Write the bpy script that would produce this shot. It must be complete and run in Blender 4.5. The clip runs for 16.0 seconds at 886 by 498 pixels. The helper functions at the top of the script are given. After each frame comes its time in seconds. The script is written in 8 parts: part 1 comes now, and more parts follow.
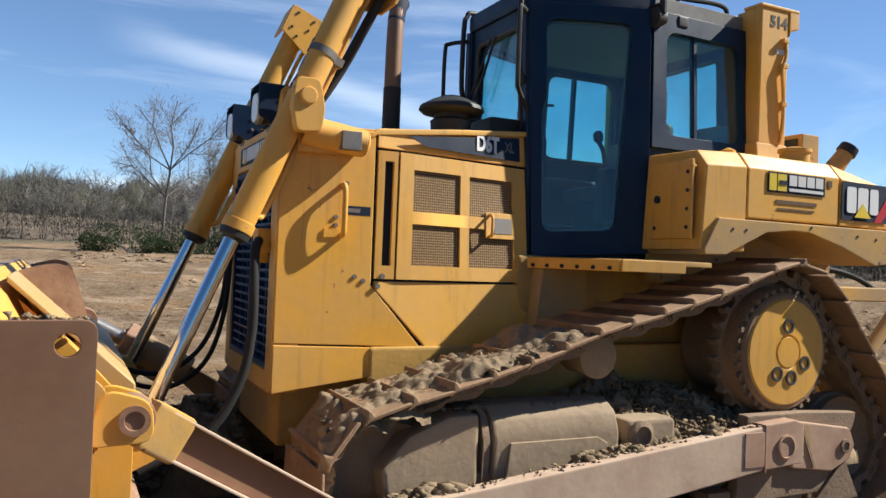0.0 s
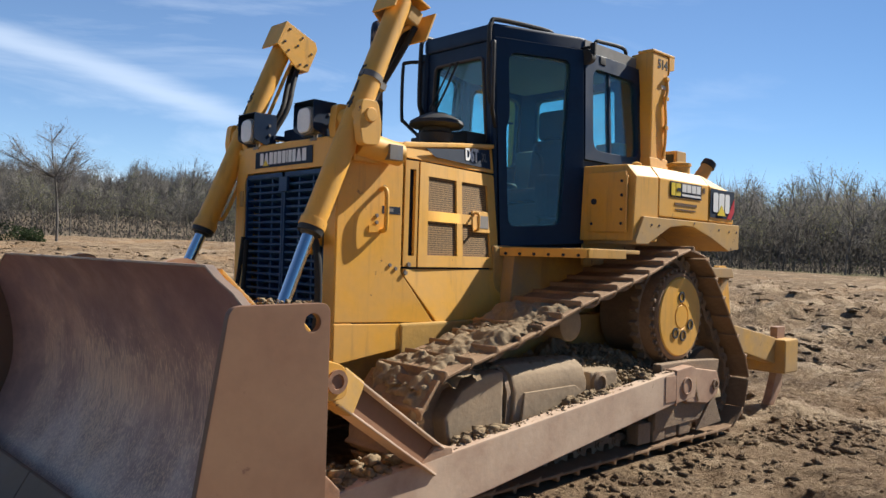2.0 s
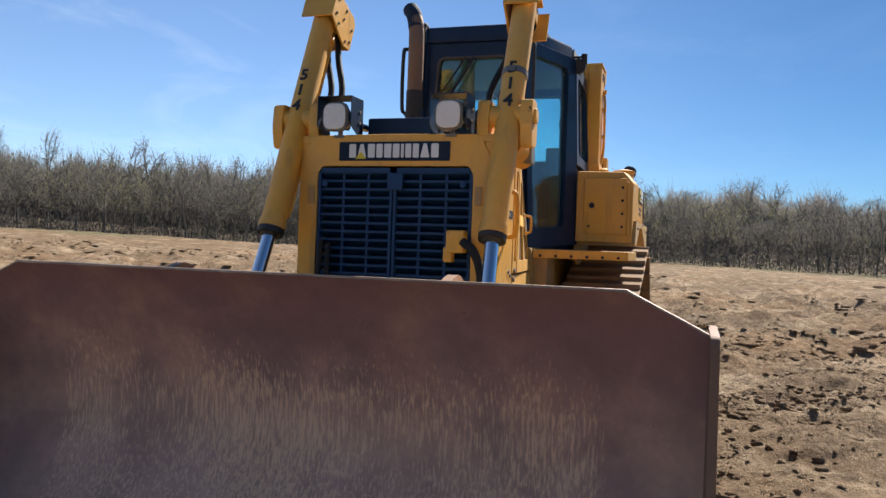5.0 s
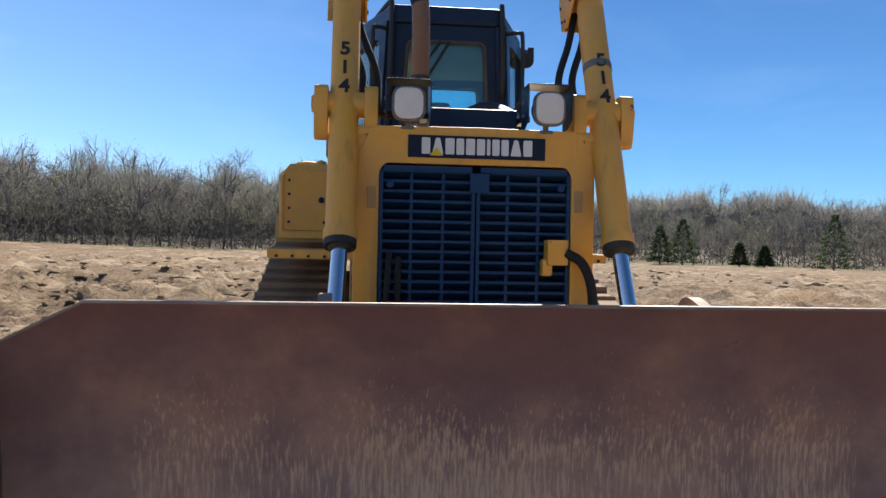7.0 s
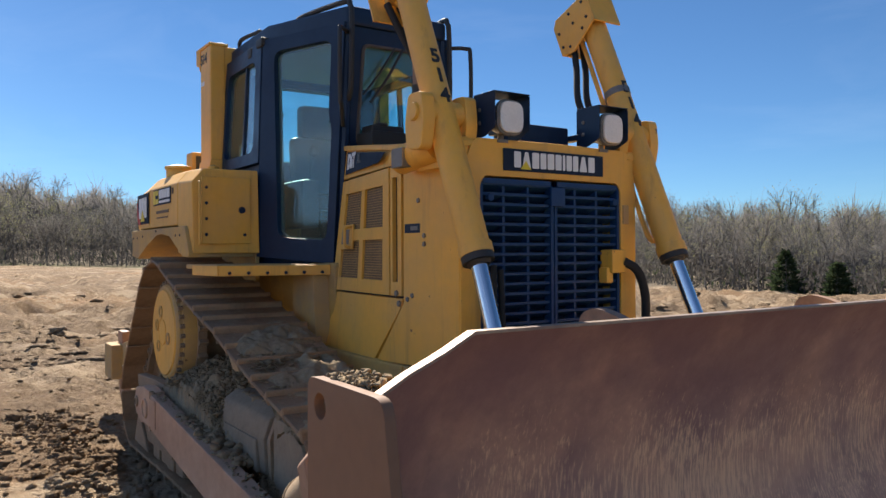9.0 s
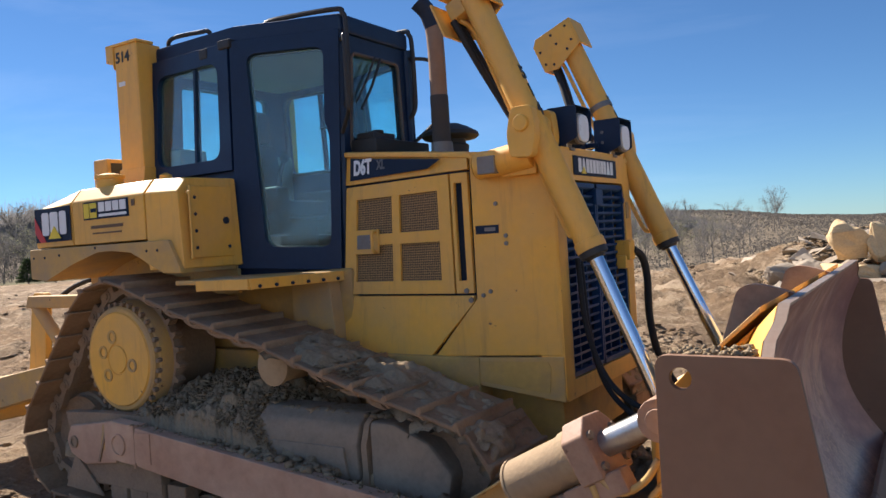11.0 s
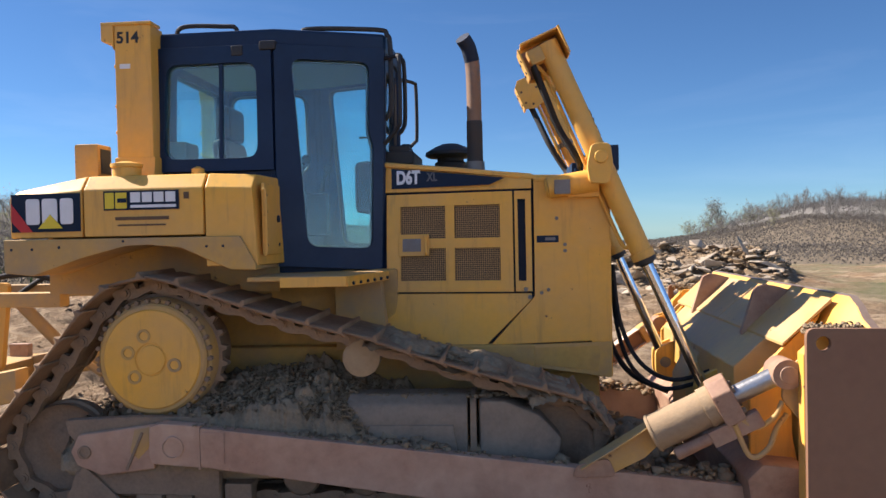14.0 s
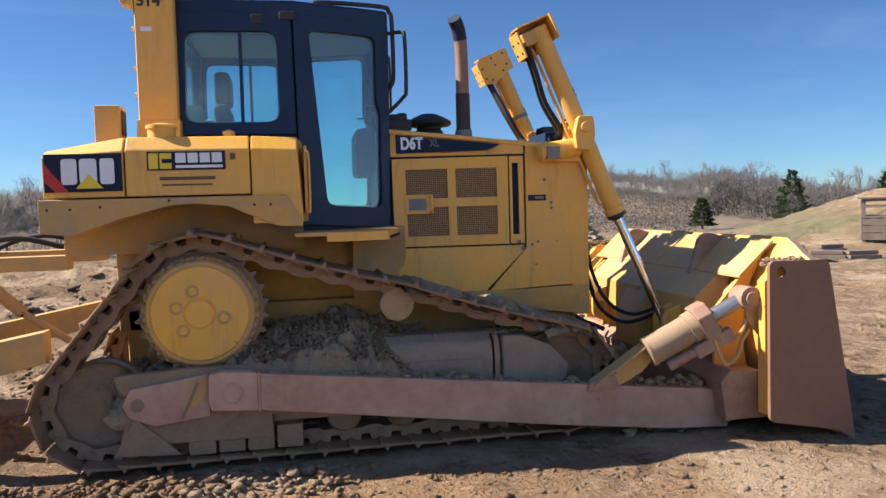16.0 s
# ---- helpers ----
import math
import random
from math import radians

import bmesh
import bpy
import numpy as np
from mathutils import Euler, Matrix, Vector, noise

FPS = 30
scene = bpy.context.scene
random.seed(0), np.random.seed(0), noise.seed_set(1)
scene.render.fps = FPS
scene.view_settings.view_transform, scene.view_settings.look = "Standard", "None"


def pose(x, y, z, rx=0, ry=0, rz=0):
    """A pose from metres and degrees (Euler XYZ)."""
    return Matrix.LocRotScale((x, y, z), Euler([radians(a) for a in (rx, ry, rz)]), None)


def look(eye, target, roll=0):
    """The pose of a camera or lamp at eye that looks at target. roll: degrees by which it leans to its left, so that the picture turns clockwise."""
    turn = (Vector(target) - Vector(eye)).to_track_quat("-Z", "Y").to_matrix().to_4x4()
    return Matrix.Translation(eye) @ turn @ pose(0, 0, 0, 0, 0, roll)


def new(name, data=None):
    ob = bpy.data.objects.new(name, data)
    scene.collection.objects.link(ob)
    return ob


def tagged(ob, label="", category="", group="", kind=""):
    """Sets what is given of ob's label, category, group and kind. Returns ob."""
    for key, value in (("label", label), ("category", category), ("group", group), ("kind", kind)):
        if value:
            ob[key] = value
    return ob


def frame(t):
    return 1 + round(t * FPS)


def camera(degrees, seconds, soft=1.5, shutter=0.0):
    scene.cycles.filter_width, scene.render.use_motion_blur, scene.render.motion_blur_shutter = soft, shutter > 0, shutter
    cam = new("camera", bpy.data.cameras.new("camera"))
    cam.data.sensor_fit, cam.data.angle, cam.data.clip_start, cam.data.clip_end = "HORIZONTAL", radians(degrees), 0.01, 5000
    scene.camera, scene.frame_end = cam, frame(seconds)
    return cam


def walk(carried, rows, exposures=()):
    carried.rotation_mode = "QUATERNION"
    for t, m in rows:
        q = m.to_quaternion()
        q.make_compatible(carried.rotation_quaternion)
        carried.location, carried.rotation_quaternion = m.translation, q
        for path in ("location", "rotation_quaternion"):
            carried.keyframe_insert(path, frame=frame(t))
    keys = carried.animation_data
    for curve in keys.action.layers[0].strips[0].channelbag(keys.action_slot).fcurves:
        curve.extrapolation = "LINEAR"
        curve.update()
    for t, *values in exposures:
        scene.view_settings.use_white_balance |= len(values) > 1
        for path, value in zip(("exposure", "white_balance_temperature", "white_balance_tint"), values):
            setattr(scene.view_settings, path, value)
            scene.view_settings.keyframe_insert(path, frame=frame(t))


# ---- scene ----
cam = camera(59.3, 16.0)
PATH = [
    (0, (3.696, 4.238, 1.555), (2.82, 2.44, 1.591), 2.3),
    (0.5, (4.138, 4.317, 1.564), (3.054, 2.636, 1.589), 2.0),
    (1, (4.475, 4.254, 1.555), (3.266, 2.661, 1.566), 1.9),
    (1.5, (4.948, 4.214, 1.545), (3.652, 2.691, 1.56), 1.9),
    (2, (5.373, 4.139, 1.534), (3.99, 2.694, 1.552), 1.7),
    (2.5, (5.765, 3.903, 1.551), (4.293, 2.549, 1.57), 1.4),
    (3, (6.209, 3.614, 1.546), (4.643, 2.37, 1.557), 1.1),
    (3.5, (6.483, 3.181, 1.542), (4.827, 2.06, 1.544), 0.4),
    (3.7, (6.587, 2.98, 1.565), (4.896, 1.912, 1.562), 0.2),
    (5.8, (6.743, 0.676, 1.628), (4.765, 0.378, 1.619), 1.3),
    (6, (6.678, 0.47, 1.67), (4.691, 0.241, 1.653), 0.6),
    (6.5, (6.555, -0.025, 1.662), (4.556, -0.064, 1.650), 1.0),
    (7, (6.375, -0.525, 1.659), (4.385, -0.317, 1.647), 1.1),
    (7.5, (6.191, -1.008, 1.676), (4.245, -0.545, 1.672), 1.0),
    (8, (6.088, -1.561, 1.675), (4.219, -0.85, 1.675), 1.0),
    (8.5, (5.836, -2.071, 1.668), (4.063, -1.146, 1.669), 0.5),
    (9, (5.618, -2.56, 1.683), (3.959, -1.443, 1.69), -0.3),
    (9.2, (5.507, -2.727, 1.696), (3.899, -1.538, 1.697), -0.8),
    (11.3, (4.174, -4.395, 1.777), (3.206, -2.646, 1.744), -3.4),
    (11.5, (4.022, -4.536, 1.792), (3.123, -2.75, 1.752), -3.2),
    (12, (3.631, -4.78, 1.809), (2.883, -2.926, 1.775), -2.7),
    (12.5, (3.268, -5.052, 1.834), (2.652, -3.149, 1.812), -2.3),
    (13, (2.887, -5.219, 1.84), (2.417, -3.275, 1.829), -1.9),
    (13.5, (2.499, -5.434, 1.825), (2.176, -3.461, 1.81), -1.4),
    (14, (2.123, -5.617, 1.842), (1.961, -3.624, 1.804), -1.2),
    (14.5, (1.792, -5.711, 1.837), (1.783, -3.713, 1.764), -1.2),
    (15, (1.443, -5.975, 1.814), (1.581, -3.982, 1.715), -1.4),
    (15.5, (1.07, -6.073, 1.791), (1.332, -4.093, 1.675), -1.7),
    (16, (0.612, -6.171, 1.758), (0.98, -4.208, 1.647), -1.7),
]
EXPOSURES = [(0.0, 0.78, 6450, 8), (3.7, 0.74, 6700, 10), (5.8, 0.97, 6650, 11), (7.7, 1.06, 6250, 9), (9.2, 1.14, 6850, 12), (11.3, 1.25, 6650, 14), (16.0, 1.3, 6600, 17)]
walk(cam, [(t, look(eye, target, roll)) for t, eye, target, roll in PATH], EXPOSURES)

# ---------- world, sun and exposure ----------
world = bpy.data.worlds.new("sky")
scene.world = world
world.use_nodes = True
SUN_FROM = Vector((-2.85, 0.78, 2.5)).normalized()


def build_sky():
    nt = world.node_tree
    nt.nodes.clear()
    out = nt.nodes.new("ShaderNodeOutputWorld")
    bg = nt.nodes.new("ShaderNodeBackground")
    sky = nt.nodes.new("ShaderNodeTexSky")
    sky.sky_type = "NISHITA"
    sky.sun_disc = False
    sky.sun_elevation = math.asin(SUN_FROM.z)
    sky.sun_rotation = math.atan2(SUN_FROM.x, SUN_FROM.y)
    sky.altitude = 200
    sky.air_density = 0.8
    sky.dust_density = 0.0
    sky.ozone_density = 4.5
    bg.inputs["Strength"].default_value = 0.094
    # thin high cirrus drawn out along one direction
    coord = nt.nodes.new("ShaderNodeTexCoord")
    mapping = nt.nodes.new("ShaderNodeMapping")
    mapping.inputs["Rotation"].default_value = (0.25, 0.5, 0.35)
    mapping.inputs["Scale"].default_value = (1.2, 3.0, 9.0)
    noise_a = nt.nodes.new("ShaderNodeTexNoise")
    noise_a.inputs["Scale"].default_value = 1.4
    noise_a.inputs["Detail"].default_value = 7
    noise_a.inputs["Roughness"].default_value = 0.6
    noise_a.inputs["Distortion"].default_value = 0.6
    ramp = nt.nodes.new("ShaderNodeValToRGB")
    ramp.color_ramp.elements[0].position = 0.50
    ramp.color_ramp.elements[1].position = 0.82
    ramp.color_ramp.elements[1].color = (0.35, 0.35, 0.35, 1)
    mix = nt.nodes.new("ShaderNodeMixRGB")
    mix.inputs["Color2"].default_value = (7.5, 8.2, 9.2, 1)
    nt.links.new(coord.outputs["Generated"], mapping.inputs["Vector"])
    nt.links.new(mapping.outputs[0], noise_a.inputs["Vector"])
    nt.links.new(noise_a.outputs["Fac"], ramp.inputs["Fac"])
    # the cirrus lies over one quarter of the sky
    dot = nt.nodes.new("ShaderNodeVectorMath")
    dot.operation = "DOT_PRODUCT"
    dot.inputs[1].default_value = (-0.22, -0.9, 0.38)
    nt.links.new(coord.outputs["Generated"], dot.inputs[0])
    veil = nt.nodes.new("ShaderNodeMapRange")
    veil.inputs["From Min"].default_value, veil.inputs["From Max"].default_value = 0.55, 0.92
    veil.inputs["To Min"].default_value, veil.inputs["To Max"].default_value = 0.12, 1.0
    nt.links.new(dot.outputs["Value"], veil.inputs["Value"])
    part_of = nt.nodes.new("ShaderNodeMath")
    part_of.operation = "MULTIPLY"
    nt.links.new(ramp.outputs["Color"], part_of.inputs[0])
    nt.links.new(veil.outputs[0], part_of.inputs[1])
    # two single streaks of cirrus: one drawn out slantwise, one low bank
    total = part_of.outputs[0]
    for da, db, width, reach, strength in (((-0.178, -0.957, 0.231), (-0.408, -0.895, 0.179), 0.030, 0.19, 0.36), ((-0.10, -0.985, 0.078), (-0.30, -0.95, 0.078), 0.016, 0.16, 0.6)):
        da, db = Vector(da).normalized(), Vector(db).normalized()
        mid = (da + db).normalized()
        across = nt.nodes.new("ShaderNodeVectorMath")
        across.operation = "DOT_PRODUCT"
        across.inputs[1].default_value = da.cross(db).normalized()
        nt.links.new(coord.outputs["Generated"], across.inputs[0])
        sway = nt.nodes.new("ShaderNodeMath")
        sway.operation = "MULTIPLY_ADD"
        sway.inputs[1].default_value, sway.inputs[2].default_value = width * 2.2, -width * 1.1
        nt.links.new(noise_a.outputs["Fac"], sway.inputs[0])
        off = nt.nodes.new("ShaderNodeMath")
        off.operation = "ADD"
        nt.links.new(across.outputs["Value"], off.inputs[0])
        nt.links.new(sway.outputs[0], off.inputs[1])
        size = nt.nodes.new("ShaderNodeMath")
        size.operation = "ABSOLUTE"
        nt.links.new(off.outputs[0], size.inputs[0])
        band = nt.nodes.new("ShaderNodeMapRange")
        band.interpolation_type = "SMOOTHSTEP"
        band.inputs["From Min"].default_value, band.inputs["From Max"].default_value = width, 0.0
        nt.links.new(size.outputs[0], band.inputs["Value"])
        along = nt.nodes.new("ShaderNodeVectorMath")
        along.operation = "DOT_PRODUCT"
        along.inputs[1].default_value = mid
        nt.links.new(coord.outputs["Generated"], along.inputs[0])
        ends = nt.nodes.new("ShaderNodeMapRange")
        ends.interpolation_type = "SMOOTHSTEP"
        ends.inputs["From Min"].default_value, ends.inputs["From Max"].default_value = math.cos(reach * 1.5), math.cos(reach * 0.5)
        ends.inputs["To Max"].default_value = strength
        nt.links.new(along.outputs["Value"], ends.inputs["Value"])
        piece = nt.nodes.new("ShaderNodeMath")
        piece.operation = "MULTIPLY"
        nt.links.new(band.outputs[0], piece.inputs[0])
        nt.links.new(ends.outputs[0], piece.inputs[1])
        both = nt.nodes.new("ShaderNodeMath")
        both.operation = "MAXIMUM"
        nt.links.new(total, both.inputs[0])
        nt.links.new(piece.outputs[0], both.inputs[1])
        total = both.outputs[0]
    nt.links.new(total, mix.inputs["Fac"])
    # clear, deeper blue air low down on the far side of the sun
    where = nt.nodes.new("ShaderNodeVectorMath")
    where.operation = "DOT_PRODUCT"
    where.inputs[1].default_value = (0.05, 1.0, -0.3)
    nt.links.new(coord.outputs["Generated"], where.inputs[0])
    deep = nt.nodes.new("ShaderNodeMapRange")
    deep.interpolation_type = "SMOOTHSTEP"
    deep.inputs["From Min"].default_value, deep.inputs["From Max"].default_value = -1.05, 0.25
    nt.links.new(where.outputs["Value"], deep.inputs["Value"])
    tint = nt.nodes.new("ShaderNodeMixRGB")
    tint.blend_type = "MULTIPLY"
    tint.inputs["Color2"].default_value = (0.30, 0.435, 0.525, 1)
    nt.links.new(deep.outputs[0], tint.inputs["Fac"])
    nt.links.new(sky.outputs[0], tint.inputs["Color1"])
    nt.links.new(tint.outputs[0], mix.inputs["Color1"])
    nt.links.new(mix.outputs[0], bg.inputs["Color"])
    nt.links.new(bg.outputs[0], out.inputs["Surface"])


build_sky()
sun = new("sun", bpy.data.lights.new("sun", "SUN"))
sun.data.energy = 4.7
sun.data.angle = radians(0.55)
sun.data.color = (1.0, 0.95, 0.87)
sun.matrix_world = look(SUN_FROM * 50, (0, 0, 0))

# ---------- materials ----------


def material(name, base, rough=0.6, metal=0.0, dirt=None, dirt_amount=0.4, grain=0.12, scale=3.0, bump=0.15, bump_scale=60.0,
             streak=None, spec=0.5, low=0.35, high=0.75, stretch=(1, 1, 1), vary=0.0, coat=0.0, rust=None, rust_amount=0.0):
    """A worn surface: base colour with grain, larger dirt patches, small chips and fine relief."""
    m = bpy.data.materials.new(name)
    m.use_nodes = True
    nt = m.node_tree
    p = nt.nodes["Principled BSDF"]
    p.inputs["Roughness"].default_value = rough
    p.inputs["Metallic"].default_value = metal
    p.inputs["Specular IOR Level"].default_value = spec
    p.inputs["Coat Weight"].default_value = coat
    co = nt.nodes.new("ShaderNodeTexCoord")
    mp = nt.nodes.new("ShaderNodeMapping")
    mp.inputs["Scale"].default_value = stretch
    nt.links.new(co.outputs["Object"], mp.inputs["Vector"])

    def tex(s, detail=5, rough_=0.6):
        n = nt.nodes.new("ShaderNodeTexNoise")
        n.inputs["Scale"].default_value = s
        n.inputs["Detail"].default_value = detail
        n.inputs["Roughness"].default_value = rough_
        nt.links.new(mp.outputs[0], n.inputs["Vector"])
        return n

    def ramp(src, a, b):
        r = nt.nodes.new("ShaderNodeMapRange")
        r.inputs["From Min"].default_value, r.inputs["From Max"].default_value = a, b
        nt.links.new(src, r.inputs["Value"])
        return r.outputs[0]

    def mixed(fac, c1, c2, kind="MIX"):
        x = nt.nodes.new("ShaderNodeMixRGB")
        x.blend_type = kind
        for sock, v in (("Fac", fac), ("Color1", c1), ("Color2", c2)):
            if isinstance(v, (tuple, list)):
                x.inputs[sock].default_value = (*v, 1)
            elif isinstance(v, (int, float)):
                x.inputs[sock].default_value = v
            else:
                nt.links.new(v, x.inputs[sock])
        return x.outputs[0]

    fine = tex(scale * 9, 4)
    dark = tuple(c * (1 - grain * 2) for c in base)
    light = tuple(min(1, c * (1 + grain)) for c in base)
    col = mixed(fine.outputs["Fac"], dark, light)
    if vary:
        info = nt.nodes.new("ShaderNodeObjectInfo")
        col = mixed(ramp(info.outputs["Random"], 0, 1), col, mixed(1.0, col, tuple(1 - vary for _ in range(3)), "MULTIPLY"))
    if dirt:
        big = tex(scale, 8, 0.65)
        f = ramp(big.outputs["Fac"], low, high)
        g = nt.nodes.new("ShaderNodeMath")
        g.operation = "MULTIPLY"
        g.inputs[1].default_value = dirt_amount
        nt.links.new(f, g.inputs[0])
        col = mixed(g.outputs[0], col, dirt)
        rr = ramp(f, 0, 1)
        mr = nt.nodes.new("ShaderNodeMapRange")
        mr.inputs["To Min"].default_value, mr.inputs["To Max"].default_value = rough, min(1, rough + 0.3)
        nt.links.new(rr, mr.inputs["Value"])
        nt.links.new(mr.outputs[0], p.inputs["Roughness"])
    if streak:
        # grime run down by rain
        ms = nt.nodes.new("ShaderNodeMapping")
        ms.inputs["Scale"].default_value = (16, 16, 1.3)
        nt.links.new(co.outputs["Object"], ms.inputs["Vector"])
        run = tex(1.0, 6, 0.65)
        nt.links.new(ms.outputs[0], run.inputs["Vector"])
        sf = nt.nodes.new("ShaderNodeMath")
        sf.operation = "MULTIPLY"
        sf.inputs[1].default_value = 0.42
        nt.links.new(ramp(run.outputs["Fac"], 0.54, 0.74), sf.inputs[0])
        col = mixed(sf.outputs[0], col, streak)
    if rust:
        chips = tex(scale * 4.5, 9, 0.72)
        f = ramp(chips.outputs["Fac"], 0.72 - rust_amount, 0.76 - rust_amount)
        col = mixed(f, col, rust)
    nt.links.new(col, p.inputs["Base Color"])
    if bump:
        n = tex(bump_scale, 6)
        b = nt.nodes.new("ShaderNodeBump")
        b.inputs["Strength"].default_value = bump
        b.inputs["Distance"].default_value = 0.01
        nt.links.new(n.outputs["Fac"], b.inputs["Height"])
        nt.links.new(b.outputs[0], p.inputs["Normal"])
    return m


YELLOW = material("yellow_paint", (0.80, 0.405, 0.047), 0.48, dirt=(0.53, 0.345, 0.16), dirt_amount=0.6, grain=0.06, scale=2.2, bump=0.05, rust=(0.12, 0.055, 0.03), rust_amount=0.062, streak=(0.30, 0.17, 0.06), coat=0.05)
YELLOW_DIRTY = material("dusty_yellow_paint", (0.62, 0.34, 0.058), 0.6, dirt=(0.34, 0.25, 0.155), dirt_amount=0.8, grain=0.1, scale=2.6, bump=0.1, rust=(0.11, 0.06, 0.035), rust_amount=0.08, low=0.3, high=0.62)
CAB_BLACK = material("blue_black_cab_paint", (0.003, 0.0185, 0.055), 0.36, dirt=(0.012, 0.026, 0.05), dirt_amount=0.2, grain=0.15, bump=0.03, spec=0.35)
BLACK = material("black_plastic", (0.014, 0.014, 0.015), 0.5, dirt=(0.09, 0.08, 0.065), dirt_amount=0.35, bump=0.1)
RUBBER = material("black_rubber", (0.012, 0.012, 0.013), 0.7, dirt=(0.05, 0.043, 0.035), dirt_amount=0.3, bump=0.08)
GRILLE = material("dark_grille_steel", (0.004, 0.040, 0.125), 0.42, dirt=(0.016, 0.05, 0.11), dirt_amount=0.5, bump=0.1, spec=0.35)
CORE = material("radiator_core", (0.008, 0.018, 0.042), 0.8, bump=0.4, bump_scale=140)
TRACK = material("dusty_track_steel", (0.255, 0.145, 0.074), 0.8, 0.05, dirt=(0.42, 0.28, 0.165), dirt_amount=0.65, grain=0.25, scale=4, bump=0.5, bump_scale=40, vary=0.25)
LINK = material("dark_track_link", (0.275, 0.188, 0.122), 0.7, 0.1, dirt=(0.38, 0.27, 0.17), dirt_amount=0.7, grain=0.25, scale=5, bump=0.5, vary=0.2)
FRAME = material("dusty_brown_undercarriage", (0.33, 0.23, 0.13), 0.85, 0.0, dirt=(0.47, 0.34, 0.195), dirt_amount=0.8, grain=0.2, scale=3, bump=0.14, bump_scale=24)
RUST = material("rust_brown_steel", (0.32, 0.175, 0.108), 0.62, 0.05, dirt=(0.50, 0.345, 0.23), dirt_amount=0.75, grain=0.22, scale=2.6, low=0.42, high=0.68, bump=0.25, bump_scale=22, rust=(0.17, 0.085, 0.05), rust_amount=0.07)
WORN_CHROME = material("worn_grey_rod", (0.42, 0.42, 0.42), 0.28, 0.8, dirt=(0.30, 0.24, 0.18), dirt_amount=0.6, scale=5, bump=0.1)
SEAL = material("dusty_window_rubber", (0.075, 0.062, 0.055), 0.6, dirt=(0.17, 0.13, 0.10), dirt_amount=0.7, scale=2.0, bump=0.05)
CHROME = material("chrome_rod", (0.75, 0.76, 0.78), 0.12, 1.0, grain=0.02, bump=0.0)
STACK = material("burnt_exhaust_pipe", (0.25, 0.16, 0.11), 0.55, 0.4, dirt=(0.30, 0.17, 0.10), dirt_amount=0.8, scale=4, bump=0.15)
STEEL = material("grey_bolt_steel", (0.22, 0.21, 0.2), 0.5, 0.5, dirt=(0.22, 0.18, 0.14), dirt_amount=0.6, scale=8, bump=0.1)
WHITE = material("white_letter_vinyl", (0.75, 0.75, 0.74), 0.5, dirt=(0.5, 0.46, 0.4), dirt_amount=0.3, grain=0.03, bump=0)
RED = material("red_vinyl", (0.5, 0.02, 0.02), 0.45, grain=0.04, bump=0)
NAMEPLATE = material("black_nameplate", (0.004, 0.014, 0.036), 0.55, dirt=(0.015, 0.03, 0.05), dirt_amount=0.25, bump=0, spec=0.3)
INK = material("black_stencil_ink", (0.02, 0.02, 0.02), 0.6, bump=0)
BROWN_INK = material("brown_print", (0.13, 0.07, 0.03), 0.6, bump=0)
DECAL_YELLOW = material("yellow_decal", (0.75, 0.55, 0.03), 0.5, grain=0.04, bump=0)
LENS = material("frosted_headlight_lens", (0.8, 0.75, 0.68), 0.25, dirt=(0.6, 0.52, 0.45), dirt_amount=0.4, scale=14, bump=0.1, coat=0.4)
SEAT = material("dark_seat_vinyl", (0.03, 0.032, 0.036), 0.55, grain=0.12, bump=0.1)
CREAM = material("cream_cab_lining", (0.30, 0.28, 0.24), 0.8, grain=0.06, bump=0.1)
MUD = material("dried_mud", (0.245, 0.18, 0.115), 0.95, dirt=(0.385, 0.29, 0.18), dirt_amount=0.7, grain=0.3, scale=5, bump=0.9, bump_scale=30, spec=0.1)
PLANK = material("weathered_timber", (0.16, 0.12, 0.09), 0.85, dirt=(0.3, 0.26, 0.21), dirt_amount=0.5, scale=3, bump=0.3)
SANDSTONE = material("tan_sandstone", (0.66, 0.47, 0.25), 0.9, dirt=(0.40, 0.27, 0.15), dirt_amount=0.55, grain=0.2, scale=2.2, bump=0.7, bump_scale=14)
ROCK = material("broken_concrete_and_stone", (0.52, 0.43, 0.32), 0.9, dirt=(0.27, 0.195, 0.125), dirt_amount=0.75, grain=0.2, scale=1.4, bump=0.8, bump_scale=12, vary=0.4)


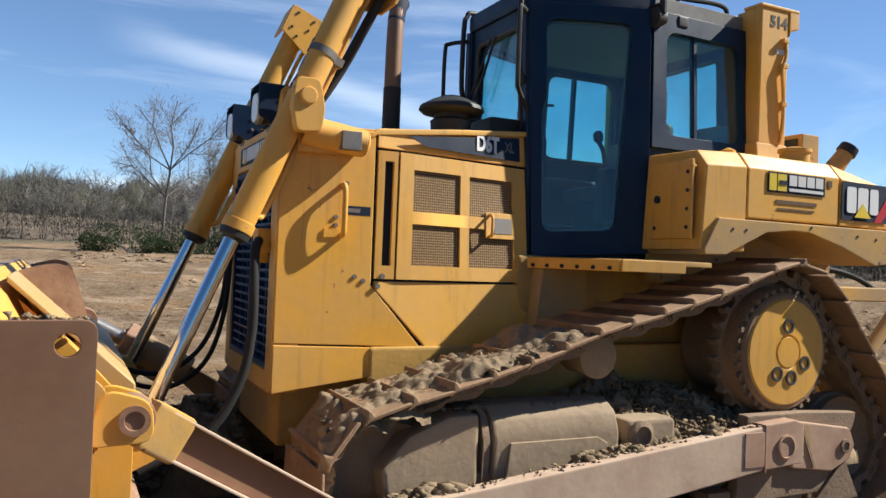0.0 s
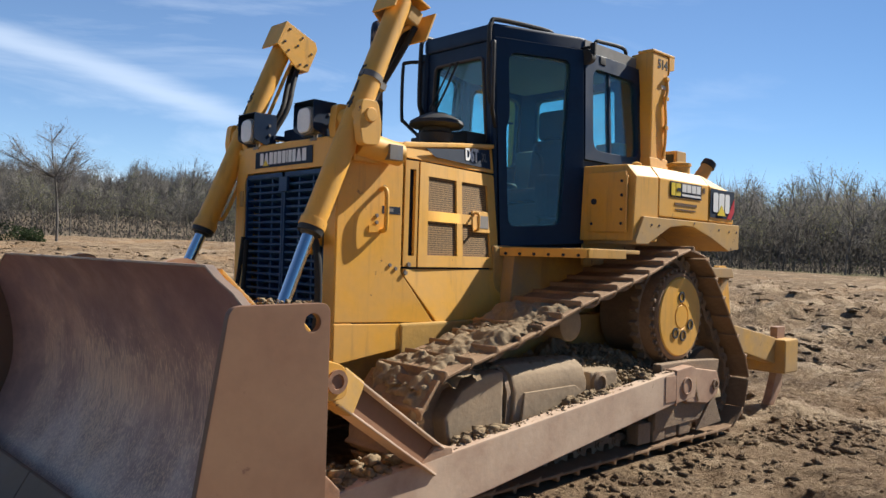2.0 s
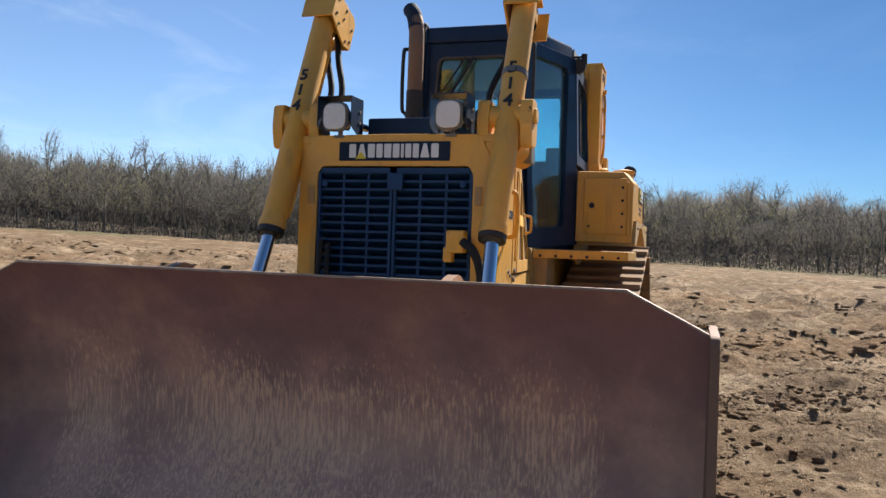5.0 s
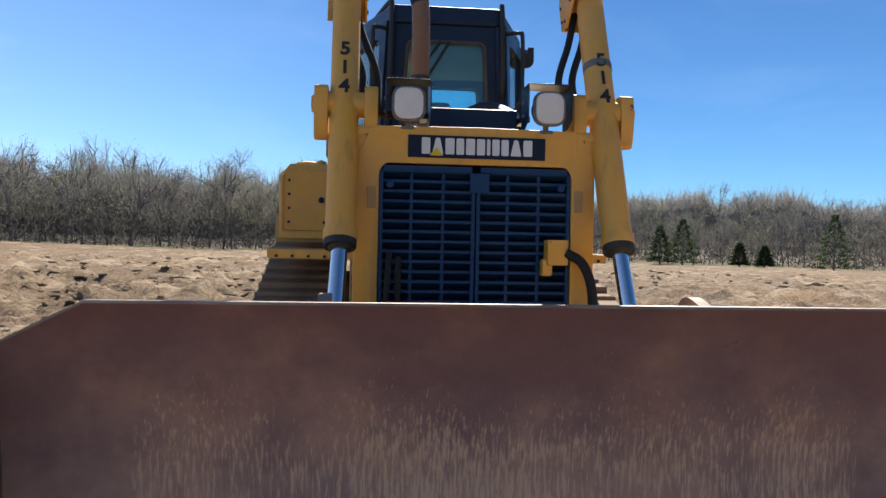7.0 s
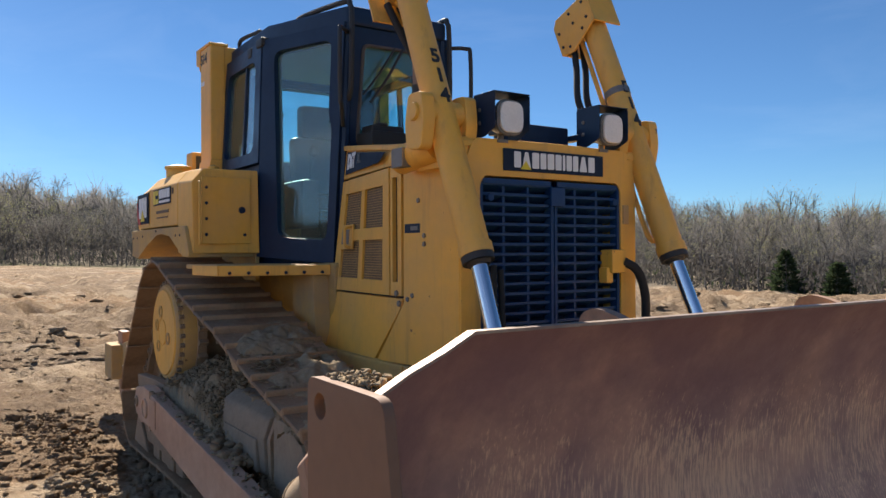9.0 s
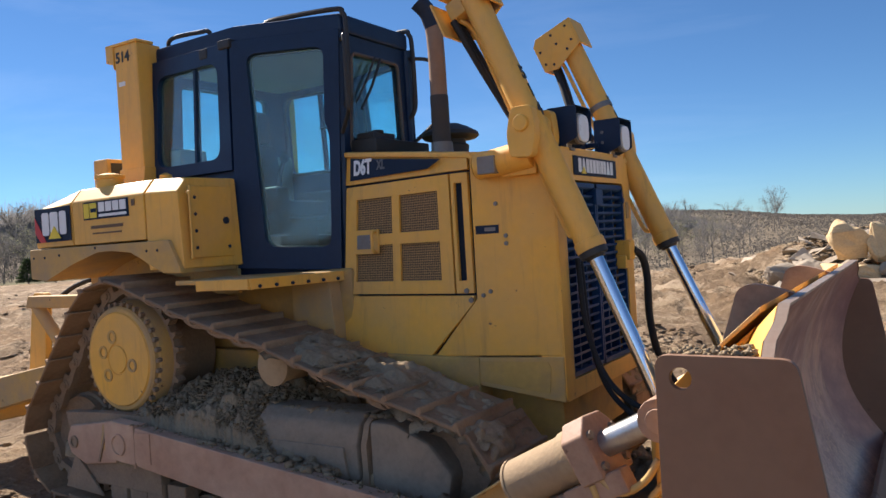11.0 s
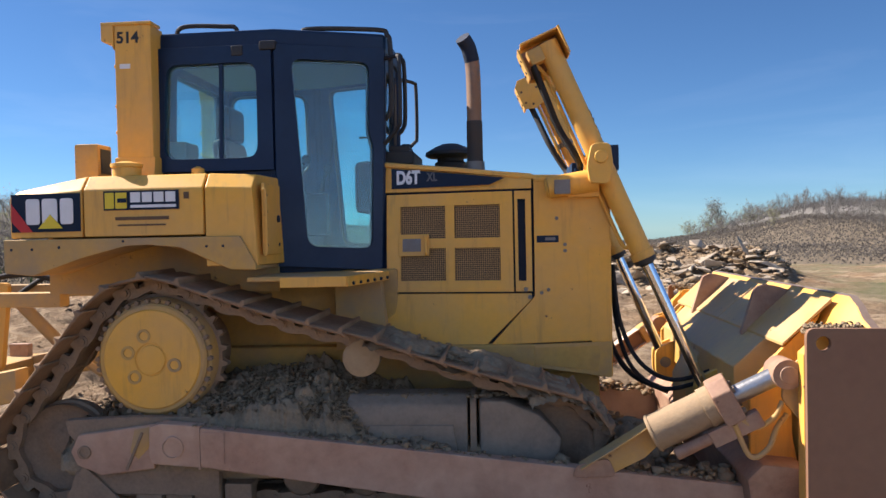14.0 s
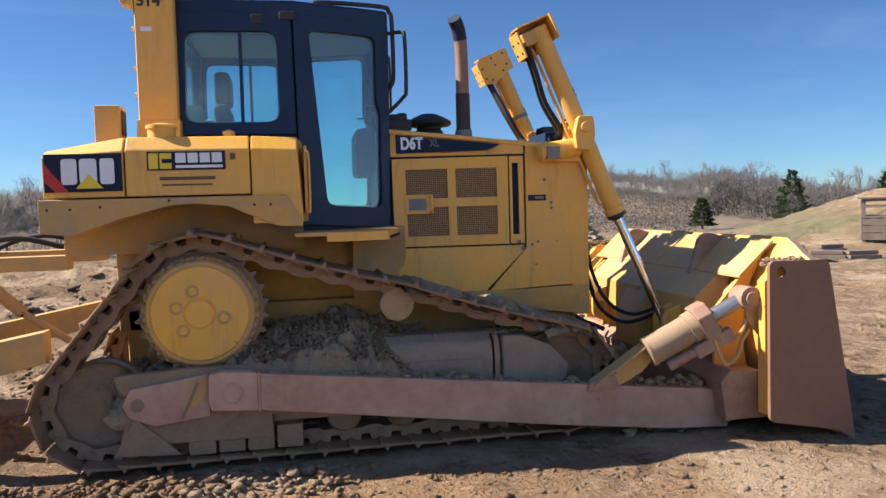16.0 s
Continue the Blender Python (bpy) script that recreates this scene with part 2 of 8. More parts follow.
def mesh_material():
    """Punched steel sheet: small dark round holes in dusty brown paint."""
    m = material("perforated_sheet", (0.40, 0.225, 0.065), 0.6, dirt=(0.30, 0.19, 0.10), dirt_amount=0.6, bump=0)
    nt = m.node_tree
    p = nt.nodes["Principled BSDF"]
    src = p.inputs["Base Color"].links[0].from_socket
    co = nt.nodes.new("ShaderNodeTexCoord")
    v = nt.nodes.new("ShaderNodeTexVoronoi")
    v.voronoi_dimensions = "2D"
    v.inputs["Scale"].default_value = 72
    v.inputs["Randomness"].default_value = 0.1
    sep = nt.nodes.new("ShaderNodeSeparateXYZ")
    comb = nt.nodes.new("ShaderNodeCombineXYZ")
    nt.links.new(co.outputs["Object"], sep.inputs[0])
    nt.links.new(sep.outputs["X"], comb.inputs["X"])
    nt.links.new(sep.outputs["Z"], comb.inputs["Y"])
    nt.links.new(comb.outputs[0], v.inputs["Vector"])
    r = nt.nodes.new("ShaderNodeMapRange")
    r.inputs["From Min"].default_value, r.inputs["From Max"].default_value = 0.37, 0.48
    nt.links.new(v.outputs["Distance"], r.inputs["Value"])
    x = nt.nodes.new("ShaderNodeMixRGB")
    x.inputs["Color1"].default_value = (0.075, 0.046, 0.022, 1)
    nt.links.new(r.outputs[0], x.inputs["Fac"])
    nt.links.new(src, x.inputs["Color2"])
    nt.links.new(x.outputs[0], p.inputs["Base Color"])
    return m


def moldboard_material():
    """Brown scoured plate with upright pale scratches over its lower part, worn by the soil."""
    m = material("scoured_blade_steel", (0.60, 0.31, 0.205), 0.46, 0.0, spec=0.62, dirt=(0.38, 0.205, 0.155), dirt_amount=0.9, grain=0.14, scale=3.2, low=0.40, high=0.62, bump=0.12, bump_scale=20, rust=(0.30, 0.12, 0.075), rust_amount=0.07)
    nt = m.node_tree
    p = nt.nodes["Principled BSDF"]
    src = p.inputs["Base Color"].links[0].from_socket
    co = nt.nodes.new("ShaderNodeTexCoord")
    mp = nt.nodes.new("ShaderNodeMapping")
    mp.inputs["Scale"].default_value = (58, 58, 6)
    nt.links.new(co.outputs["Object"], mp.inputs["Vector"])
    n = nt.nodes.new("ShaderNodeTexNoise")
    n.inputs["Scale"].default_value = 1.6
    n.inputs["Detail"].default_value = 6
    n.inputs["Roughness"].default_value = 0.7
    nt.links.new(mp.outputs[0], n.inputs["Vector"])
    big = nt.nodes.new("ShaderNodeTexNoise")
    big.inputs["Scale"].default_value = 2.2
    big.inputs["Detail"].default_value = 4
    nt.links.new(co.outputs["Object"], big.inputs["Vector"])
    sep = nt.nodes.new("ShaderNodeSeparateXYZ")
    nt.links.new(co.outputs["Object"], sep.inputs[0])
    h = nt.nodes.new("ShaderNodeMapRange")
    h.inputs["From Min"].default_value, h.inputs["From Max"].default_value = 1.28, 0.95
    h.inputs["To Min"].default_value, h.inputs["To Max"].default_value = -0.10, 0.085
    nt.links.new(sep.outputs["Z"], h.inputs["Value"])
    a = nt.nodes.new("ShaderNodeMath")
    a.operation = "ADD"
    nt.links.new(n.outputs["Fac"], a.inputs[0])
    nt.links.new(h.outputs[0], a.inputs[1])
    b = nt.nodes.new("ShaderNodeMath")
    b.operation = "MULTIPLY_ADD"
    b.inputs[1].default_value, b.inputs[2].default_value = 0.36, -0.18
    nt.links.new(big.outputs["Fac"], b.inputs[0])
    c = nt.nodes.new("ShaderNodeMath")
    c.operation = "ADD"
    nt.links.new(a.outputs[0], c.inputs[0])
    nt.links.new(b.outputs[0], c.inputs[1])
    r = nt.nodes.new("ShaderNodeMapRange")
    r.inputs["From Min"].default_value, r.inputs["From Max"].default_value = 0.555, 0.69
    r.inputs["To Max"].default_value = 0.88
    wing = nt.nodes.new("ShaderNodeMath")
    wing.operation = "ABSOLUTE"
    nt.links.new(sep.outputs["Y"], wing.inputs[0])
    inner = nt.nodes.new("ShaderNodeMapRange")
    inner.inputs["From Min"].default_value, inner.inputs["From Max"].default_value = 1.24, 1.31
    inner.inputs["To Max"].default_value = -0.22
    nt.links.new(wing.outputs[0], inner.inputs["Value"])
    edge = nt.nodes.new("ShaderNodeMath")
    edge.operation = "ADD"
    nt.links.new(c.outputs[0], edge.inputs[0])
    nt.links.new(inner.outputs[0], edge.inputs[1])
    nt.links.new(edge.outputs[0], r.inputs["Value"])
    # unscoured, dark oxidised patches, mostly along the top
    patch = nt.nodes.new("ShaderNodeTexNoise")
    patch.inputs["Scale"].default_value, patch.inputs["Detail"].default_value = 1.5, 7
    patch.inputs["Roughness"].default_value = 0.62
    nt.links.new(co.outputs["Object"], patch.inputs["Vector"])
    high = nt.nodes.new("ShaderNodeMapRange")
    high.inputs["From Min"].default_value, high.inputs["From Max"].default_value = 0.6, 1.3
    high.inputs["To Min"].default_value, high.inputs["To Max"].default_value = -0.16, 0.10
    nt.links.new(sep.outputs["Z"], high.inputs["Value"])
    both = nt.nodes.new("ShaderNodeMath")
    nt.links.new(patch.outputs["Fac"], both.inputs[0])
    nt.links.new(high.outputs[0], both.inputs[1])
    amount = nt.nodes.new("ShaderNodeMapRange")
    amount.inputs["From Min"].default_value, amount.inputs["From Max"].default_value = 0.40, 0.60
    amount.inputs["To Max"].default_value = 0.75
    nt.links.new(both.outputs[0], amount.inputs["Value"])
    oxide = nt.nodes.new("ShaderNodeMixRGB")
    oxide.inputs["Color2"].default_value = (0.225, 0.105, 0.10, 1)
    nt.links.new(amount.outputs[0], oxide.inputs["Fac"])
    nt.links.new(src, oxide.inputs["Color1"])
    x = nt.nodes.new("ShaderNodeMixRGB")
    x.inputs["Color2"].default_value = (0.80, 0.47, 0.275, 1)
    nt.links.new(r.outputs[0], x.inputs["Fac"])
    nt.links.new(oxide.outputs[0], x.inputs["Color1"])
    nt.links.new(x.outputs[0], p.inputs["Base Color"])
    return m


def glass_material():
    m = bpy.data.materials.new("tinted_cab_glass")
    m.use_nodes = True
    nt = m.node_tree
    nt.nodes.clear()
    out = nt.nodes.new("ShaderNodeOutputMaterial")
    tr = nt.nodes.new("ShaderNodeBsdfTransparent")
    tr.inputs["Color"].default_value = (0.70, 0.95, 0.96, 1)
    gl = nt.nodes.new("ShaderNodeBsdfGlossy")
    gl.inputs["Roughness"].default_value = 0.02
    lw = nt.nodes.new("ShaderNodeLayerWeight")
    pw = nt.nodes.new("ShaderNodeMath")
    pw.operation = "POWER"
    pw.inputs[1].default_value = 4.0
    nt.links.new(lw.outputs["Facing"], pw.inputs[0])
    fr = nt.nodes.new("ShaderNodeMapRange")
    fr.inputs["To Min"].default_value, fr.inputs["To Max"].default_value = 0.07, 0.9
    nt.links.new(pw.outputs[0], fr.inputs["Value"])
    mx = nt.nodes.new("ShaderNodeMixShader")
    nt.links.new(fr.outputs[0], mx.inputs[0])
    nt.links.new(tr.outputs[0], mx.inputs[1])
    nt.links.new(gl.outputs[0], mx.inputs[2])
    df = nt.nodes.new("ShaderNodeBsdfDiffuse")
    df.inputs["Color"].default_value = (0.42, 0.40, 0.36, 1)
    co = nt.nodes.new("ShaderNodeTexCoord")
    n = nt.nodes.new("ShaderNodeTexNoise")
    n.inputs["Scale"].default_value = 3.5
    n.inputs["Detail"].default_value = 8
    r = nt.nodes.new("ShaderNodeMapRange")
    r.inputs["From Min"].default_value, r.inputs["From Max"].default_value = 0.35, 0.8
    r.inputs["To Min"].default_value, r.inputs["To Max"].default_value = 0.015, 0.09
    nt.links.new(co.outputs["Object"], n.inputs["Vector"])
    nt.links.new(n.outputs["Fac"], r.inputs["Value"])
    dust = nt.nodes.new("ShaderNodeMixShader")
    nt.links.new(r.outputs[0], dust.inputs[0])
    nt.links.new(mx.outputs[0], dust.inputs[1])
    nt.links.new(df.outputs[0], dust.inputs[2])
    nt.links.new(dust.outputs[0], out.inputs["Surface"])
    return m


DUSTY = material("dust_caked_steel", (0.36, 0.25, 0.14), 0.85, dirt=(0.26, 0.175, 0.11), dirt_amount=0.8, grain=0.15, scale=4, bump=0.25)
FADED = material("faded_grey_vinyl", (0.13, 0.13, 0.13), 0.55, bump=0)
# brighter brown that stands for sun catching the blade's top edge
SUNLIT_EDGE = material("sunlit_blade_edge", (0.34, 0.26, 0.2), 0.4, 0.4, dirt=(0.22, 0.13, 0.095), dirt_amount=0.8, scale=5, bump=0.1)
# left arm and brace flanges: dusty steel with sunlight mixed into its tan
SUNLIT_ARM = material("sunlit_dusty_steel", (0.50, 0.335, 0.235), 0.7, dirt=(0.64, 0.485, 0.355), dirt_amount=0.8, grain=0.14, scale=2.4, low=0.36, high=0.62, bump=0.15, bump_scale=24, rust=(0.24, 0.13, 0.085), rust_amount=0.06)
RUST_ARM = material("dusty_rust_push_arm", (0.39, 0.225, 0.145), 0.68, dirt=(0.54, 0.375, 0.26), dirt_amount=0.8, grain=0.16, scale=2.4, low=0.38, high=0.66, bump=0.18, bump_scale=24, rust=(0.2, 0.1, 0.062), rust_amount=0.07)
# soot on the exhaust sleeve; painted shade of holes in the left drive cover
SOOT_AND_HOLE = material("sooty_steel_and_hole_shade", (0.035, 0.035, 0.038), 0.6, 0.2, dirt=(0.10, 0.075, 0.055), dirt_amount=0.6, scale=5, bump=0.1)
HULL = material("mud_stained_yellow_hull", (0.54, 0.315, 0.07), 0.7, dirt=(0.30, 0.205, 0.115), dirt_amount=0.8, grain=0.15, scale=2.2, low=0.40, high=0.68, bump=0.25, bump_scale=20)
# one muddy steel twice: shade painted into the right copy, sun into the left
SHADED_HOUSING = material("shaded_mud_housing", (0.23, 0.186, 0.14), 0.85, dirt=(0.34, 0.265, 0.19), dirt_amount=0.8, grain=0.2, scale=3.4, bump=0.4, bump_scale=18, spec=0.2)
SUNLIT_HOUSING = material("sunlit_mud_housing", (0.35, 0.265, 0.18), 0.85, dirt=(0.46, 0.345, 0.23), dirt_amount=0.8, grain=0.2, scale=3.4, bump=0.35, bump_scale=18, spec=0.2)
BLADE_BACK = material("scuffed_yellow_plate", (0.62, 0.35, 0.075), 0.4, dirt=(0.40, 0.31, 0.23), dirt_amount=0.85, grain=0.1, scale=1.7, bump=0.08, rust=(0.2, 0.1, 0.05), rust_amount=0.09)
# dust on the black roof side, with the sun's glare mixed into the grey
SUNLIT_DUST = material("sunlit_dusty_panel", (0.26, 0.25, 0.235), 0.7, dirt=(0.16, 0.155, 0.15), dirt_amount=0.8, grain=0.1, scale=4, bump=0.1)
END = material("rust_brown_blade_plate", (0.215, 0.105, 0.058), 0.6, 0.05, dirt=(0.28, 0.17, 0.10), dirt_amount=0.6, grain=0.10, scale=2.0, bump=0.05, bump_scale=25, rust=(0.155, 0.075, 0.044), rust_amount=0.07)
MESH = mesh_material()
MOLD = moldboard_material()
GLASS = glass_material()

# ---------- building tools ----------


def part(name, bm, mat, parent=None, label="", bevel=0.0, smooth=38, segs=2):
    """Links a bmesh as one mesh object, under parent if one is given."""
    if name == "bolt" and PENDING:
        bm.free()
        return make_bolts(mat, parent)
    bmesh.ops.remove_doubles(bm, verts=bm.verts, dist=1e-5)
    bmesh.ops.recalc_face_normals(bm, faces=bm.faces)
    if bevel:
        edges = [e for e in bm.edges if len(e.link_faces) == 2 and e.calc_face_angle(0) > radians(30)]
        bmesh.ops.bevel(bm, geom=edges, offset=bevel, segments=segs, affect="EDGES", profile=0.5, clamp_overlap=True)
    me = bpy.data.meshes.new(name)
    bm.to_mesh(me)
    bm.free()
    me.materials.append(mat)
    me.shade_smooth()
    me.set_sharp_from_angle(angle=radians(smooth))
    ob = new(name, me)
    ob.parent = parent
    if bevel and name not in ("track_shoe", "slat"):
        # flat faces stay flat beside their rounded edges
        wn = ob.modifiers.new("weighted_normals", "WEIGHTED_NORMAL")
        wn.keep_sharp = True
        wn.weight = 90
    return tagged(ob, label)


def thing(name, label, category, group="", kind="", at=(0, 0, 0)):
    ob = new(name)
    ob.location = at
    ob.empty_display_size = 0.3
    return tagged(ob, label, category, group, kind)


def box(bm, x0, x1, y0, y1, z0, z1, m=None):
    r = bmesh.ops.create_cube(bm, size=1.0)
    t = Matrix.LocRotScale(((x0 + x1) / 2, (y0 + y1) / 2, (z0 + z1) / 2), None, (abs(x1 - x0), abs(y1 - y0), abs(z1 - z0)))
    bmesh.ops.transform(bm, matrix=(m @ t if m else t), verts=r["verts"])
    return bm


def prism(bm, pts, axis, a, b, m=None):
    """A polygon in the other two axes, drawn out along axis from a to b."""
    def place(p, v):
        q = {"x": (v, p[0], p[1]), "y": (p[0], v, p[1]), "z": (p[0], p[1], v)}[axis]
        return m @ Vector(q) if m else Vector(q)
    lo = [bm.verts.new(place(p, a)) for p in pts]
    hi = [bm.verts.new(place(p, b)) for p in pts]
    n = len(pts)
    bm.faces.new(lo)
    bm.faces.new(hi[::-1])
    for i in range(n):
        bm.faces.new((lo[i], hi[i], hi[(i + 1) % n], lo[(i + 1) % n]))
    return bm


def rod(bm, p0, p1, r0, r1=None, seg=16):
    """A round bar from p0 to p1."""
    p0, p1 = Vector(p0), Vector(p1)
    r1 = r0 if r1 is None else r1
    d = p1 - p0
    g = bmesh.ops.create_cone(bm, cap_ends=True, segments=seg, radius1=r0, radius2=r1, depth=d.length)
    m = Matrix.Translation((p0 + p1) / 2) @ d.to_track_quat("Z", "Y").to_matrix().to_4x4()
    bmesh.ops.transform(bm, matrix=m, verts=g["verts"])
    return bm


def bend(points, per=6):
    """A smooth line through the points."""
    P = [Vector(p) for p in points]
    P = [2 * P[0] - P[1]] + P + [2 * P[-1] - P[-2]]
    res = []
    for i in range(1, len(P) - 2):
        for k in range(per):
            t = k / per
            a, b, c, d = P[i - 1], P[i], P[i + 1], P[i + 2]
            res.append(0.5 * ((2 * b) + (c - a) * t + (2 * a - 5 * b + 4 * c - d) * t * t + (3 * b - a - 3 * c + d) * t ** 3))
    res.append(P[-2])
    return res


def pipe(bm, points, r, seg=10, per=6, closed=False):
    """A hose or bent tube along a smooth line."""
    line = bend(points, per) if per else [Vector(p) for p in points]
    rings = []
    up = Vector((0.13, 0.31, 0.94))
    n = len(line)
    for i, p in enumerate(line):
        if closed:
            d = (line[(i + 1) % n] - line[i - 1]).normalized()
        else:
            d = (line[min(i + 1, n - 1)] - line[max(i - 1, 0)]).normalized()
        s = d.cross(up).normalized()
        u = s.cross(d)
        up = u
        rr = r[i] if isinstance(r, list) else r
        rings.append([bm.verts.new(p + rr * (math.cos(a) * s + math.sin(a) * u)) for a in [2 * math.pi * k / seg for k in range(seg)]])
    for i in range(n if closed else n - 1):
        a, b = rings[i], rings[(i + 1) % n]
        for k in range(seg):
            bm.faces.new((a[k], a[(k + 1) % seg], b[(k + 1) % seg], b[k]))
    if not closed:
        bm.faces.new(rings[0][::-1])
        bm.faces.new(rings[-1])
    return bm


def lathe(bm, profile, p0, axis, seg=32):
    """Turns (radius, along) pairs round the axis that starts at p0."""
    axis = Vector(axis).normalized()
    q = axis.to_track_quat("Z", "Y").to_matrix()
    rings = []
    for r, h in profile:
        rings.append([bm.verts.new(Vector(p0) + q @ Vector((r * math.cos(2 * math.pi * k / seg), r * math.sin(2 * math.pi * k / seg), h))) for k in range(seg)])
    for a, b in zip(rings, rings[1:]):
        for k in range(seg):
            bm.faces.new((a[k], a[(k + 1) % seg], b[(k + 1) % seg], b[k]))
    bm.faces.new(rings[0][::-1])
    bm.faces.new(rings[-1])
    return bm


def rounded(pts, r, n=5):
    """A polygon with rounded corners."""
    res = []
    k = len(pts)
    P = [Vector((*p, 0)) for p in pts]
    for i in range(k):
        a, b, c = P[i - 1], P[i], P[(i + 1) % k]
        d1, d2 = (a - b), (c - b)
        rr = min(r, d1.length * 0.45, d2.length * 0.45)
        s, e = b + d1.normalized() * rr, b + d2.normalized() * rr
        for j in range(n + 1):
            t = j / n
            q = s * (1 - t) ** 2 + b * 2 * t * (1 - t) + e * t * t
            res.append((q.x, q.y))
    return res


def ring_plate(bm, outer, inner, place):
    """A plate with one opening: outer and inner are flat outlines, place(u, v, side) gives the point on the front (0) or back (1)."""
    # directions through every corner of both outlines keep them true
    c = sum((Vector((*p, 0)) for p in inner), Vector()) / len(inner)
    angles = sorted({round(math.atan2(p[1] - c.y, p[0] - c.x), 5) for p in list(outer) + list(inner)})

    def cast(loop, a):
        d = Vector((math.cos(a), math.sin(a), 0))
        best = 0
        for i in range(len(loop)):
            p, q = Vector((*loop[i - 1], 0)) - c, Vector((*loop[i], 0)) - c
            e = q - p
            den = d.x * e.y - d.y * e.x
            if abs(den) < 1e-12:
                continue
            t = (p.x * e.y - p.y * e.x) / den
            s = (p.x * d.y - p.y * d.x) / den
            if t > 0 and -1e-3 <= s <= 1 + 1e-3:
                best = max(best, t)
        return c + d * best
    loops = {}
    for side in (0, 1):
        for nm, loop in (("o", outer), ("i", inner)):
            loops[nm, side] = [bm.verts.new(place(p.x, p.y, side)) for p in (cast(loop, a) for a in angles)]
    n = len(angles)
    for k in range(n):
        j = (k + 1) % n
        for a, b in ((("o", 0), ("i", 0)), (("i", 0), ("i", 1)), (("i", 1), ("o", 1)), (("o", 1), ("o", 0))):
            bm.faces.new((loops[a][k], loops[a][j], loops[b][j], loops[b][k]))
    return bm


PENDING = []


def bolt_heads(bm, places, direction, r=0.012, h=0.01):
    """Notes bolt heads; the next part called "bolt" makes them, each an object of its own."""
    PENDING.extend((Vector(p), Vector(direction).normalized(), r, h) for p in places)
    return bm


def make_bolts(mat, parent):
    me = BOLT_MESHES.get(mat.name)
    if me is None:
        bm = bmesh.new()
        rod(bm, (0, 0, 0), (0, 0, 1), 1.0, 0.9, 6)
        me = bpy.data.meshes.new("bolt")
        bm.to_mesh(me)
        bm.free()
        me.materials.append(mat)
        BOLT_MESHES[mat.name] = me
    ob = None
    for p, d, r, h in PENDING:
        ob = new("bolt", me)
        ob.matrix_world = Matrix.Translation(p) @ d.to_track_quat("Z", "Y").to_matrix().to_4x4() @ Matrix.Diagonal((r, r, h, 1))
        ob.parent = parent
    PENDING.clear()
    return ob


BOLT_MESHES = {}


def lettering(text, size, m, mat, parent, name="lettering", label="", depth=0.0015, bold=0.0):
    """Words in the built-in font, standing in the plane of m (x along the line, y up)."""
    cu = bpy.data.curves.new(name, "FONT")
    cu.body = text
    cu.size = size
    cu.extrude = depth
    cu.offset = bold
    cu.align_x = "CENTER"
    cu.align_y = "CENTER"
    tmp = bpy.data.objects.new(name, cu)
    me = bpy.data.meshes.new_from_object(tmp)
    bpy.data.objects.remove(tmp)
    me.transform(m)
    me.materials.clear()
    me.materials.append(mat)
    ob = new(name, me)
    ob.parent = parent
    return tagged(ob, label)


B = bmesh.new

# ---------- the bulldozer: x ahead, y to its left ----------
dozer = thing("bulldozer", "worn yellow crawler bulldozer with black cab, standing on bare dirt", "bulldozer", at=(0, 0, 0.18))
dozer.location = (0, 0, 0)


def dz(name, bm, mat, parent=None, label="", bevel=0.0, **k):
    return part(name, bm, mat, parent or dozer, label, bevel, **k)


# hull and engine block
hull = dz("main_frame", box(box(box(B(), -0.55, 2.3, -0.58, 0.58, 0.55, 1.12), -0.55, 1.4, -0.5, 0.5, 1.1, 1.62), 2.2, 2.72, -0.45, 0.45, 0.62, 0.95), HULL, bevel=0.02, label="dusty yellow hull between the tracks")
b = B()
box(b, -0.60, -0.3, -0.58, 0.58, 0.95, 1.64)
box(b, -0.86, -0.2, -0.7, 0.7, 1.62, 2.05)
prism(b, [(-0.86, 2.0), (-0.2, 2.0), (-0.2, 2.3), (-0.80, 2.2)], "y", -0.70, 0.70)
dz("rear_case", b, YELLOW_DIRTY, bevel=0.02)


def half_width(x, z):
    """Half the hood's width: it narrows towards the cab, most at the top."""
    if x >= 2.15:
        return 0.562
    s = (2.15 - x) / 0.85
    return 0.562 - s * (0.09 + 0.085 * (z - 1.45) / 0.68)


def hood_panel(poly, off0, off1, side):
    """A plate on the hood's side, from off0 to off1 outside of it."""
    bm = B()
    lo = [bm.verts.new((x, side * (half_width(x, z) + off0), z)) for x, z in poly]
    hi = [bm.verts.new((x, side * (half_width(x, z) + off1), z)) for x, z in poly]
    n = len(poly)
    bm.faces.new(lo)
    bm.faces.new(hi[::-1])
    for i in range(n):
        bm.faces.new((lo[i], hi[i], hi[(i + 1) % n], lo[(i + 1) % n]))
    return bm


# dark core behind the side panels; its colour paints the shade in seams and slots
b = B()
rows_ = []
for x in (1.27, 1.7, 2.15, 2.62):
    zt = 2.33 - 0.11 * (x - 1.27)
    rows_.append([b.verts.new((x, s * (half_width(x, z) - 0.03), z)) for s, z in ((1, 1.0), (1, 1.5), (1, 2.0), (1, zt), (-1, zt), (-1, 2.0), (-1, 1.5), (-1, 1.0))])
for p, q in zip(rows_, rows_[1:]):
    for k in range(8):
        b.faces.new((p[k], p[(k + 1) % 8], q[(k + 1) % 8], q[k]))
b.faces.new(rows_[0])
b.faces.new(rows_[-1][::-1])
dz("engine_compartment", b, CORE)

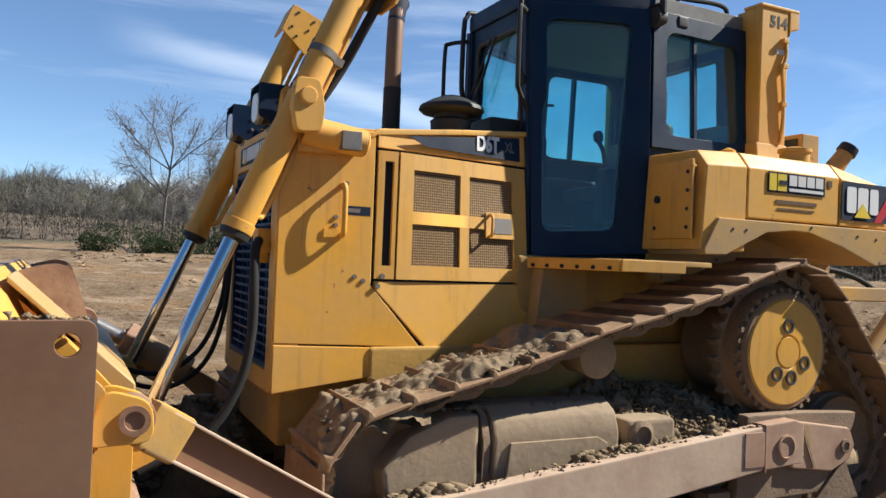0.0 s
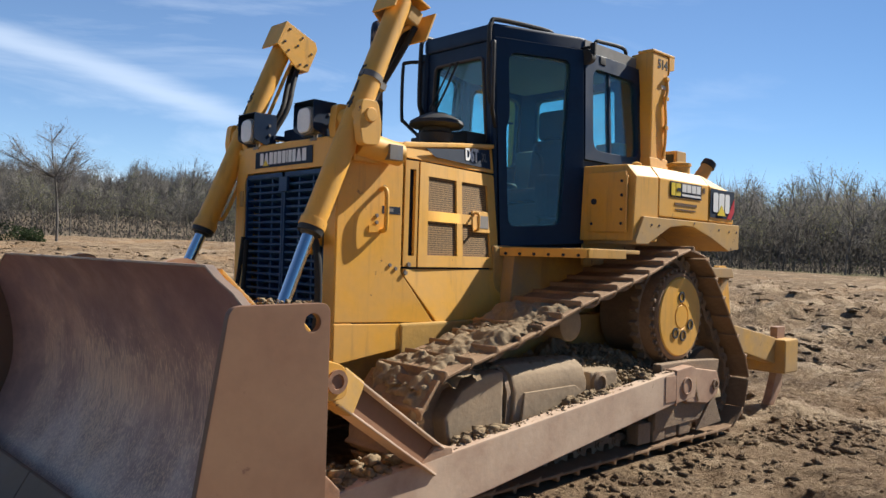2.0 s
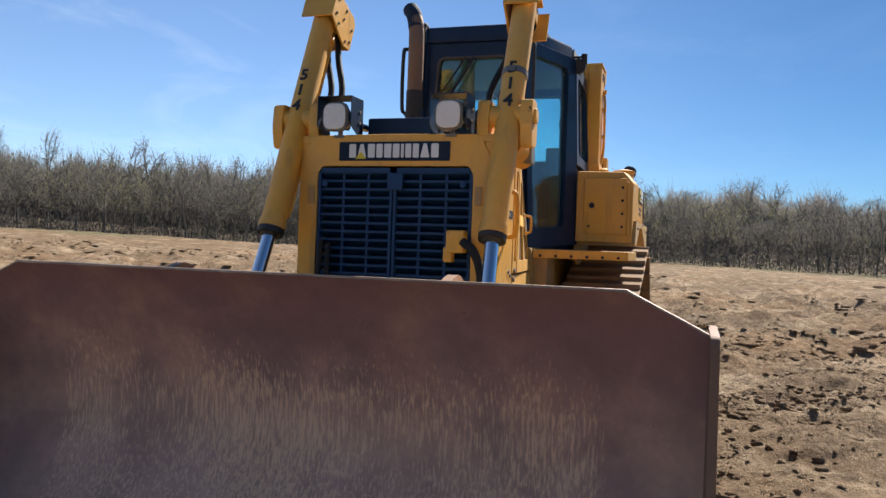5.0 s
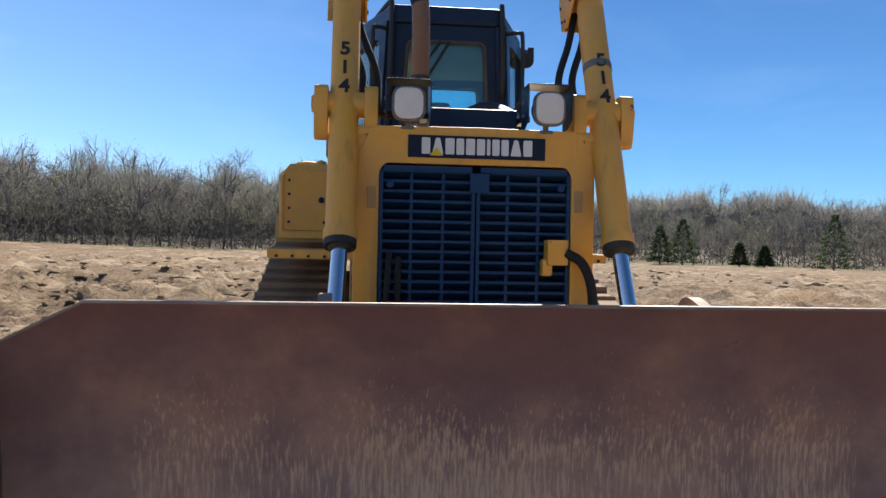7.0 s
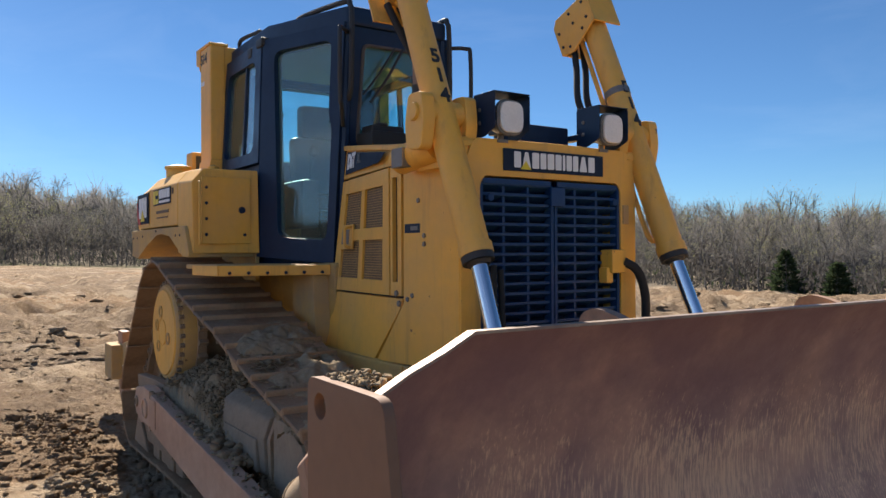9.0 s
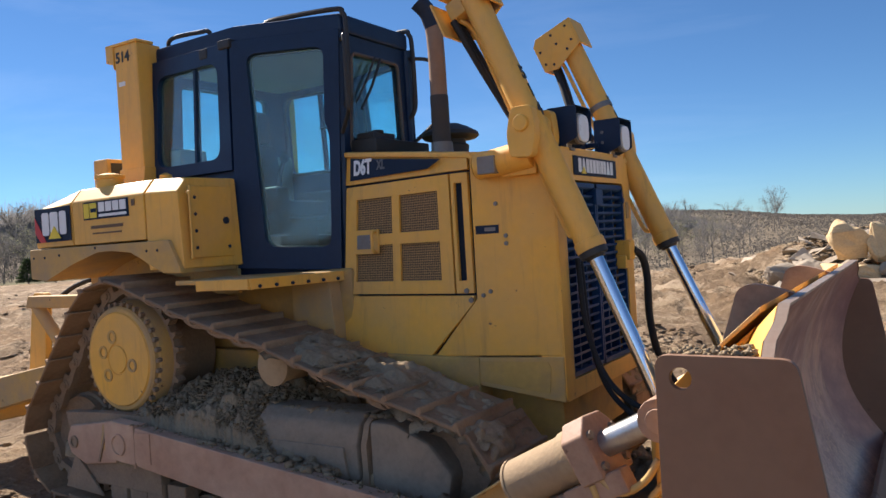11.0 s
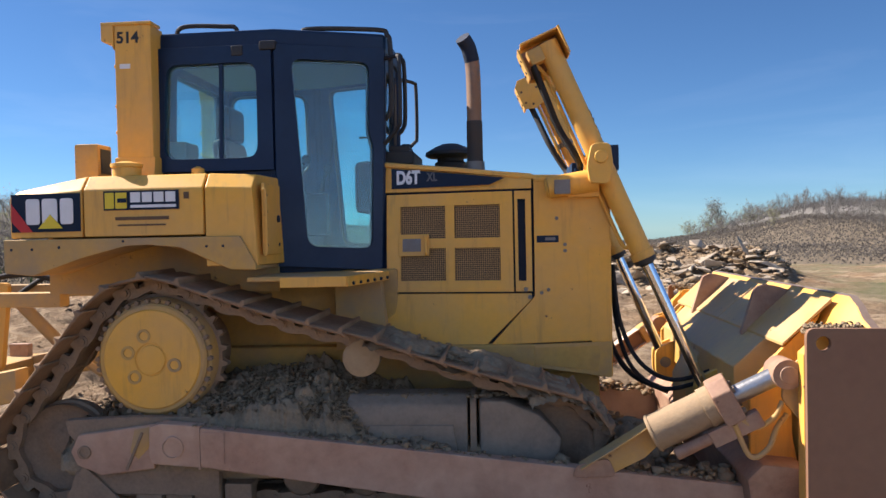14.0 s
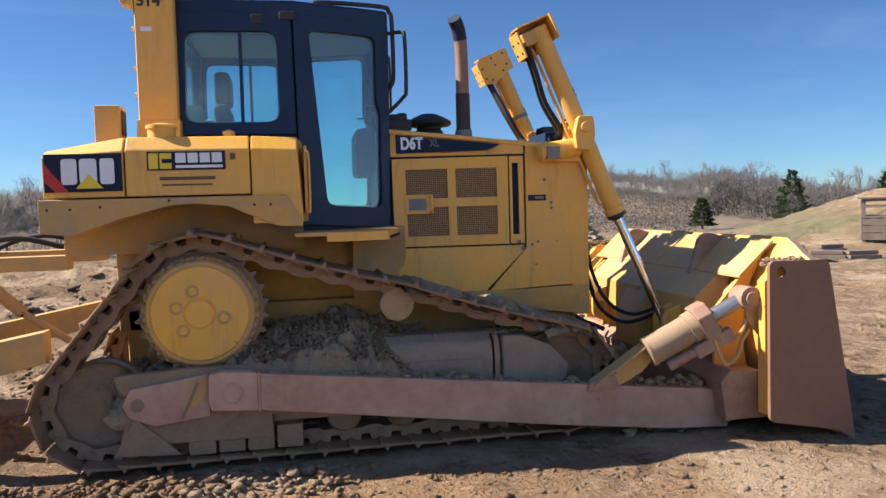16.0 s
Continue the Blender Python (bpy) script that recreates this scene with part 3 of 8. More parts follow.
# hood top, slightly crowned, falling towards the nose
b = B()
grid = []
for x, z in ((1.26, 2.362), (1.8, 2.30), (2.30, 2.238), (2.32, 2.222), (2.79, 2.205)):
    w = half_width(x, 2.2) + 0.012
    grid.append([b.verts.new((x, w * f, z - 0.022 * abs(f) ** 3)) for f in (-1, -0.92, -0.5, 0, 0.5, 0.92, 1)])
for p, q in zip(grid, grid[1:]):
    for k in range(6):
        b.faces.new((p[k], p[k + 1], q[k + 1], q[k]))
ext = bmesh.ops.extrude_face_region(b, geom=b.faces[:])
bmesh.ops.translate(b, vec=(0, 0, -0.03), verts=[v for v in ext["geom"] if isinstance(v, bmesh.types.BMVert)])
dz("hood_top", b, YELLOW, bevel=0.006)

SIGNS = {}
for side in (1, -1):
    up = dz("hood_upper_panel", hood_panel([(1.285, 2.128), (2.292, 2.126), (2.292, 2.222), (1.285, 2.335)], -0.02, 0.006, side), YELLOW, bevel=0.004)
    SIGNS[side] = dz("model_plate", hood_panel([(1.36, 2.152), (2.02, 2.158), (2.12, 2.20), (1.36, 2.292)], 0.006, 0.010, side), NAMEPLATE, up, "black tapered model plate")
    # engine door with four punched panels
    xs, zs = (1.325, 1.42, 1.725, 1.785, 2.085, 2.168), (1.462, 1.535, 1.75, 1.815, 2.03, 2.112)
    b = B()
    for i in range(5):
        for j in range(5):
            if i in (1, 3) and j in (1, 3):
                continue
            t = hood_panel([(xs[i], zs[j]), (xs[i + 1], zs[j]), (xs[i + 1], zs[j + 1]), (xs[i], zs[j + 1])], -0.018, 0.008, side)
            me = bpy.data.meshes.new("t")
            t.to_mesh(me)
            t.free()
            b.from_mesh(me)
            bpy.data.meshes.remove(me)
    door = dz("engine_door", b, YELLOW)
    for i in (1, 3):
        for j in (1, 3):
            part("mesh_panel", hood_panel([(xs[i] - .005, zs[j] - .005), (xs[i + 1] + .005, zs[j] - .005), (xs[i + 1] + .005, zs[j + 1] + .005), (xs[i] - .005, zs[j + 1] + .005)], -0.016, -0.006, side), MESH, door, "brown punched steel sheet")
    # latch box
    b = hood_panel([(1.405, 1.70), (1.615, 1.70), (1.615, 1.845), (1.405, 1.845)], 0.0, 0.014, side)
    part("latch_box", b, YELLOW, door, bevel=0.004)
    part("latch_recess", hood_panel([(1.435, 1.73), (1.56, 1.73), (1.56, 1.815), (1.435, 1.815)], 0.0141, 0.017, side), STEEL, door, "grey worn latch")
    b = B()
    yy = side * (half_width(1.6, 1.77) + 0.01)
    pipe(b, [(1.59, yy, 1.83), (1.595, yy + side * .04, 1.82), (1.595, yy + side * .045, 1.77), (1.595, yy + side * .04, 1.72), (1.59, yy, 1.71)], 0.009, 8)
    part("latch_handle", b, YELLOW, door)
    # slotted strip ahead of the door
    b = B()
    for poly in ([(2.18, 1.462), (2.2, 1.462), (2.2, 2.112), (2.18, 2.112)], [(2.25, 1.462), (2.287, 1.462), (2.287, 2.112), (2.25, 2.112)], [(2.2, 1.462), (2.25, 1.462), (2.25, 1.53), (2.2, 1.53)], [(2.2, 2.06), (2.25, 2.06), (2.25, 2.112), (2.2, 2.112)]):
        t = hood_panel(poly, -0.018, 0.006, side)
        me = bpy.data.meshes.new("t")
        t.to_mesh(me)
        t.free()
        b.from_mesh(me)
        bpy.data.meshes.remove(me)
    dz("vent_strip", b, YELLOW)
    dz("lower_side_panel", hood_panel([(1.30, 1.10), (1.97, 1.10), (2.283, 1.41), (2.283, 1.45), (1.30, 1.45)], -0.03, 0.005, side), YELLOW, bevel=0.006)
    guard = dz("radiator_guard_side", hood_panel([(2.302, 1.43), (2.305, 2.214), (2.785, 2.2), (2.785, 1.14), (2.03, 1.115), (2.0, 1.10)], -0.05, 0.004, side), YELLOW, bevel=0.007)
    part("guard_skirt", hood_panel([(2.02, 1.108), (2.785, 1.132), (2.785, 0.90), (2.12, 0.99)], -0.06, 0.006, side), YELLOW if side > 0 else YELLOW_DIRTY, guard, bevel=0.006)
    if side < 0:
        part("skirt_plate", hood_panel([(2.06, 1.09), (2.70, 1.105), (2.715, 1.07), (2.70, 0.945), (2.16, 1.005)], 0.006, 0.0095, side), HULL, guard, "dust-caked plate on the skirt", bevel=0.002)
    part("data_sticker", hood_panel([(2.32, 1.775), (2.46, 1.775), (2.46, 1.82), (2.32, 1.82)], 0.004, 0.0055, side), NAMEPLATE, guard, "small black data sticker")
    part("sticker_bar", hood_panel([(2.375, 1.788), (2.44, 1.788), (2.44, 1.808), (2.375, 1.808)], 0.0056, 0.0062, side), STEEL, guard)
    b = B()
    bolt_heads(b, [(2.39, side * .566, 1.47), (2.345, side * .566, 1.45), (2.45, side * .566, 1.93), (2.5, side * .566, 1.72), (2.5, side * .566, 1.76)], (0, side, 0), 0.013, 0.008)
    bolt_heads(b, [(2.27, side * .567, 1.425), (2.245, side * .567, 1.475)], (0, side, 0), 0.016, 0.012)
    part("bolt", b, STEEL, guard)
# grab handle on the left guard
b = B()
pipe(b, [(2.47, 0.56, 1.92), (2.475, 0.61, 1.915), (2.475, 0.625, 1.87), (2.475, 0.625, 1.72), (2.475, 0.61, 1.675), (2.47, 0.56, 1.67)], 0.014)
box(b, 2.48, 2.56, .56, .575, 1.66, 1.70)
dz("grab_handle", b, YELLOW)

# model lettering
for side in (1, -1):
    n = Vector((0, side, 0))
    for text, x, size, mat in (("D6T", 1.475 if side < 0 else 1.60, 0.115, WHITE), ("XL", 1.64 if side < 0 else 1.44, 0.075, FADED)):
        z = 2.222
        y = side * (half_width(x, z) + 0.0115)
        sl = (half_width(x + .1, z) - half_width(x - .1, z)) / 0.2
        rt = Vector((1, side * sl, 0)).normalized() * (1 if side == -1 else -1)
        vz = (half_width(x, z + .1) - half_width(x, z - .1)) / .2
        upv = Vector((0, side * vz, 1)).normalized()
        nn = rt.cross(upv).normalized()
        m = Matrix((rt, upv, nn)).transposed().to_4x4()
        m.translation = (x, y, z)
        m = m @ Matrix.Diagonal((0.78, 1.06, 1, 1))
        lettering(text, size, m, mat, SIGNS[side], label="white model letters" if mat is WHITE else "dull grey model letters", bold=0.005 if mat is WHITE else 0.002)

# radiator guard front with its grille
b = B()
outer = rounded([(-0.562, 0.9), (0.562, 0.9), (0.562, 2.04), (0.485, 2.2), (-0.485, 2.2), (-0.562, 2.04)], 0.03, 3)
inner = rounded([(-0.452, 1.0), (0.452, 1.0), (0.452, 1.99), (0.425, 2.03), (-0.425, 2.03), (-0.452, 1.99)], 0.02, 3)
ring_plate(b, outer, inner, lambda u, v, s: Vector((2.792 if s == 0 else 2.66, u, v)))
nose = dz("radiator_guard_front", b, YELLOW, bevel=0.004, label="yellow nose frame round the grille")
box(b := B(), 2.52, 2.56, -0.44, 0.44, 0.98, 2.04)
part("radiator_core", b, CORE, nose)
for s in (-1, 1):
    b = B()
    y0, y1 = (0.004, 0.448) if s > 0 else (-0.448, -0.004)
    for ya, yb in ((y0, y0 + 0.016), (y1 - 0.016, y1)):
        box(b, 2.735, 2.785, ya, yb, 1.005, 2.02)
    for za, zb in ((1.005, 1.03), (1.995, 2.02)):
        box(b, 2.735, 2.785, y0, y1, za, zb)
    for k in (1, 2):
        yc = y0 + (y1 - y0) * k / 3
        box(b, 2.700, 2.768, yc - 0.007, yc + 0.007, 1.02, 2.0)
    gd = part("grille_door", b, GRILLE, nose, "black slatted grille door")
    slat = None
    for k in range(21):
        z = 1.045 + k * 0.0465
        if slat is None:
            sb = B()
            prism(sb, [(2.715, -0.010), (2.775, 0.014), (2.775, 0.027), (2.715, 0.003)], "y", -(y1 - y0) / 2 + 0.014, (y1 - y0) / 2 - 0.014)
            slat = part("slat", sb, GRILLE, gd)
            slat.location = (0, (y0 + y1) / 2, z)
        else:
            o = slat.copy()
            scene.collection.objects.link(o)
            o.location = (0, (y0 + y1) / 2, z)
b = B()
box(b, 2.78, 2.80, -0.03, 0.06, 1.9, 1.99)
part("grille_latch", b, GRILLE, nose, bevel=0.003)
bolt_heads(None, [(2.785, -0.40, 1.93), (2.785, 0.40, 1.93)], (1, 0, 0), 0.02, 0.02)
part("bolt", B(), GRILLE, nose)
b = B()
box(b, 2.76, 2.85, 0.33, 0.43, 1.57, 1.69)
box(b, 2.77, 2.83, 0.31, 0.36, 1.52, 1.60)
part("hydraulic_block", b, YELLOW, nose, "yellow hydraulic block on the grille", bevel=0.01)
b = B()
pipe(b, [(2.84, 0.42, 1.63), (2.87, 0.49, 1.58), (2.88, 0.535, 1.45), (2.88, 0.54, 1.2), (2.93, 0.55, .95), (3.08, 0.56, .72), (3.36, 0.56, .58)], 0.023)
part("hydraulic_hose", b, RUBBER, nose)
for y in (-0.5, 0.5):
    b = B()
    box(b, 2.785, 2.80, y * .97 - 0.02, y * .97 + 0.02, 1.82, 1.92)
    part("hinge", b, YELLOW_DIRTY, nose, bevel=0.004)
# front name plate: eleven plain white letter blocks and a yellow triangle
b = B()
box(b, 2.792, 2.798, -0.322, 0.322, 2.058, 2.162)
plate = part("name_plate", b, NAMEPLATE, nose, "black name plate with plain white letter blocks", bevel=0.003)
widths = (.040, .052, .042, .036, .042, .038, .016, .034, .034, .052, .042)
y = -sum(widths) / 2 - .045
for k, w in enumerate(widths):
    shape = [(y, 2.075), (y + w, 2.075), (y + w, 2.15), (y, 2.15)] if k not in (1, 9) else [(y, 2.075), (y + w, 2.075), (y + w * .68, 2.15), (y + w * .32, 2.15)]
    part("letter_block", prism(B(), rounded(shape, 0.006, 2), "x", 2.798, 2.8), WHITE, plate)
    y += w + .009
b = B()
prism(b, [(-0.222, 2.068), (-0.158, 2.068), (-0.190, 2.108)], "x", 2.7985, 2.802)
part("triangle_mark", b, DECAL_YELLOW, plate)

# lights on the nose, each between thin steel plates that are open to the front
for s in (1, -1):
    yc = s * .325
    b = lathe(B(), [(0.03, 0), (0.058, 0.02), (0.074, 0.06), (0.080, 0.10), (0.080, 0.118), (0.066, 0.12)], (2.735, yc, 2.292), (1, 0, 0), 28)
    lamp = dz("headlight", b, BLACK, label="round black headlight with frosted lens in a steel guard")
    part("bezel", prism(B(), rounded([(yc - .078, 2.212), (yc + .078, 2.212), (yc + .078, 2.374), (yc - .078, 2.374)], 0.06), "x", 2.835, 2.856), STEEL, lamp, "worn grey bezel", bevel=0.006)
    part("lens", prism(B(), rounded([(yc - .066, 2.222), (yc + .066, 2.222), (yc + .066, 2.364), (yc - .066, 2.364)], 0.05), "x", 2.855, 2.870), LENS, lamp, bevel=0.006)
    ya, yb = sorted((s * .222, s * .428))
    part("guard_top", box(B(), 2.71, 2.87, ya, yb, 2.400, 2.405), CAB_BLACK, lamp, bevel=.0015)
    for yy in (ya, yb - .005):
        part("guard_side", prism(B(), rounded([(2.71, 2.205), (2.79, 2.205), (2.87, 2.24), (2.87, 2.400), (2.71, 2.400)], .012, 3), "y", yy, yy + .005), CAB_BLACK, lamp, bevel=.0015)
        bolt_heads(None, [(2.76, yy + (.005 if yy > yc else 0), 2.33), (2.76, yy + (.005 if yy > yc else 0), 2.27)], (0, 1 if yy > yc else -1, 0), .010, .006)
        part("bolt", B(), STEEL, lamp)
    bolt_heads(None, [(2.75 + .04 * k, yc, 2.405) for k in range(3)], (0, 0, 1), .011, .006)
    part("bolt", B(), STEEL, lamp)
    part("lamp_foot", rod(box(B(), 2.76, 2.80, yc - .03, yc + .03, 2.185, 2.20), (2.78, yc, 2.19), (2.78, yc, 2.23), .014, .014, 10), STEEL, lamp)
b = B()
box(b, 2.58, 2.66, -0.215, 0.215, 2.205, 2.315)
crossbar = dz("lamp_crossbar", b, CAB_BLACK, bevel=0.01, label="blue-black box beam between the headlights")
for yy in (-.26, .215):
    part("beam_end", box(B(), 2.60, 2.735, yy, yy + .045, 2.245, 2.275), CAB_BLACK, crossbar, bevel=.004)
for y in (-.1, .12):
    box(b := B(), 2.6, 2.7, y, y + .02, 2.19, 2.22)
    dz("bracket", b, BLACK)

# exhaust, pre-cleaner and filler on the hood
b = B()
line = [(1.92, -0.21, 2.27), (1.92, -0.21, 2.6), (1.918, -0.21, 2.90), (1.91, -0.217, 3.04), (1.89, -0.24, 3.12), (1.855, -0.28, 3.175)]
pipe(b, line, 0.051, 20)
stack = dz("exhaust_pipe", b, STACK, label="heat-browned curved exhaust pipe")
b = B()
pipe(b, [(1.912, -0.215, 3.03), (1.89, -0.24, 3.12), (1.852, -0.283, 3.179)], 0.0525, 20)
part("pipe_mouth", b, CORE, stack, "sooty black pipe mouth")
rod(b := B(), (1.92, -.21, 2.27), (1.92, -.21, 2.34), 0.068, 0.064, 20)
part("clamp", b, STEEL, stack)
rod(b := B(), (1.92, -.21, 2.33), (1.92, -.21, 2.62), 0.0555, 0.0545, 20)
part("heat_sleeve", b, SOOT_AND_HOLE, stack, "sooty grey lower sleeve", bevel=.003)
b = B()
lathe(b, [(0.115, 0), (0.12, 0.06), (0.10, 0.075), (0.10, 0.1), (0.17, 0.105), (0.19, 0.122), (0.182, 0.145), (0.12, 0.18), (0.06, 0.205), (0.0, 0.207)][:-1], (1.72, 0.22, 2.31), (0, 0, 1), 32)
dz("air_pre_cleaner", b, BLACK, label="black mushroom-shaped air pre-cleaner")
b = B()
box(b, 1.30, 1.50, -0.30, 0.30, 2.33, 2.42)
box(b, 1.33, 1.47, -0.28, -0.05, 2.40, 2.46)
rod(b, (1.44, -.2, 2.45), (1.44, -.2, 2.475), .04)
dz("hood_rear_cowl", b, BLACK, bevel=0.012)

# ---------- lift cylinders ----------
for s in (1, -1):
    top, low, end = Vector((2.405, s * 0.618, 3.04)), Vector((2.99, s * 0.618, 1.665)), Vector((3.36, s * 0.66, 0.80))
    ax = (top - low).normalized()
    b = rod(B(), low, top, 0.067, 0.067, 24)
    rod(b, low + ax * 0.0, low + ax * 0.05, 0.075, 0.075, 24)
    cyl = dz("lift_cylinder", b, YELLOW, label="yellow hydraulic lift cylinder", bevel=0.004)
    part("gland", rod(rod(B(), low - ax * 0.03, low + ax * 0.004, 0.07, 0.072, 24), low - ax * 0.045, low - ax * 0.02, 0.045, 0.06, 20), BLACK, cyl)
    part("piston_rod", rod(B(), end, low, 0.036, 0.036, 20), CHROME, cyl, "shiny chrome piston rod")
    # bolted box on the top
    r = Vector((-ax.z, 0, ax.x)).normalized()
    yv = ax.cross(r).normalized()
    m = Matrix((r, yv, ax)).transposed().to_4x4()
    m.translation = top
    # guard of the pipe ends: a bolted inner plate with a front and a rear plate, open on the outer side
    b = B()
    prism(b, [(-0.085, 0.055), (0.165, 0.055), (0.20, 0.015), (0.20, -0.17), (0.11, -0.20), (-0.085, -0.13)], "y", s * 0.088, s * 0.10, m)
    part("valve_guard_plate", b, YELLOW, cyl, "bolted yellow guard plate", bevel=0.002)
    part("front_guard_plate", prism(B(), [(-0.097, 0.055), (-0.085, 0.055), (-0.085, -0.13), (-0.097, -0.13)], "y", -s * 0.105, s * 0.10, m), YELLOW, cyl, bevel=0.002)
    part("rear_guard_plate", prism(B(), [(0.188, 0.02), (0.20, 0.02), (0.20, -0.17), (0.188, -0.17)], "y", -s * 0.105, s * 0.088, m), YELLOW, cyl, bevel=0.002)
    part("top_guard_plate", prism(B(), [(-0.085, 0.043), (-0.085, 0.055), (0.165, 0.055), (0.165, 0.043)], "y", -s * 0.07, s * 0.088, m), YELLOW, cyl, bevel=0.002)
    part("guard_lining", prism(B(), [(-0.084, 0.042), (0.187, 0.02), (0.187, -0.165), (-0.084, -0.125)], "y", s * 0.083, s * 0.0875, m), RUST, cyl, "rusty inside of the guard")
    part("pipe_block", box(B(), 0.05, 0.15, -0.05, 0.05, -0.10, 0.0, m), YELLOW_DIRTY, cyl, bevel=0.012)
    bolt_heads(None, [m @ Vector((x, s * 0.10, z)) for x, z in ((0.17, -0.04), (0.17, -0.13), (-0.05, 0.02), (0.06, .02), (0.12, -.16), (0.0, -.12), (0.05, -.05), (-.05, -.08))], m.to_3x3() @ Vector((0, s, 0)), 0.009, 0.006)
    bolt_heads(None, [m @ Vector((0.20, yy, z)) for yy in (-0.06, 0.06) for z in (-0.05, -0.13)], m.to_3x3() @ Vector((1, 0, 0)), 0.009, 0.006)
    part("bolt", B(), CORE, cyl)
    # trunnion yoke
    tr = Vector((2.715, s * 0.607, 2.30))
    b = B()
    for d in (-0.115, 0.115):
        mm = Matrix.Translation(tr + Vector((0, d, 0)))
        prism(b, rounded([(-0.07, -0.16), (0.05, -0.17), (0.075, -0.05), (0.06, 0.085), (-0.055, 0.085), (-0.085, -0.05)], 0.03, 3), "y", -0.032, 0.032, mm)
    rod(b, tr + Vector((0, -0.11, 0)), tr + Vector((0, 0.11, 0)), 0.06, 0.06, 20)
    rod(b, tr + Vector((0, 0.12 * s, 0)), tr + Vector((0, 0.162 * s, 0)), 0.044, 0.04, 20)
    yoke = dz("cylinder_yoke", b, YELLOW, label="cast yellow trunnion yoke", bevel=0.012)
    b = rod(B(), (2.70, s * 0.615, 2.165), (2.39, s * 0.63, 2.123), 0.074, 0.068, 24)
    rod(b, (2.39, s * 0.63, 2.123), (2.375, s * 0.63, 2.121), 0.066, 0.05, 24)
    box(b, 2.52, 2.72, min(s * .5, s * .62), max(s * .5, s * .62), 2.06, 2.2)
    part("yoke_arm", b, YELLOW, yoke, bevel=0.006)
    b = box(B(), 2.43, 2.53, s * .63 - .03, s * .63 + .03, 2.08, 2.17, Matrix.Translation((0, s * .047, -.002)))
    part("worn_cover", b, STEEL, yoke, bevel=0.004)
    # hoses and the steel line beside the barrel
    for k, dy in enumerate((-0.03, 0.04)):
        p0 = m @ Vector((0.14, dy, -0.1))
        b = B()
        pipe(b, [p0, p0 - ax * .2 + Vector((0, -s * .05, 0)), p0 - ax * .42 + Vector((0, -s * .12, 0)), p0 - ax * .64 - r * .03 + Vector((0, -s * .13, 0)), Vector((2.62, s * (.40 - .05 * k), 2.27))], 0.019)
        part("hydraulic_hose", b, RUBBER, cyl)
    b = B()
    q = [low + ax * f + r * 0.088 + yv * 0.03 * s for f in (0.15, 0.5, 0.95, 1.3)]
    pipe(b, [low + ax * 0.1 + r * 0.06, *q, top - ax * .1 + r * 0.12], 0.013, 8)
    part("steel_line", b, YELLOW, cyl)
    if s > 0:
        b = B()
        band = low + ax * 0.95
        rod(b, band - ax * 0.018, band + ax * 0.018, 0.071, 0.071, 24)
        box(b, 0.05, .11, -.02, .02, -.02, .02, Matrix.Translation(band) @ Matrix((r, yv, ax)).transposed().to_4x4())
        part("clamp_band", b, STEEL, cyl)
    # fleet number down the front of the barrel
    fwd = -r
    for k, ch in enumerate("514"):
        c = low + ax * (0.955 - 0.104 * k) + fwd * 0.0675
        rt = Vector((0, 1, 0))
        upv = ax
        nn = rt.cross(upv).normalized()
        mm = Matrix((rt, upv, nn)).transposed().to_4x4()
        mm.translation = c
        lettering(ch, 0.1, mm, INK, cyl, "number", "black stencilled fleet number", bold=0.003)
# loose hoses drooping to the blade on the right
b = B()
pipe(b, [(2.82, -0.40, 1.62), (2.86, -0.42, 1.25), (2.98, -0.44, .98), (3.2, -0.45, .86), (3.5, -0.46, .95), (3.58, -.46, 1.0)], 0.0145)
dz("drooping_hose", b, RUBBER, label="black hydraulic hose drooping to the blade")
b = B()
pipe(b, [(2.82, -0.36, 1.60), (2.85, -0.36, 1.2), (2.95, -0.37, .92), (3.16, -0.39, .79), (3.46, -0.40, .87), (3.58, -.40, .94)], 0.0145)
dz("drooping_hose", b, RUBBER, label="black hydraulic hose drooping to the blade")

# ---------- cab ----------
cab = dz("cab_floor", prism(B(), [(1.27, -0.40), (1.27, 0.40), (0.64, 0.65), (-0.15, 0.6), (-0.15, -0.6), (0.64, -0.65)], "z", 1.60, 1.66), CAB_BLACK)


def quad_place(c, thick):
    """Points on the wall with corners c (two below, two above); u and v run from 0 to 1, thick goes inwards."""
    c = [Vector(p) for p in c]
    n = (c[1] - c[0]).cross(c[3] - c[0]).normalized()

    def place(u, v, side=0):
        p = (c[0] * (1 - u) + c[1] * u) * (1 - v) + (c[3] * (1 - u) + c[2] * u) * v
        return p - n * thick * side
    return place, n


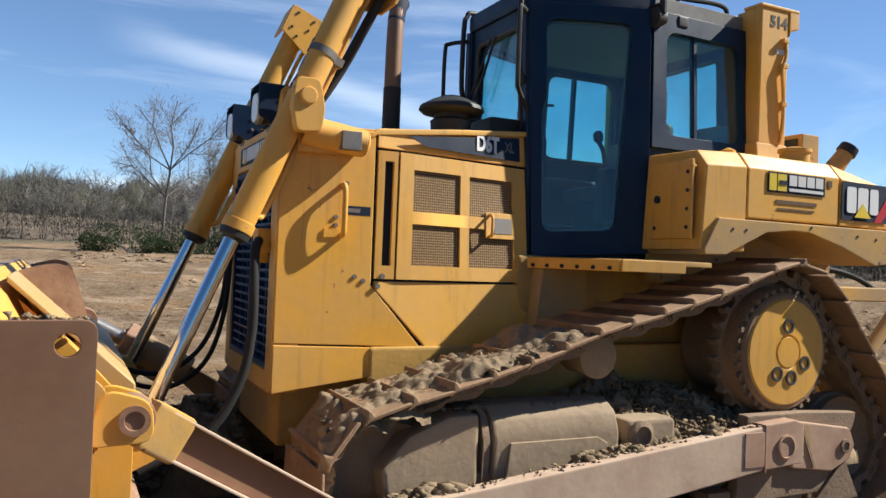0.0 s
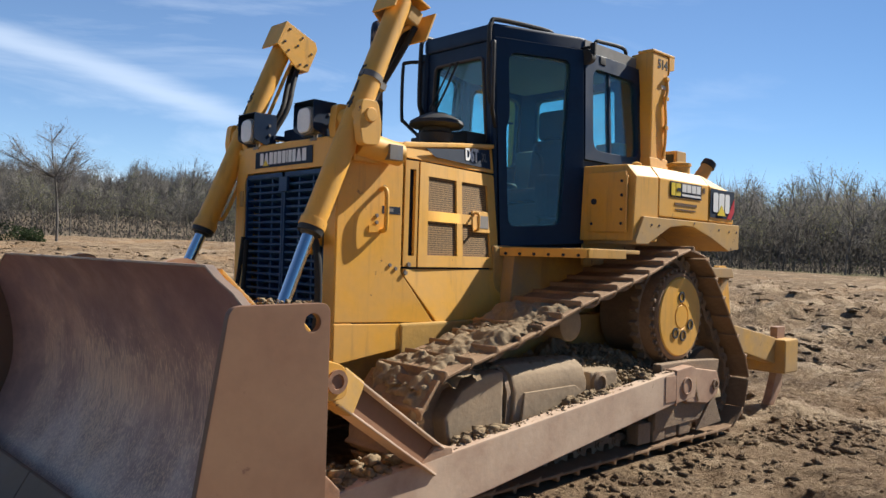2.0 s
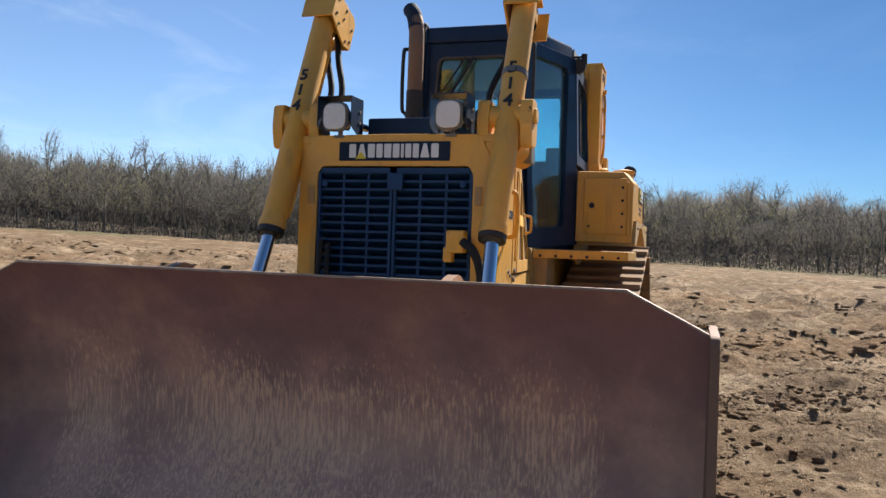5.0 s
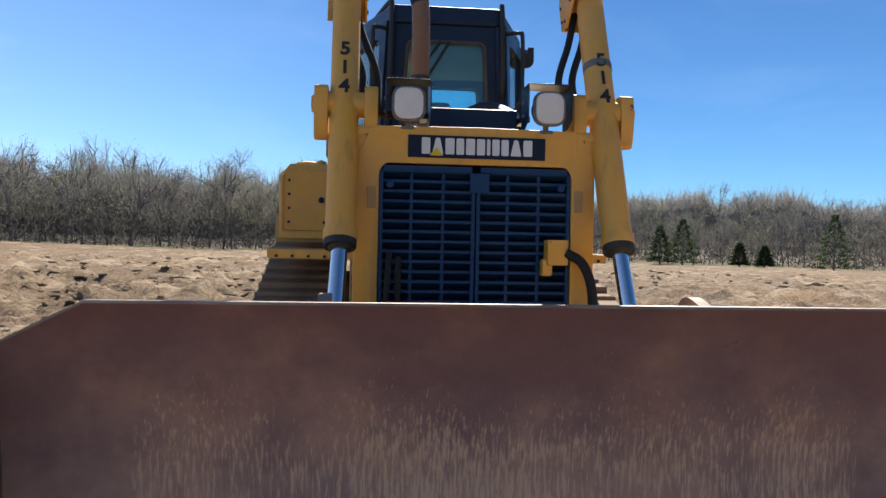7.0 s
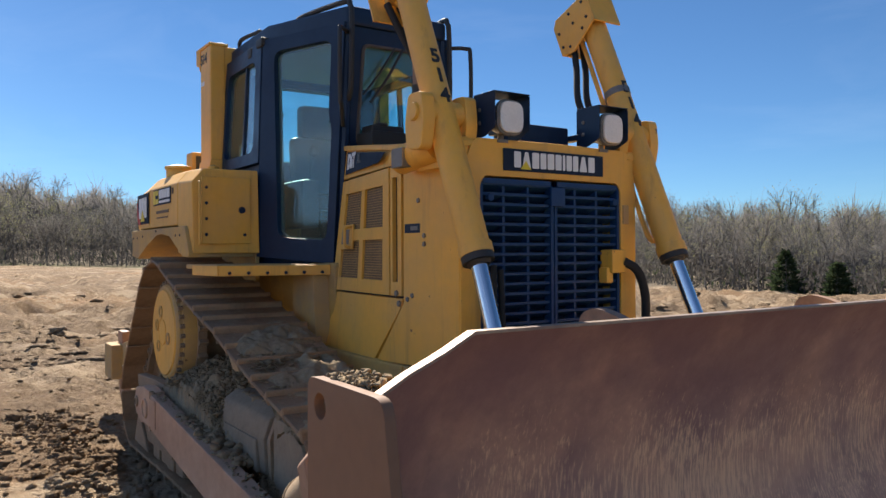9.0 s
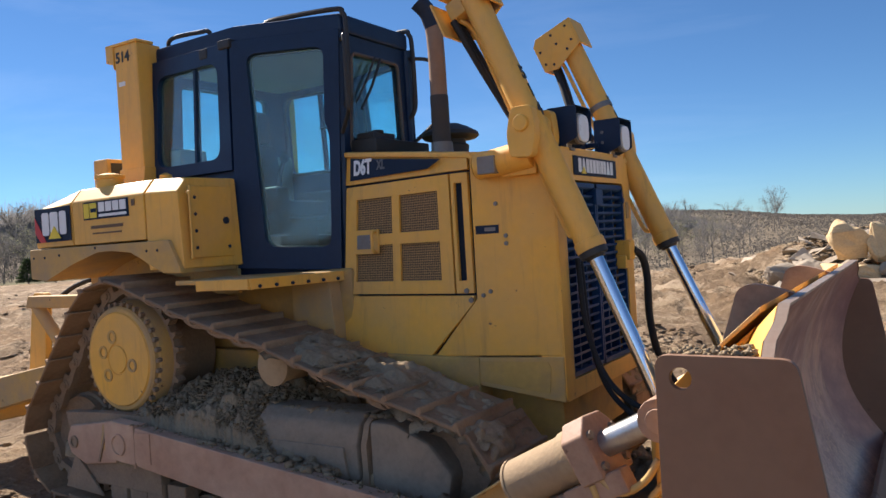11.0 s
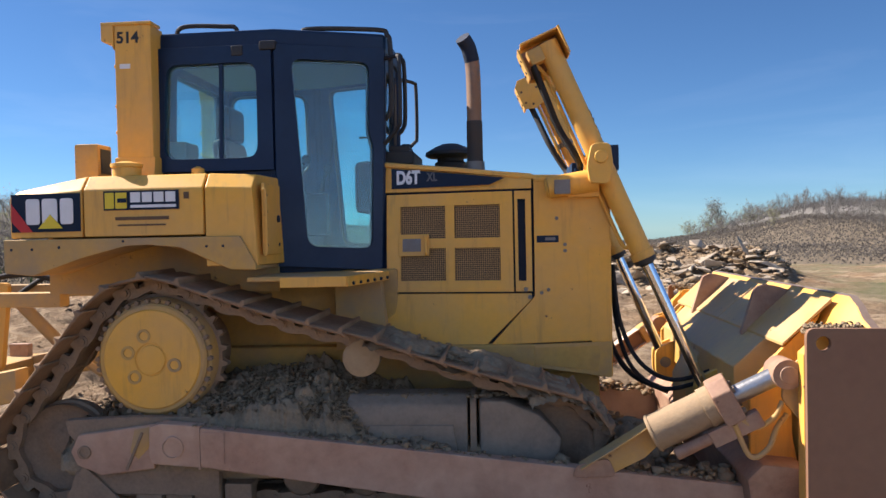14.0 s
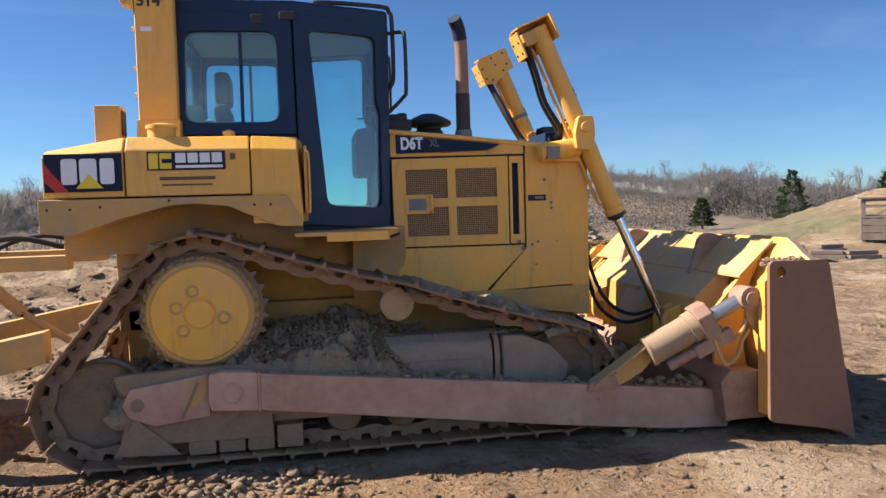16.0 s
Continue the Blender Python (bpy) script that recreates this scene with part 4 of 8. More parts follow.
def cab_wall(name, corners, opening, radius, label, seal=True, thick=0.05, divider=None, frame_mat=None):
    """A wall with a rounded glazed opening, given in shares of the wall."""
    place, n = quad_place(corners, thick)
    w = (Vector(corners[1]) - Vector(corners[0])).length
    h = (Vector(corners[3]) - Vector(corners[0])).length
    op = rounded([(u * w, v * h) for u, v in opening], radius, 5)
    b = B()
    ring_plate(b, [(0, 0), (w, 0), (w, h), (0, h)], op, lambda x, y, s: place(x / w, y / h, s))
    wall = dz(name, b, CAB_BLACK, label=label, bevel=0.003)
    b = B()
    lo = [b.verts.new(place(x / w, y / h, 0.35)) for x, y in op]
    hi = [b.verts.new(place(x / w, y / h, 0.47)) for x, y in op]
    b.faces.new(lo)
    b.faces.new(hi[::-1])
    for i in range(len(op)):
        b.faces.new((lo[i], hi[i], hi[(i + 1) % len(op)], lo[(i + 1) % len(op)]))
    pane = part("window_pane", b, GLASS, wall, "tinted glass")
    pane.visible_shadow = False
    if seal:
        b = B()
        pipe(b, [place(x / w, y / h, 0) for x, y in op], 0.013, 6, 0, True)
        part("window_seal", b, SEAL, wall)
    if divider:
        b = B()
        lo_v, hi_v = min(v for _, v in opening), max(v for _, v in opening)
        for u, wd in divider:
            pts = [place(u - wd, lo_v, -.1), place(u + wd, lo_v, -.1), place(u + wd, hi_v, -.1), place(u - wd, hi_v, -.1)]
            back = [p - n * 0.04 for p in pts]
            a_, b_ = [b.verts.new(p) for p in pts], [b.verts.new(p) for p in back]
            b.faces.new(a_)
            b.faces.new(b_[::-1])
            for i in range(4):
                b.faces.new((a_[i], b_[i], b_[(i + 1) % 4], a_[(i + 1) % 4]))
        part("window_divider", b, CAB_BLACK, wall)
    return wall, place, n


TOP = 3.10
for s in (1, -1):
    A0, A1 = (1.275, s * 0.412, 1.61), (1.31, s * 0.345, TOP)
    B0, B1 = (0.64, s * 0.665, 1.655), (0.625, s * 0.605, TOP)
    C0, C1 = (-0.17, s * 0.635, 2.28), (-0.15, s * 0.585, TOP)
    M0 = (0.639, s * (0.665 - 0.06 * (2.28 - 1.655) / 1.445), 2.28)
    if s > 0:
        cw = [B0, A0, A1, B1]
        opening = [(0.285, 0.095), (0.905, 0.095), (0.905, 0.56), (0.86, 0.62), (0.86, 0.935), (0.15, 0.935)]
        sw = [C0, M0, B1, C1]
        wopen = [(0.09, 0.10), (0.87, 0.10), (0.87, 0.86), (0.09, 0.86)]
        dv = [(0.56, 0.014)]
    else:
        cw = [A0, B0, B1, A1]
        opening = [(0.095, 0.095), (0.715, 0.095), (0.85, 0.935), (0.14, 0.935), (0.14, 0.62), (0.095, 0.56)]
        sw = [M0, C0, C1, B1]
        wopen = [(0.13, 0.10), (0.91, 0.10), (0.91, 0.86), (0.13, 0.86)]
        dv = [(0.44, 0.014)]
    door, place, n = cab_wall("cab_door", cw, opening, 0.07, "closed black cab door with tall tinted pane")
    # door handle, hinges and gap lines
    f = (lambda u: 1 - u) if s > 0 else (lambda u: u)
    b = B()
    p = place(f(0.07), 0.60, -0.2)
    rod(b, p, p + Vector((-0.10, s * 0.03, 0)), 0.008, 0.008, 8)
    rod(b, p + Vector((0, 0, -.03)), p + Vector((-0.04, s * 0.02, -.03)), 0.012, 0.012, 8)
    part("door_handle", b, BLACK, door)
    b = B()
    for u in (0.965, ):
        pipe(b, [place(f(u), v, -0.05) for v in (0.02, 0.35, 0.7, 0.94)], 0.008, 6)
    part("door_gap", b, CORE, door)
    b = B()
    pipe(b, [place(f(.90), .40, -.25), place(f(.86), .52, -.4), place(f(.80), .66, -.3)], 0.008, 6)
    part("wiper", b, BLACK, door)
    cab_wall("cab_side", sw, wopen, 0.09, "black cab side with a sliding window", divider=dv)
    # lower filler under the side window, hidden by the tank
    b = B()
    prism(b, [(0.64, s * 0.62), (0.64, s * 0.655), (-0.17, s * 0.63), (-0.17, s * 0.60)], "z", 1.66, 2.29)
    dz("cab_lower_side", b, CAB_BLACK)
    # corner posts
    b = B()
    pipe(b, [(1.28, s * 0.40, 1.63), (1.305, s * 0.352, 3.09)], 0.03, 8, 1)
    pipe(b, [(0.632, s * 0.655, 1.66), (0.622, s * 0.60, 3.09)], 0.03, 8, 1)
    dz("corner_post", b, CAB_BLACK)
    # roof rails
    b = B()
    pipe(b, [(0.80, s * .46, 3.19), (0.83, s * .46, 3.235), (1.28, s * .37, 3.235), (1.345, s * .36, 3.20), (1.365, s * .36, 3.12), (1.365, s * .365, 2.75), (1.345, s * .365, 2.66), (1.31, s * .36, 2.62)], 0.017, 8, 5)
    dz("grab_rail", b, BLACK, label="black bent roof rail")
    b = B()
    pipe(b, [(-0.03, s * .56, 3.17), (-0.02, s * .58, 3.23), (0.06, s * .58, 3.255), (0.28, s * .56, 3.25), (0.36, s * .56, 3.24), (0.38, s * .54, 3.18)], 0.015, 8, 5)
    dz("rear_roof_rail", b, BLACK)
    # side lamp / mirror arm
    b = B()
    pipe(b, [(1.32, s * .36, 3.04), (1.42, s * .46, 3.03), (1.44, s * .48, 2.98), (1.44, s * .48, 2.62), (1.42, s * .46, 2.56), (1.32, s * .40, 2.46)], 0.014, 8, 5)
    dz("mirror_arm", b, BLACK, label="black tubular mirror arm")
    if s > 0:
        b = lathe(B(), [(.02, 0), (.042, .012), (.056, .05), (.058, .085), (.05, .088), (.02, .08), (.001, .078)], (.56, s * .672, 3.055), (1, 0, -.12), 20)
        work = dz("work_lamp", b, BLACK, label="small black work lamp under the cab roof")
        part("lamp_bracket", box(box(B(), .585, .635, s * .60, s * .70, 3.118, 3.128), .60, .62, s * .69, s * .735, 3.06, 3.15), BLACK, work, bevel=.003)
    else:
        dz("work_lamp", box(B(), .55, .66, s * .60, s * .67, 3.06, 3.12), BLACK, bevel=0.012)
    dz("work_lamp", box(B(), .36, .44, s * .58, s * .66, 3.03, 3.10), BLACK, bevel=0.012)
front = cab_wall("cab_front", [(1.29, -0.40, 2.25), (1.29, 0.40, 2.25), (1.31, 0.35, TOP), (1.31, -0.35, TOP)], [(0.13, 0.12), (0.87, 0.12), (0.85, 0.86), (0.15, 0.86)], 0.05, "black cab front with windscreen")
b = B()
pipe(b, [(1.335, 0.02, 2.98), (1.34, -0.1, 2.78), (1.34, -0.22, 2.62)], 0.009, 6)
pipe(b, [(1.335, -0.04, 2.98), (1.34, -0.16, 2.80), (1.34, -0.27, 2.66)], 0.007, 6)
part("wiper", b, BLACK, front[0])
cab_wall("cab_rear", [(-0.17, 0.63, 2.0), (-0.17, -0.63, 2.0), (-0.15, -0.58, TOP), (-0.15, 0.58, TOP)], [(0.14, 0.35), (0.86, 0.35), (0.86, 0.88), (0.14, 0.88)], 0.06, "black cab rear wall with window")
# lower front bulkhead
box(b := B(), 1.24, 1.28, -0.40, 0.40, 1.62, 2.28)
dz("cab_bulkhead", b, CAB_BLACK)
# roof
b = B()
prism(b, [(1.335, -0.36), (1.335, 0.36), (0.64, 0.62), (-0.16, 0.60), (-0.16, -0.60), (0.64, -0.62)], "z", 3.085, 3.212)
roof = dz("cab_roof", b, CAB_BLACK, bevel=0.03, label="black cab roof")
prism(b := B(), [(1.2, -0.3), (1.2, 0.3), (0.62, 0.5), (-0.1, 0.5), (-0.1, -0.5), (0.62, -0.5)], "z", 3.208, 3.232)
part("roof_panel", b, CAB_BLACK, roof, bevel=0.012)
# thin sheet added on the left only, to paint sunlight on the dusty roof
prism(b := B(), [(.60, .621), (.60, .631), (-.13, .612), (-.13, .602)], "z", 3.105, 3.195)
part("side_panel", b, SUNLIT_DUST, roof, "dusty roof side, sun glare painted into its grey", bevel=0.004)
prism(b := B(), [(1.25, -0.33), (1.25, 0.33), (0.62, 0.57), (-0.12, 0.55), (-0.12, -0.55), (0.62, -0.57)], "z", 3.03, 3.083)
part("headliner", b, CREAM, roof, "pale cab headliner")
# seat and controls
b = B()
box(b, 0.15, 0.62, -0.25, 0.25, 1.98, 2.1)
seat = dz("operator_seat", b, SEAT, label="dark vinyl operator seat", bevel=0.04)
box(b := B(), 0.10, 0.22, -0.24, 0.24, 2.08, 2.56, Matrix.Translation((0.16, 0, 2.1)) @ Matrix.Rotation(radians(-8), 4, "Y") @ Matrix.Translation((-0.16, 0, -2.1)))
part("backrest", b, SEAT, seat, bevel=0.05)
box(b := B(), 0.05, 0.17, -0.17, 0.17, 2.55, 2.80)
part("headrest", b, SEAT, seat, bevel=0.04)
box(b := B(), 0.2, 0.55, -0.2, 0.2, 1.66, 1.98)
part("seat_base", b, BLACK, seat, bevel=0.02)
for s in (1, -1):
    b = box(B(), 0.25, 0.75, s * 0.29, s * 0.42, 1.85, 2.18)
    cons = dz("control_console", b, SEAT, bevel=0.03)
    b = pipe(B(), [(0.7, s * .34, 2.17), (0.72, s * .34, 2.28), (0.75, s * .335, 2.34)], 0.014, 8)
    lathe(b, [(0.01, 0), (0.03, .02), (.032, .06), (.015, .08)], (0.75, s * .335, 2.33), (0.2, 0, 1), 12)
    part("joystick", b, BLACK, cons)
b = box(B(), 1.08, 1.22, -0.28, 0.28, 2.0, 2.36)
dz("dashboard", b, SEAT, bevel=0.04)
for s in (1, -1):
    b = box(B(), -0.12, 0.0, s * .32, s * .56, 1.66, 2.5)
    dz("cab_trim_panel", b, CREAM, bevel=0.02)

# ---------- tanks, fenders and platforms ----------
for s in (1, -1):
    def yz(pts):
        return [(s * y, z) for y, z in pts]
    sect = [(0.70, 1.868), (1.135, 1.868), (1.135, 2.15), (1.06, 2.238), (0.70, 2.238)]
    b = prism(B(), yz(sect), "x", -0.40, 0.340)
    tank = dz("tank_middle" if s < 0 else "battery_box_middle", b, YELLOW, label="yellow rear side tank", bevel=0.012)
    b = B()
    lo = [b.verts.new((-0.88, s * y, z)) for y, z in [(0.70, 1.868), (1.11, 1.868), (1.11, 2.12), (1.02, 2.16), (0.70, 2.16)]]
    hi = [b.verts.new((-0.409, s * y, z)) for y, z in sect]
    b.faces.new(lo)
    b.faces.new(hi[::-1])
    for i in range(5):
        b.faces.new((lo[i], hi[i], hi[(i + 1) % 5], lo[(i + 1) % 5]))
    rear = dz("tank_rear", b, YELLOW, bevel=0.012)
    b = B()
    lo = [b.verts.new((0.349, s * y, z)) for y, z in [(0.70, 1.68), (1.135, 1.68), (1.135, 2.15), (1.06, 2.238), (0.70, 2.238)]]
    hi = [b.verts.new((x, s * y, z)) for x, y, z in [(0.70, 0.70, 1.68), (0.66, 1.125, 1.68), (0.635, 1.125, 2.14), (0.637, 1.05, 2.225), (0.67, 0.70, 2.225)]]
    b.faces.new(lo)
    b.faces.new(hi[::-1])
    for i in range(5):
        b.faces.new((lo[i], hi[i], hi[(i + 1) % 5], lo[(i + 1) % 5]))
    fr = dz("tank_front", b, YELLOW, bevel=0.01, label="yellow box ahead of the side tank")
    b = B()
    prism(b, [(s * 0.76, 1.74), (s * 1.08, 1.74), (s * 1.08, 2.17), (s * 0.76, 2.17)], "x", 0.675, 0.695)
    part("hatch", b, YELLOW, fr, bevel=0.006)
    b = B()
    rod(b, (0.685, s * .82, 1.96), (0.705, s * .82, 1.96), 0.022)
    bolt_heads(b, [(0.69, s * 1.05, z) for z in (1.8, 1.9, 2.0, 2.1)] + [(0.69, s * .80, 1.8)], (1, 0, 0), 0.012, 0.01)
    part("latch", b, CORE, fr)
    part("bolt", B(), CORE, fr)
    b = B()
    pipe(b, [(0.69, s * 1.09, 1.75), (0.705, s * 1.095, 1.77), (.705, s * 1.095, 2.1), (0.68, s * 1.09, 2.13)], 0.008, 6)
    part("hinge_rod", b, YELLOW, fr)
    # inner shelf beneath the cab side
    # fender with its arch
    fp = [(-0.90, 1.66), (-0.90, 1.86), (0.56, 1.858), (0.655, 1.69), (0.655, 1.655), (0.50, 1.66), (0.20, 1.795), (0.0, 1.815), (-0.14, 1.81), (-0.42, 1.74), (-0.72, 1.64)]
    b = prism(B(), fp, "y", s * 0.72, s * 1.152)
    wheel_arch = box(B(), -0.88, 0.66, s * 0.69, s * 0.716, 1.50, 1.875)
    fen = dz("fender", b, YELLOW_DIRTY, label="arched dusty yellow fender over the track", bevel=0.008)
    part("inner_arch_plate", wheel_arch, YELLOW_DIRTY, fen)
    b = bolt_heads(B(), [(x, s * 1.152, z) for x, z in ((-0.85, 1.8), (-.72, 1.8), (.36, 1.8), (.46, 1.8), (-.15, 1.84), (-.55, 1.81))], (0, s, 0), 0.009, 0.004)
    part("bolt", b, CORE, fen)
    # walking platform ahead of the tank
    b = prism(B(), [(0.60, s * 0.45), (0.60, s * 1.15), (0.80, s * 1.17), (1.18, s * 1.14), (1.33, s * 0.50), (1.30, s * 0.42)], "z", 1.585, 1.612)
    plat = dz("step_platform", b, YELLOW_DIRTY, label="dusty yellow step plate beside the cab", bevel=0.005)
    b = B()
    for p, q in (((0.80, 1.16), (1.19, 1.13)), ((1.19, 1.13), (1.335, 0.5))):
        d = (Vector((q[0], s * q[1], 0)) - Vector((p[0], s * p[1], 0)))
        ang = math.atan2(d.y, d.x)
        mm = Matrix.Translation((p[0], s * p[1], 1.56)) @ Matrix.Rotation(ang, 4, "Z")
        box(b, 0, d.length, -0.012, 0.012, -0.012, 0.048, mm)
    part("platform_edge", b, YELLOW, plat, bevel=0.004)
    b = B()
    for k in range(6):
        t = (k + .5) / 6
        bolt_heads(b, [(1.19 + .145 * t + .013, s * (1.13 - .63 * t), 1.565)], (1, s * .2, 0), 0.011, 0.012)
    part("bolt", b, CORE, plat)
    b = prism(B(), [(1.0, 1.55), (1.3, 1.55), (1.34, 1.2), (1.3, 1.1), (1.0, 1.1)], "y", s * .44, s * .60)
    part("bracket_plate", b, YELLOW_DIRTY, plat, bevel=.006)
    # roll-over post: a narrow upright, flared inwards at its head and foot
    b = B()
    prism(b, [(-0.372, s * 0.648), (-0.372, s * 0.766), (-0.124, s * 0.766), (-0.124, s * 0.648)], "z", 2.27, 3.235)
    post = dz("rollover_post", b, YELLOW, label="yellow roll-over protection post", bevel=0.018)
    b = prism(B(), [(s * 0.652, 2.86), (s * 0.652, 3.232), (s * 0.56, 3.232), (s * 0.56, 3.13)], "x", -0.36, -0.136)
    part("post_bracket", b, YELLOW, post, bevel=0.008)
    b = prism(B(), [(-0.372, 3.235), (-0.372, 3.07), (-0.385, 3.11), (-0.455, 3.13), (-0.455, 3.235)], "y", s * 0.64, s * 0.772)
    box(b, -0.455, -0.118, s * .63, s * .774, 3.228, 3.25)
    part("post_top", b, YELLOW, post, bevel=0.006)
    b = prism(B(), [(s * 0.60, 2.235), (s * 0.80, 2.235), (s * 0.78, 2.30), (s * 0.770, 2.38), (s * 0.645, 2.38), (s * 0.63, 2.30)], "x", -0.385, -0.112)
    part("post_base", b, YELLOW, post, bevel=0.01)
    part("sticker", box(B(), -0.335, -0.265, s * .7655, s * .768, 2.95, 2.98), WHITE, post)
    bolt_heads(None, [(-0.388, s * .70, z) for z in (2.55, 2.72, 2.98)], (-1, 0, 0), 0.014, 0.012)
    part("bolt", B(), YELLOW, post)
    rt = Vector((-s, 0, 0))
    mm = Matrix((rt, Vector((0, 0, 1)), Vector((0, s, 0)))).transposed().to_4x4()
    mm.translation = (-0.278, s * .767, 3.145)
    lettering("514", 0.10, mm, INK, post, "number", "black stencilled fleet number", bold=0.003)
    if s > 0:
        b = pipe(B(), [(-0.345, .77, 3.03), (-0.335, .782, 2.94), (-.30, .785, 2.84), (-.315, .785, 2.70), (-.32, .782, 2.52), (-.31, .77, 2.39)], 0.012, 8)
        part("cable", b, YELLOW, post)
        for z in (2.62, 2.86, 3.02):
            part("cable_clip", box(B(), -.345, -.30, .765, .795, z, z + .03), YELLOW, post, bevel=.004)
    # small box and cap behind the post
    b = box(B(), -0.64, -0.48, s * .62, s * .80, 2.22, 2.47)
    lamp_box = dz("rear_lamp_box", b, YELLOW_DIRTY, bevel=0.012)
    part("lamp_face", box(B(), -.482, -.472, s * .65, s * .77, 2.28, 2.44), BLACK, lamp_box, "black lamp face", bevel=.004)
    b = lathe(B(), [(0.085, 0), (0.085, 0.10), (0.095, 0.105), (0.095, 0.125), (0.03, 0.14)], (-0.2, s * 0.98, 2.19), (0, 0, 1), 24)
    cap = dz("tank_cap" if s < 0 else "filler_neck", b, YELLOW)
    if s > 0:
        b = rod(B(), (-.55, .95, 2.2), (-.64, .99, 2.34), 0.06, 0.05, 20)
        spout = dz("filler_spout", b, YELLOW_DIRTY, bevel=.003)
        part("cap", rod(B(), (-.636, .988, 2.333), (-.664, 1.002, 2.378), 0.062, 0.057, 20), SOOT_AND_HOLE, spout, "black cap", bevel=.006)
    b = lathe(B(), [(0.04, 0), (0.04, 0.05), (0.01, .065)], (0.2, s * 0.85, 2.235), (0, 0, 1), 16)
    dz("small_cap", b, YELLOW)
    # side signs: plain shapes
    o = s * 1.1355

    def sign(name, poly, mat, parent, lift, label="", flip=True):
        bb = prism(B(), poly, "y", o + s * lift, o + s * (lift + 0.003))
        return part(name, bb, mat, parent, label)
    # rear panel narrows, so its sign follows it
    mrot = Matrix.Translation((-0.64, s * 1.1255, 2.02)) @ Matrix.Rotation(math.atan2(s * 0.025, 0.47), 4, "Z")

    def rear_sign(name, poly, mat, lift, label=""):
        bb = prism(B(), poly, "y", s * lift, s * (lift + 0.003), mrot)
        return part(name, bb, mat, rear, label)
    rear_sign("brand_plate", [(-0.225, -0.115), (0.225, -0.115), (0.225, 0.115), (-0.225, 0.115)], NAMEPLATE, 0.002, "black maker's plate with plain white blocks")
    e = -1 if s < 0 else 1
    # red wedge at the rear edge, three white blocks, yellow triangle
    rear_sign("red_wedge", [(-0.225, 0.06), (-0.225, -0.05), (-0.16, -0.115), (-0.085, -0.115)], RED, 0.0055)
    xs = (-0.085, 0.03, 0.135) if s < 0 else (-0.085, 0.03, 0.135)
    for c, w in ((-0.08, 0.045), (0.03, 0.05), (0.14, 0.042)):
        c = c if s < 0 else 0.06 - c
        rear_sign("letter_block", rounded([(c - w, -0.07), (c + w, -0.07), (c + w, 0.085), (c - w, 0.085)], 0.02, 3), WHITE, 0.0085)
    rear_sign("triangle_mark", [(-0.045, -0.095), (0.115, -0.095), (0.035, -0.01)], DECAL_YELLOW, 0.012)
    # dealer's sign
    x0, x1 = (-0.27, 0.195)
    sign("dealer_plate", [(x0, 2.025), (x1, 2.025), (x1, 2.14), (x0, 2.14)], NAMEPLATE, tank, 0.002, "black dealer's plate with plain blocks")
    d = 1 if s < 0 else -1

    def sx(a, b_):
        """Shares of the sign's width, read from its left edge."""
        return (x0 + (x1 - x0) * a, x0 + (x1 - x0) * b_) if s < 0 else (x1 - (x1 - x0) * a, x1 - (x1 - x0) * b_)

    def rect(name, a, b_, z0, z1, mat, lift):
        p, q = sx(a, b_)
        sign(name, [(p, z0), (q, z0), (q, z1), (p, z1)], mat, tank, lift)
    rect("emblem", 0.02, 0.14, 2.035, 2.13, DECAL_YELLOW, 0.0055)
    rect("emblem", 0.16, 0.31, 2.035, 2.13, DECAL_YELLOW, 0.0055)
    rect("emblem_bar", 0.19, 0.31, 2.07, 2.095, NAMEPLATE, 0.009)
    for k in range(4):
        rect("letter_block", 0.36 + 0.155 * k, 0.49 + 0.155 * k, 2.07, 2.13, WHITE, 0.0055)
    rect("text_bar", 0.36, 0.96, 2.038, 2.055, WHITE, 0.0055)
    rect("text_bar", 0.15, 0.86, 1.965, 1.985, BROWN_INK, 0.001)
    rect("text_bar", 0.18, 0.82, 1.93, 1.94, BROWN_INK, 0.001)
    rect("emblem", 1.06, 1.13, 2.085, 2.125, BROWN_INK, 0.001)

# ---------- tracks ----------
C_REAR, C_SPROCKET, C_FRONT = (-0.63, 0.575, 0.30), (0.0, 1.13, 0.43), (2.36, 0.575, 0.30)


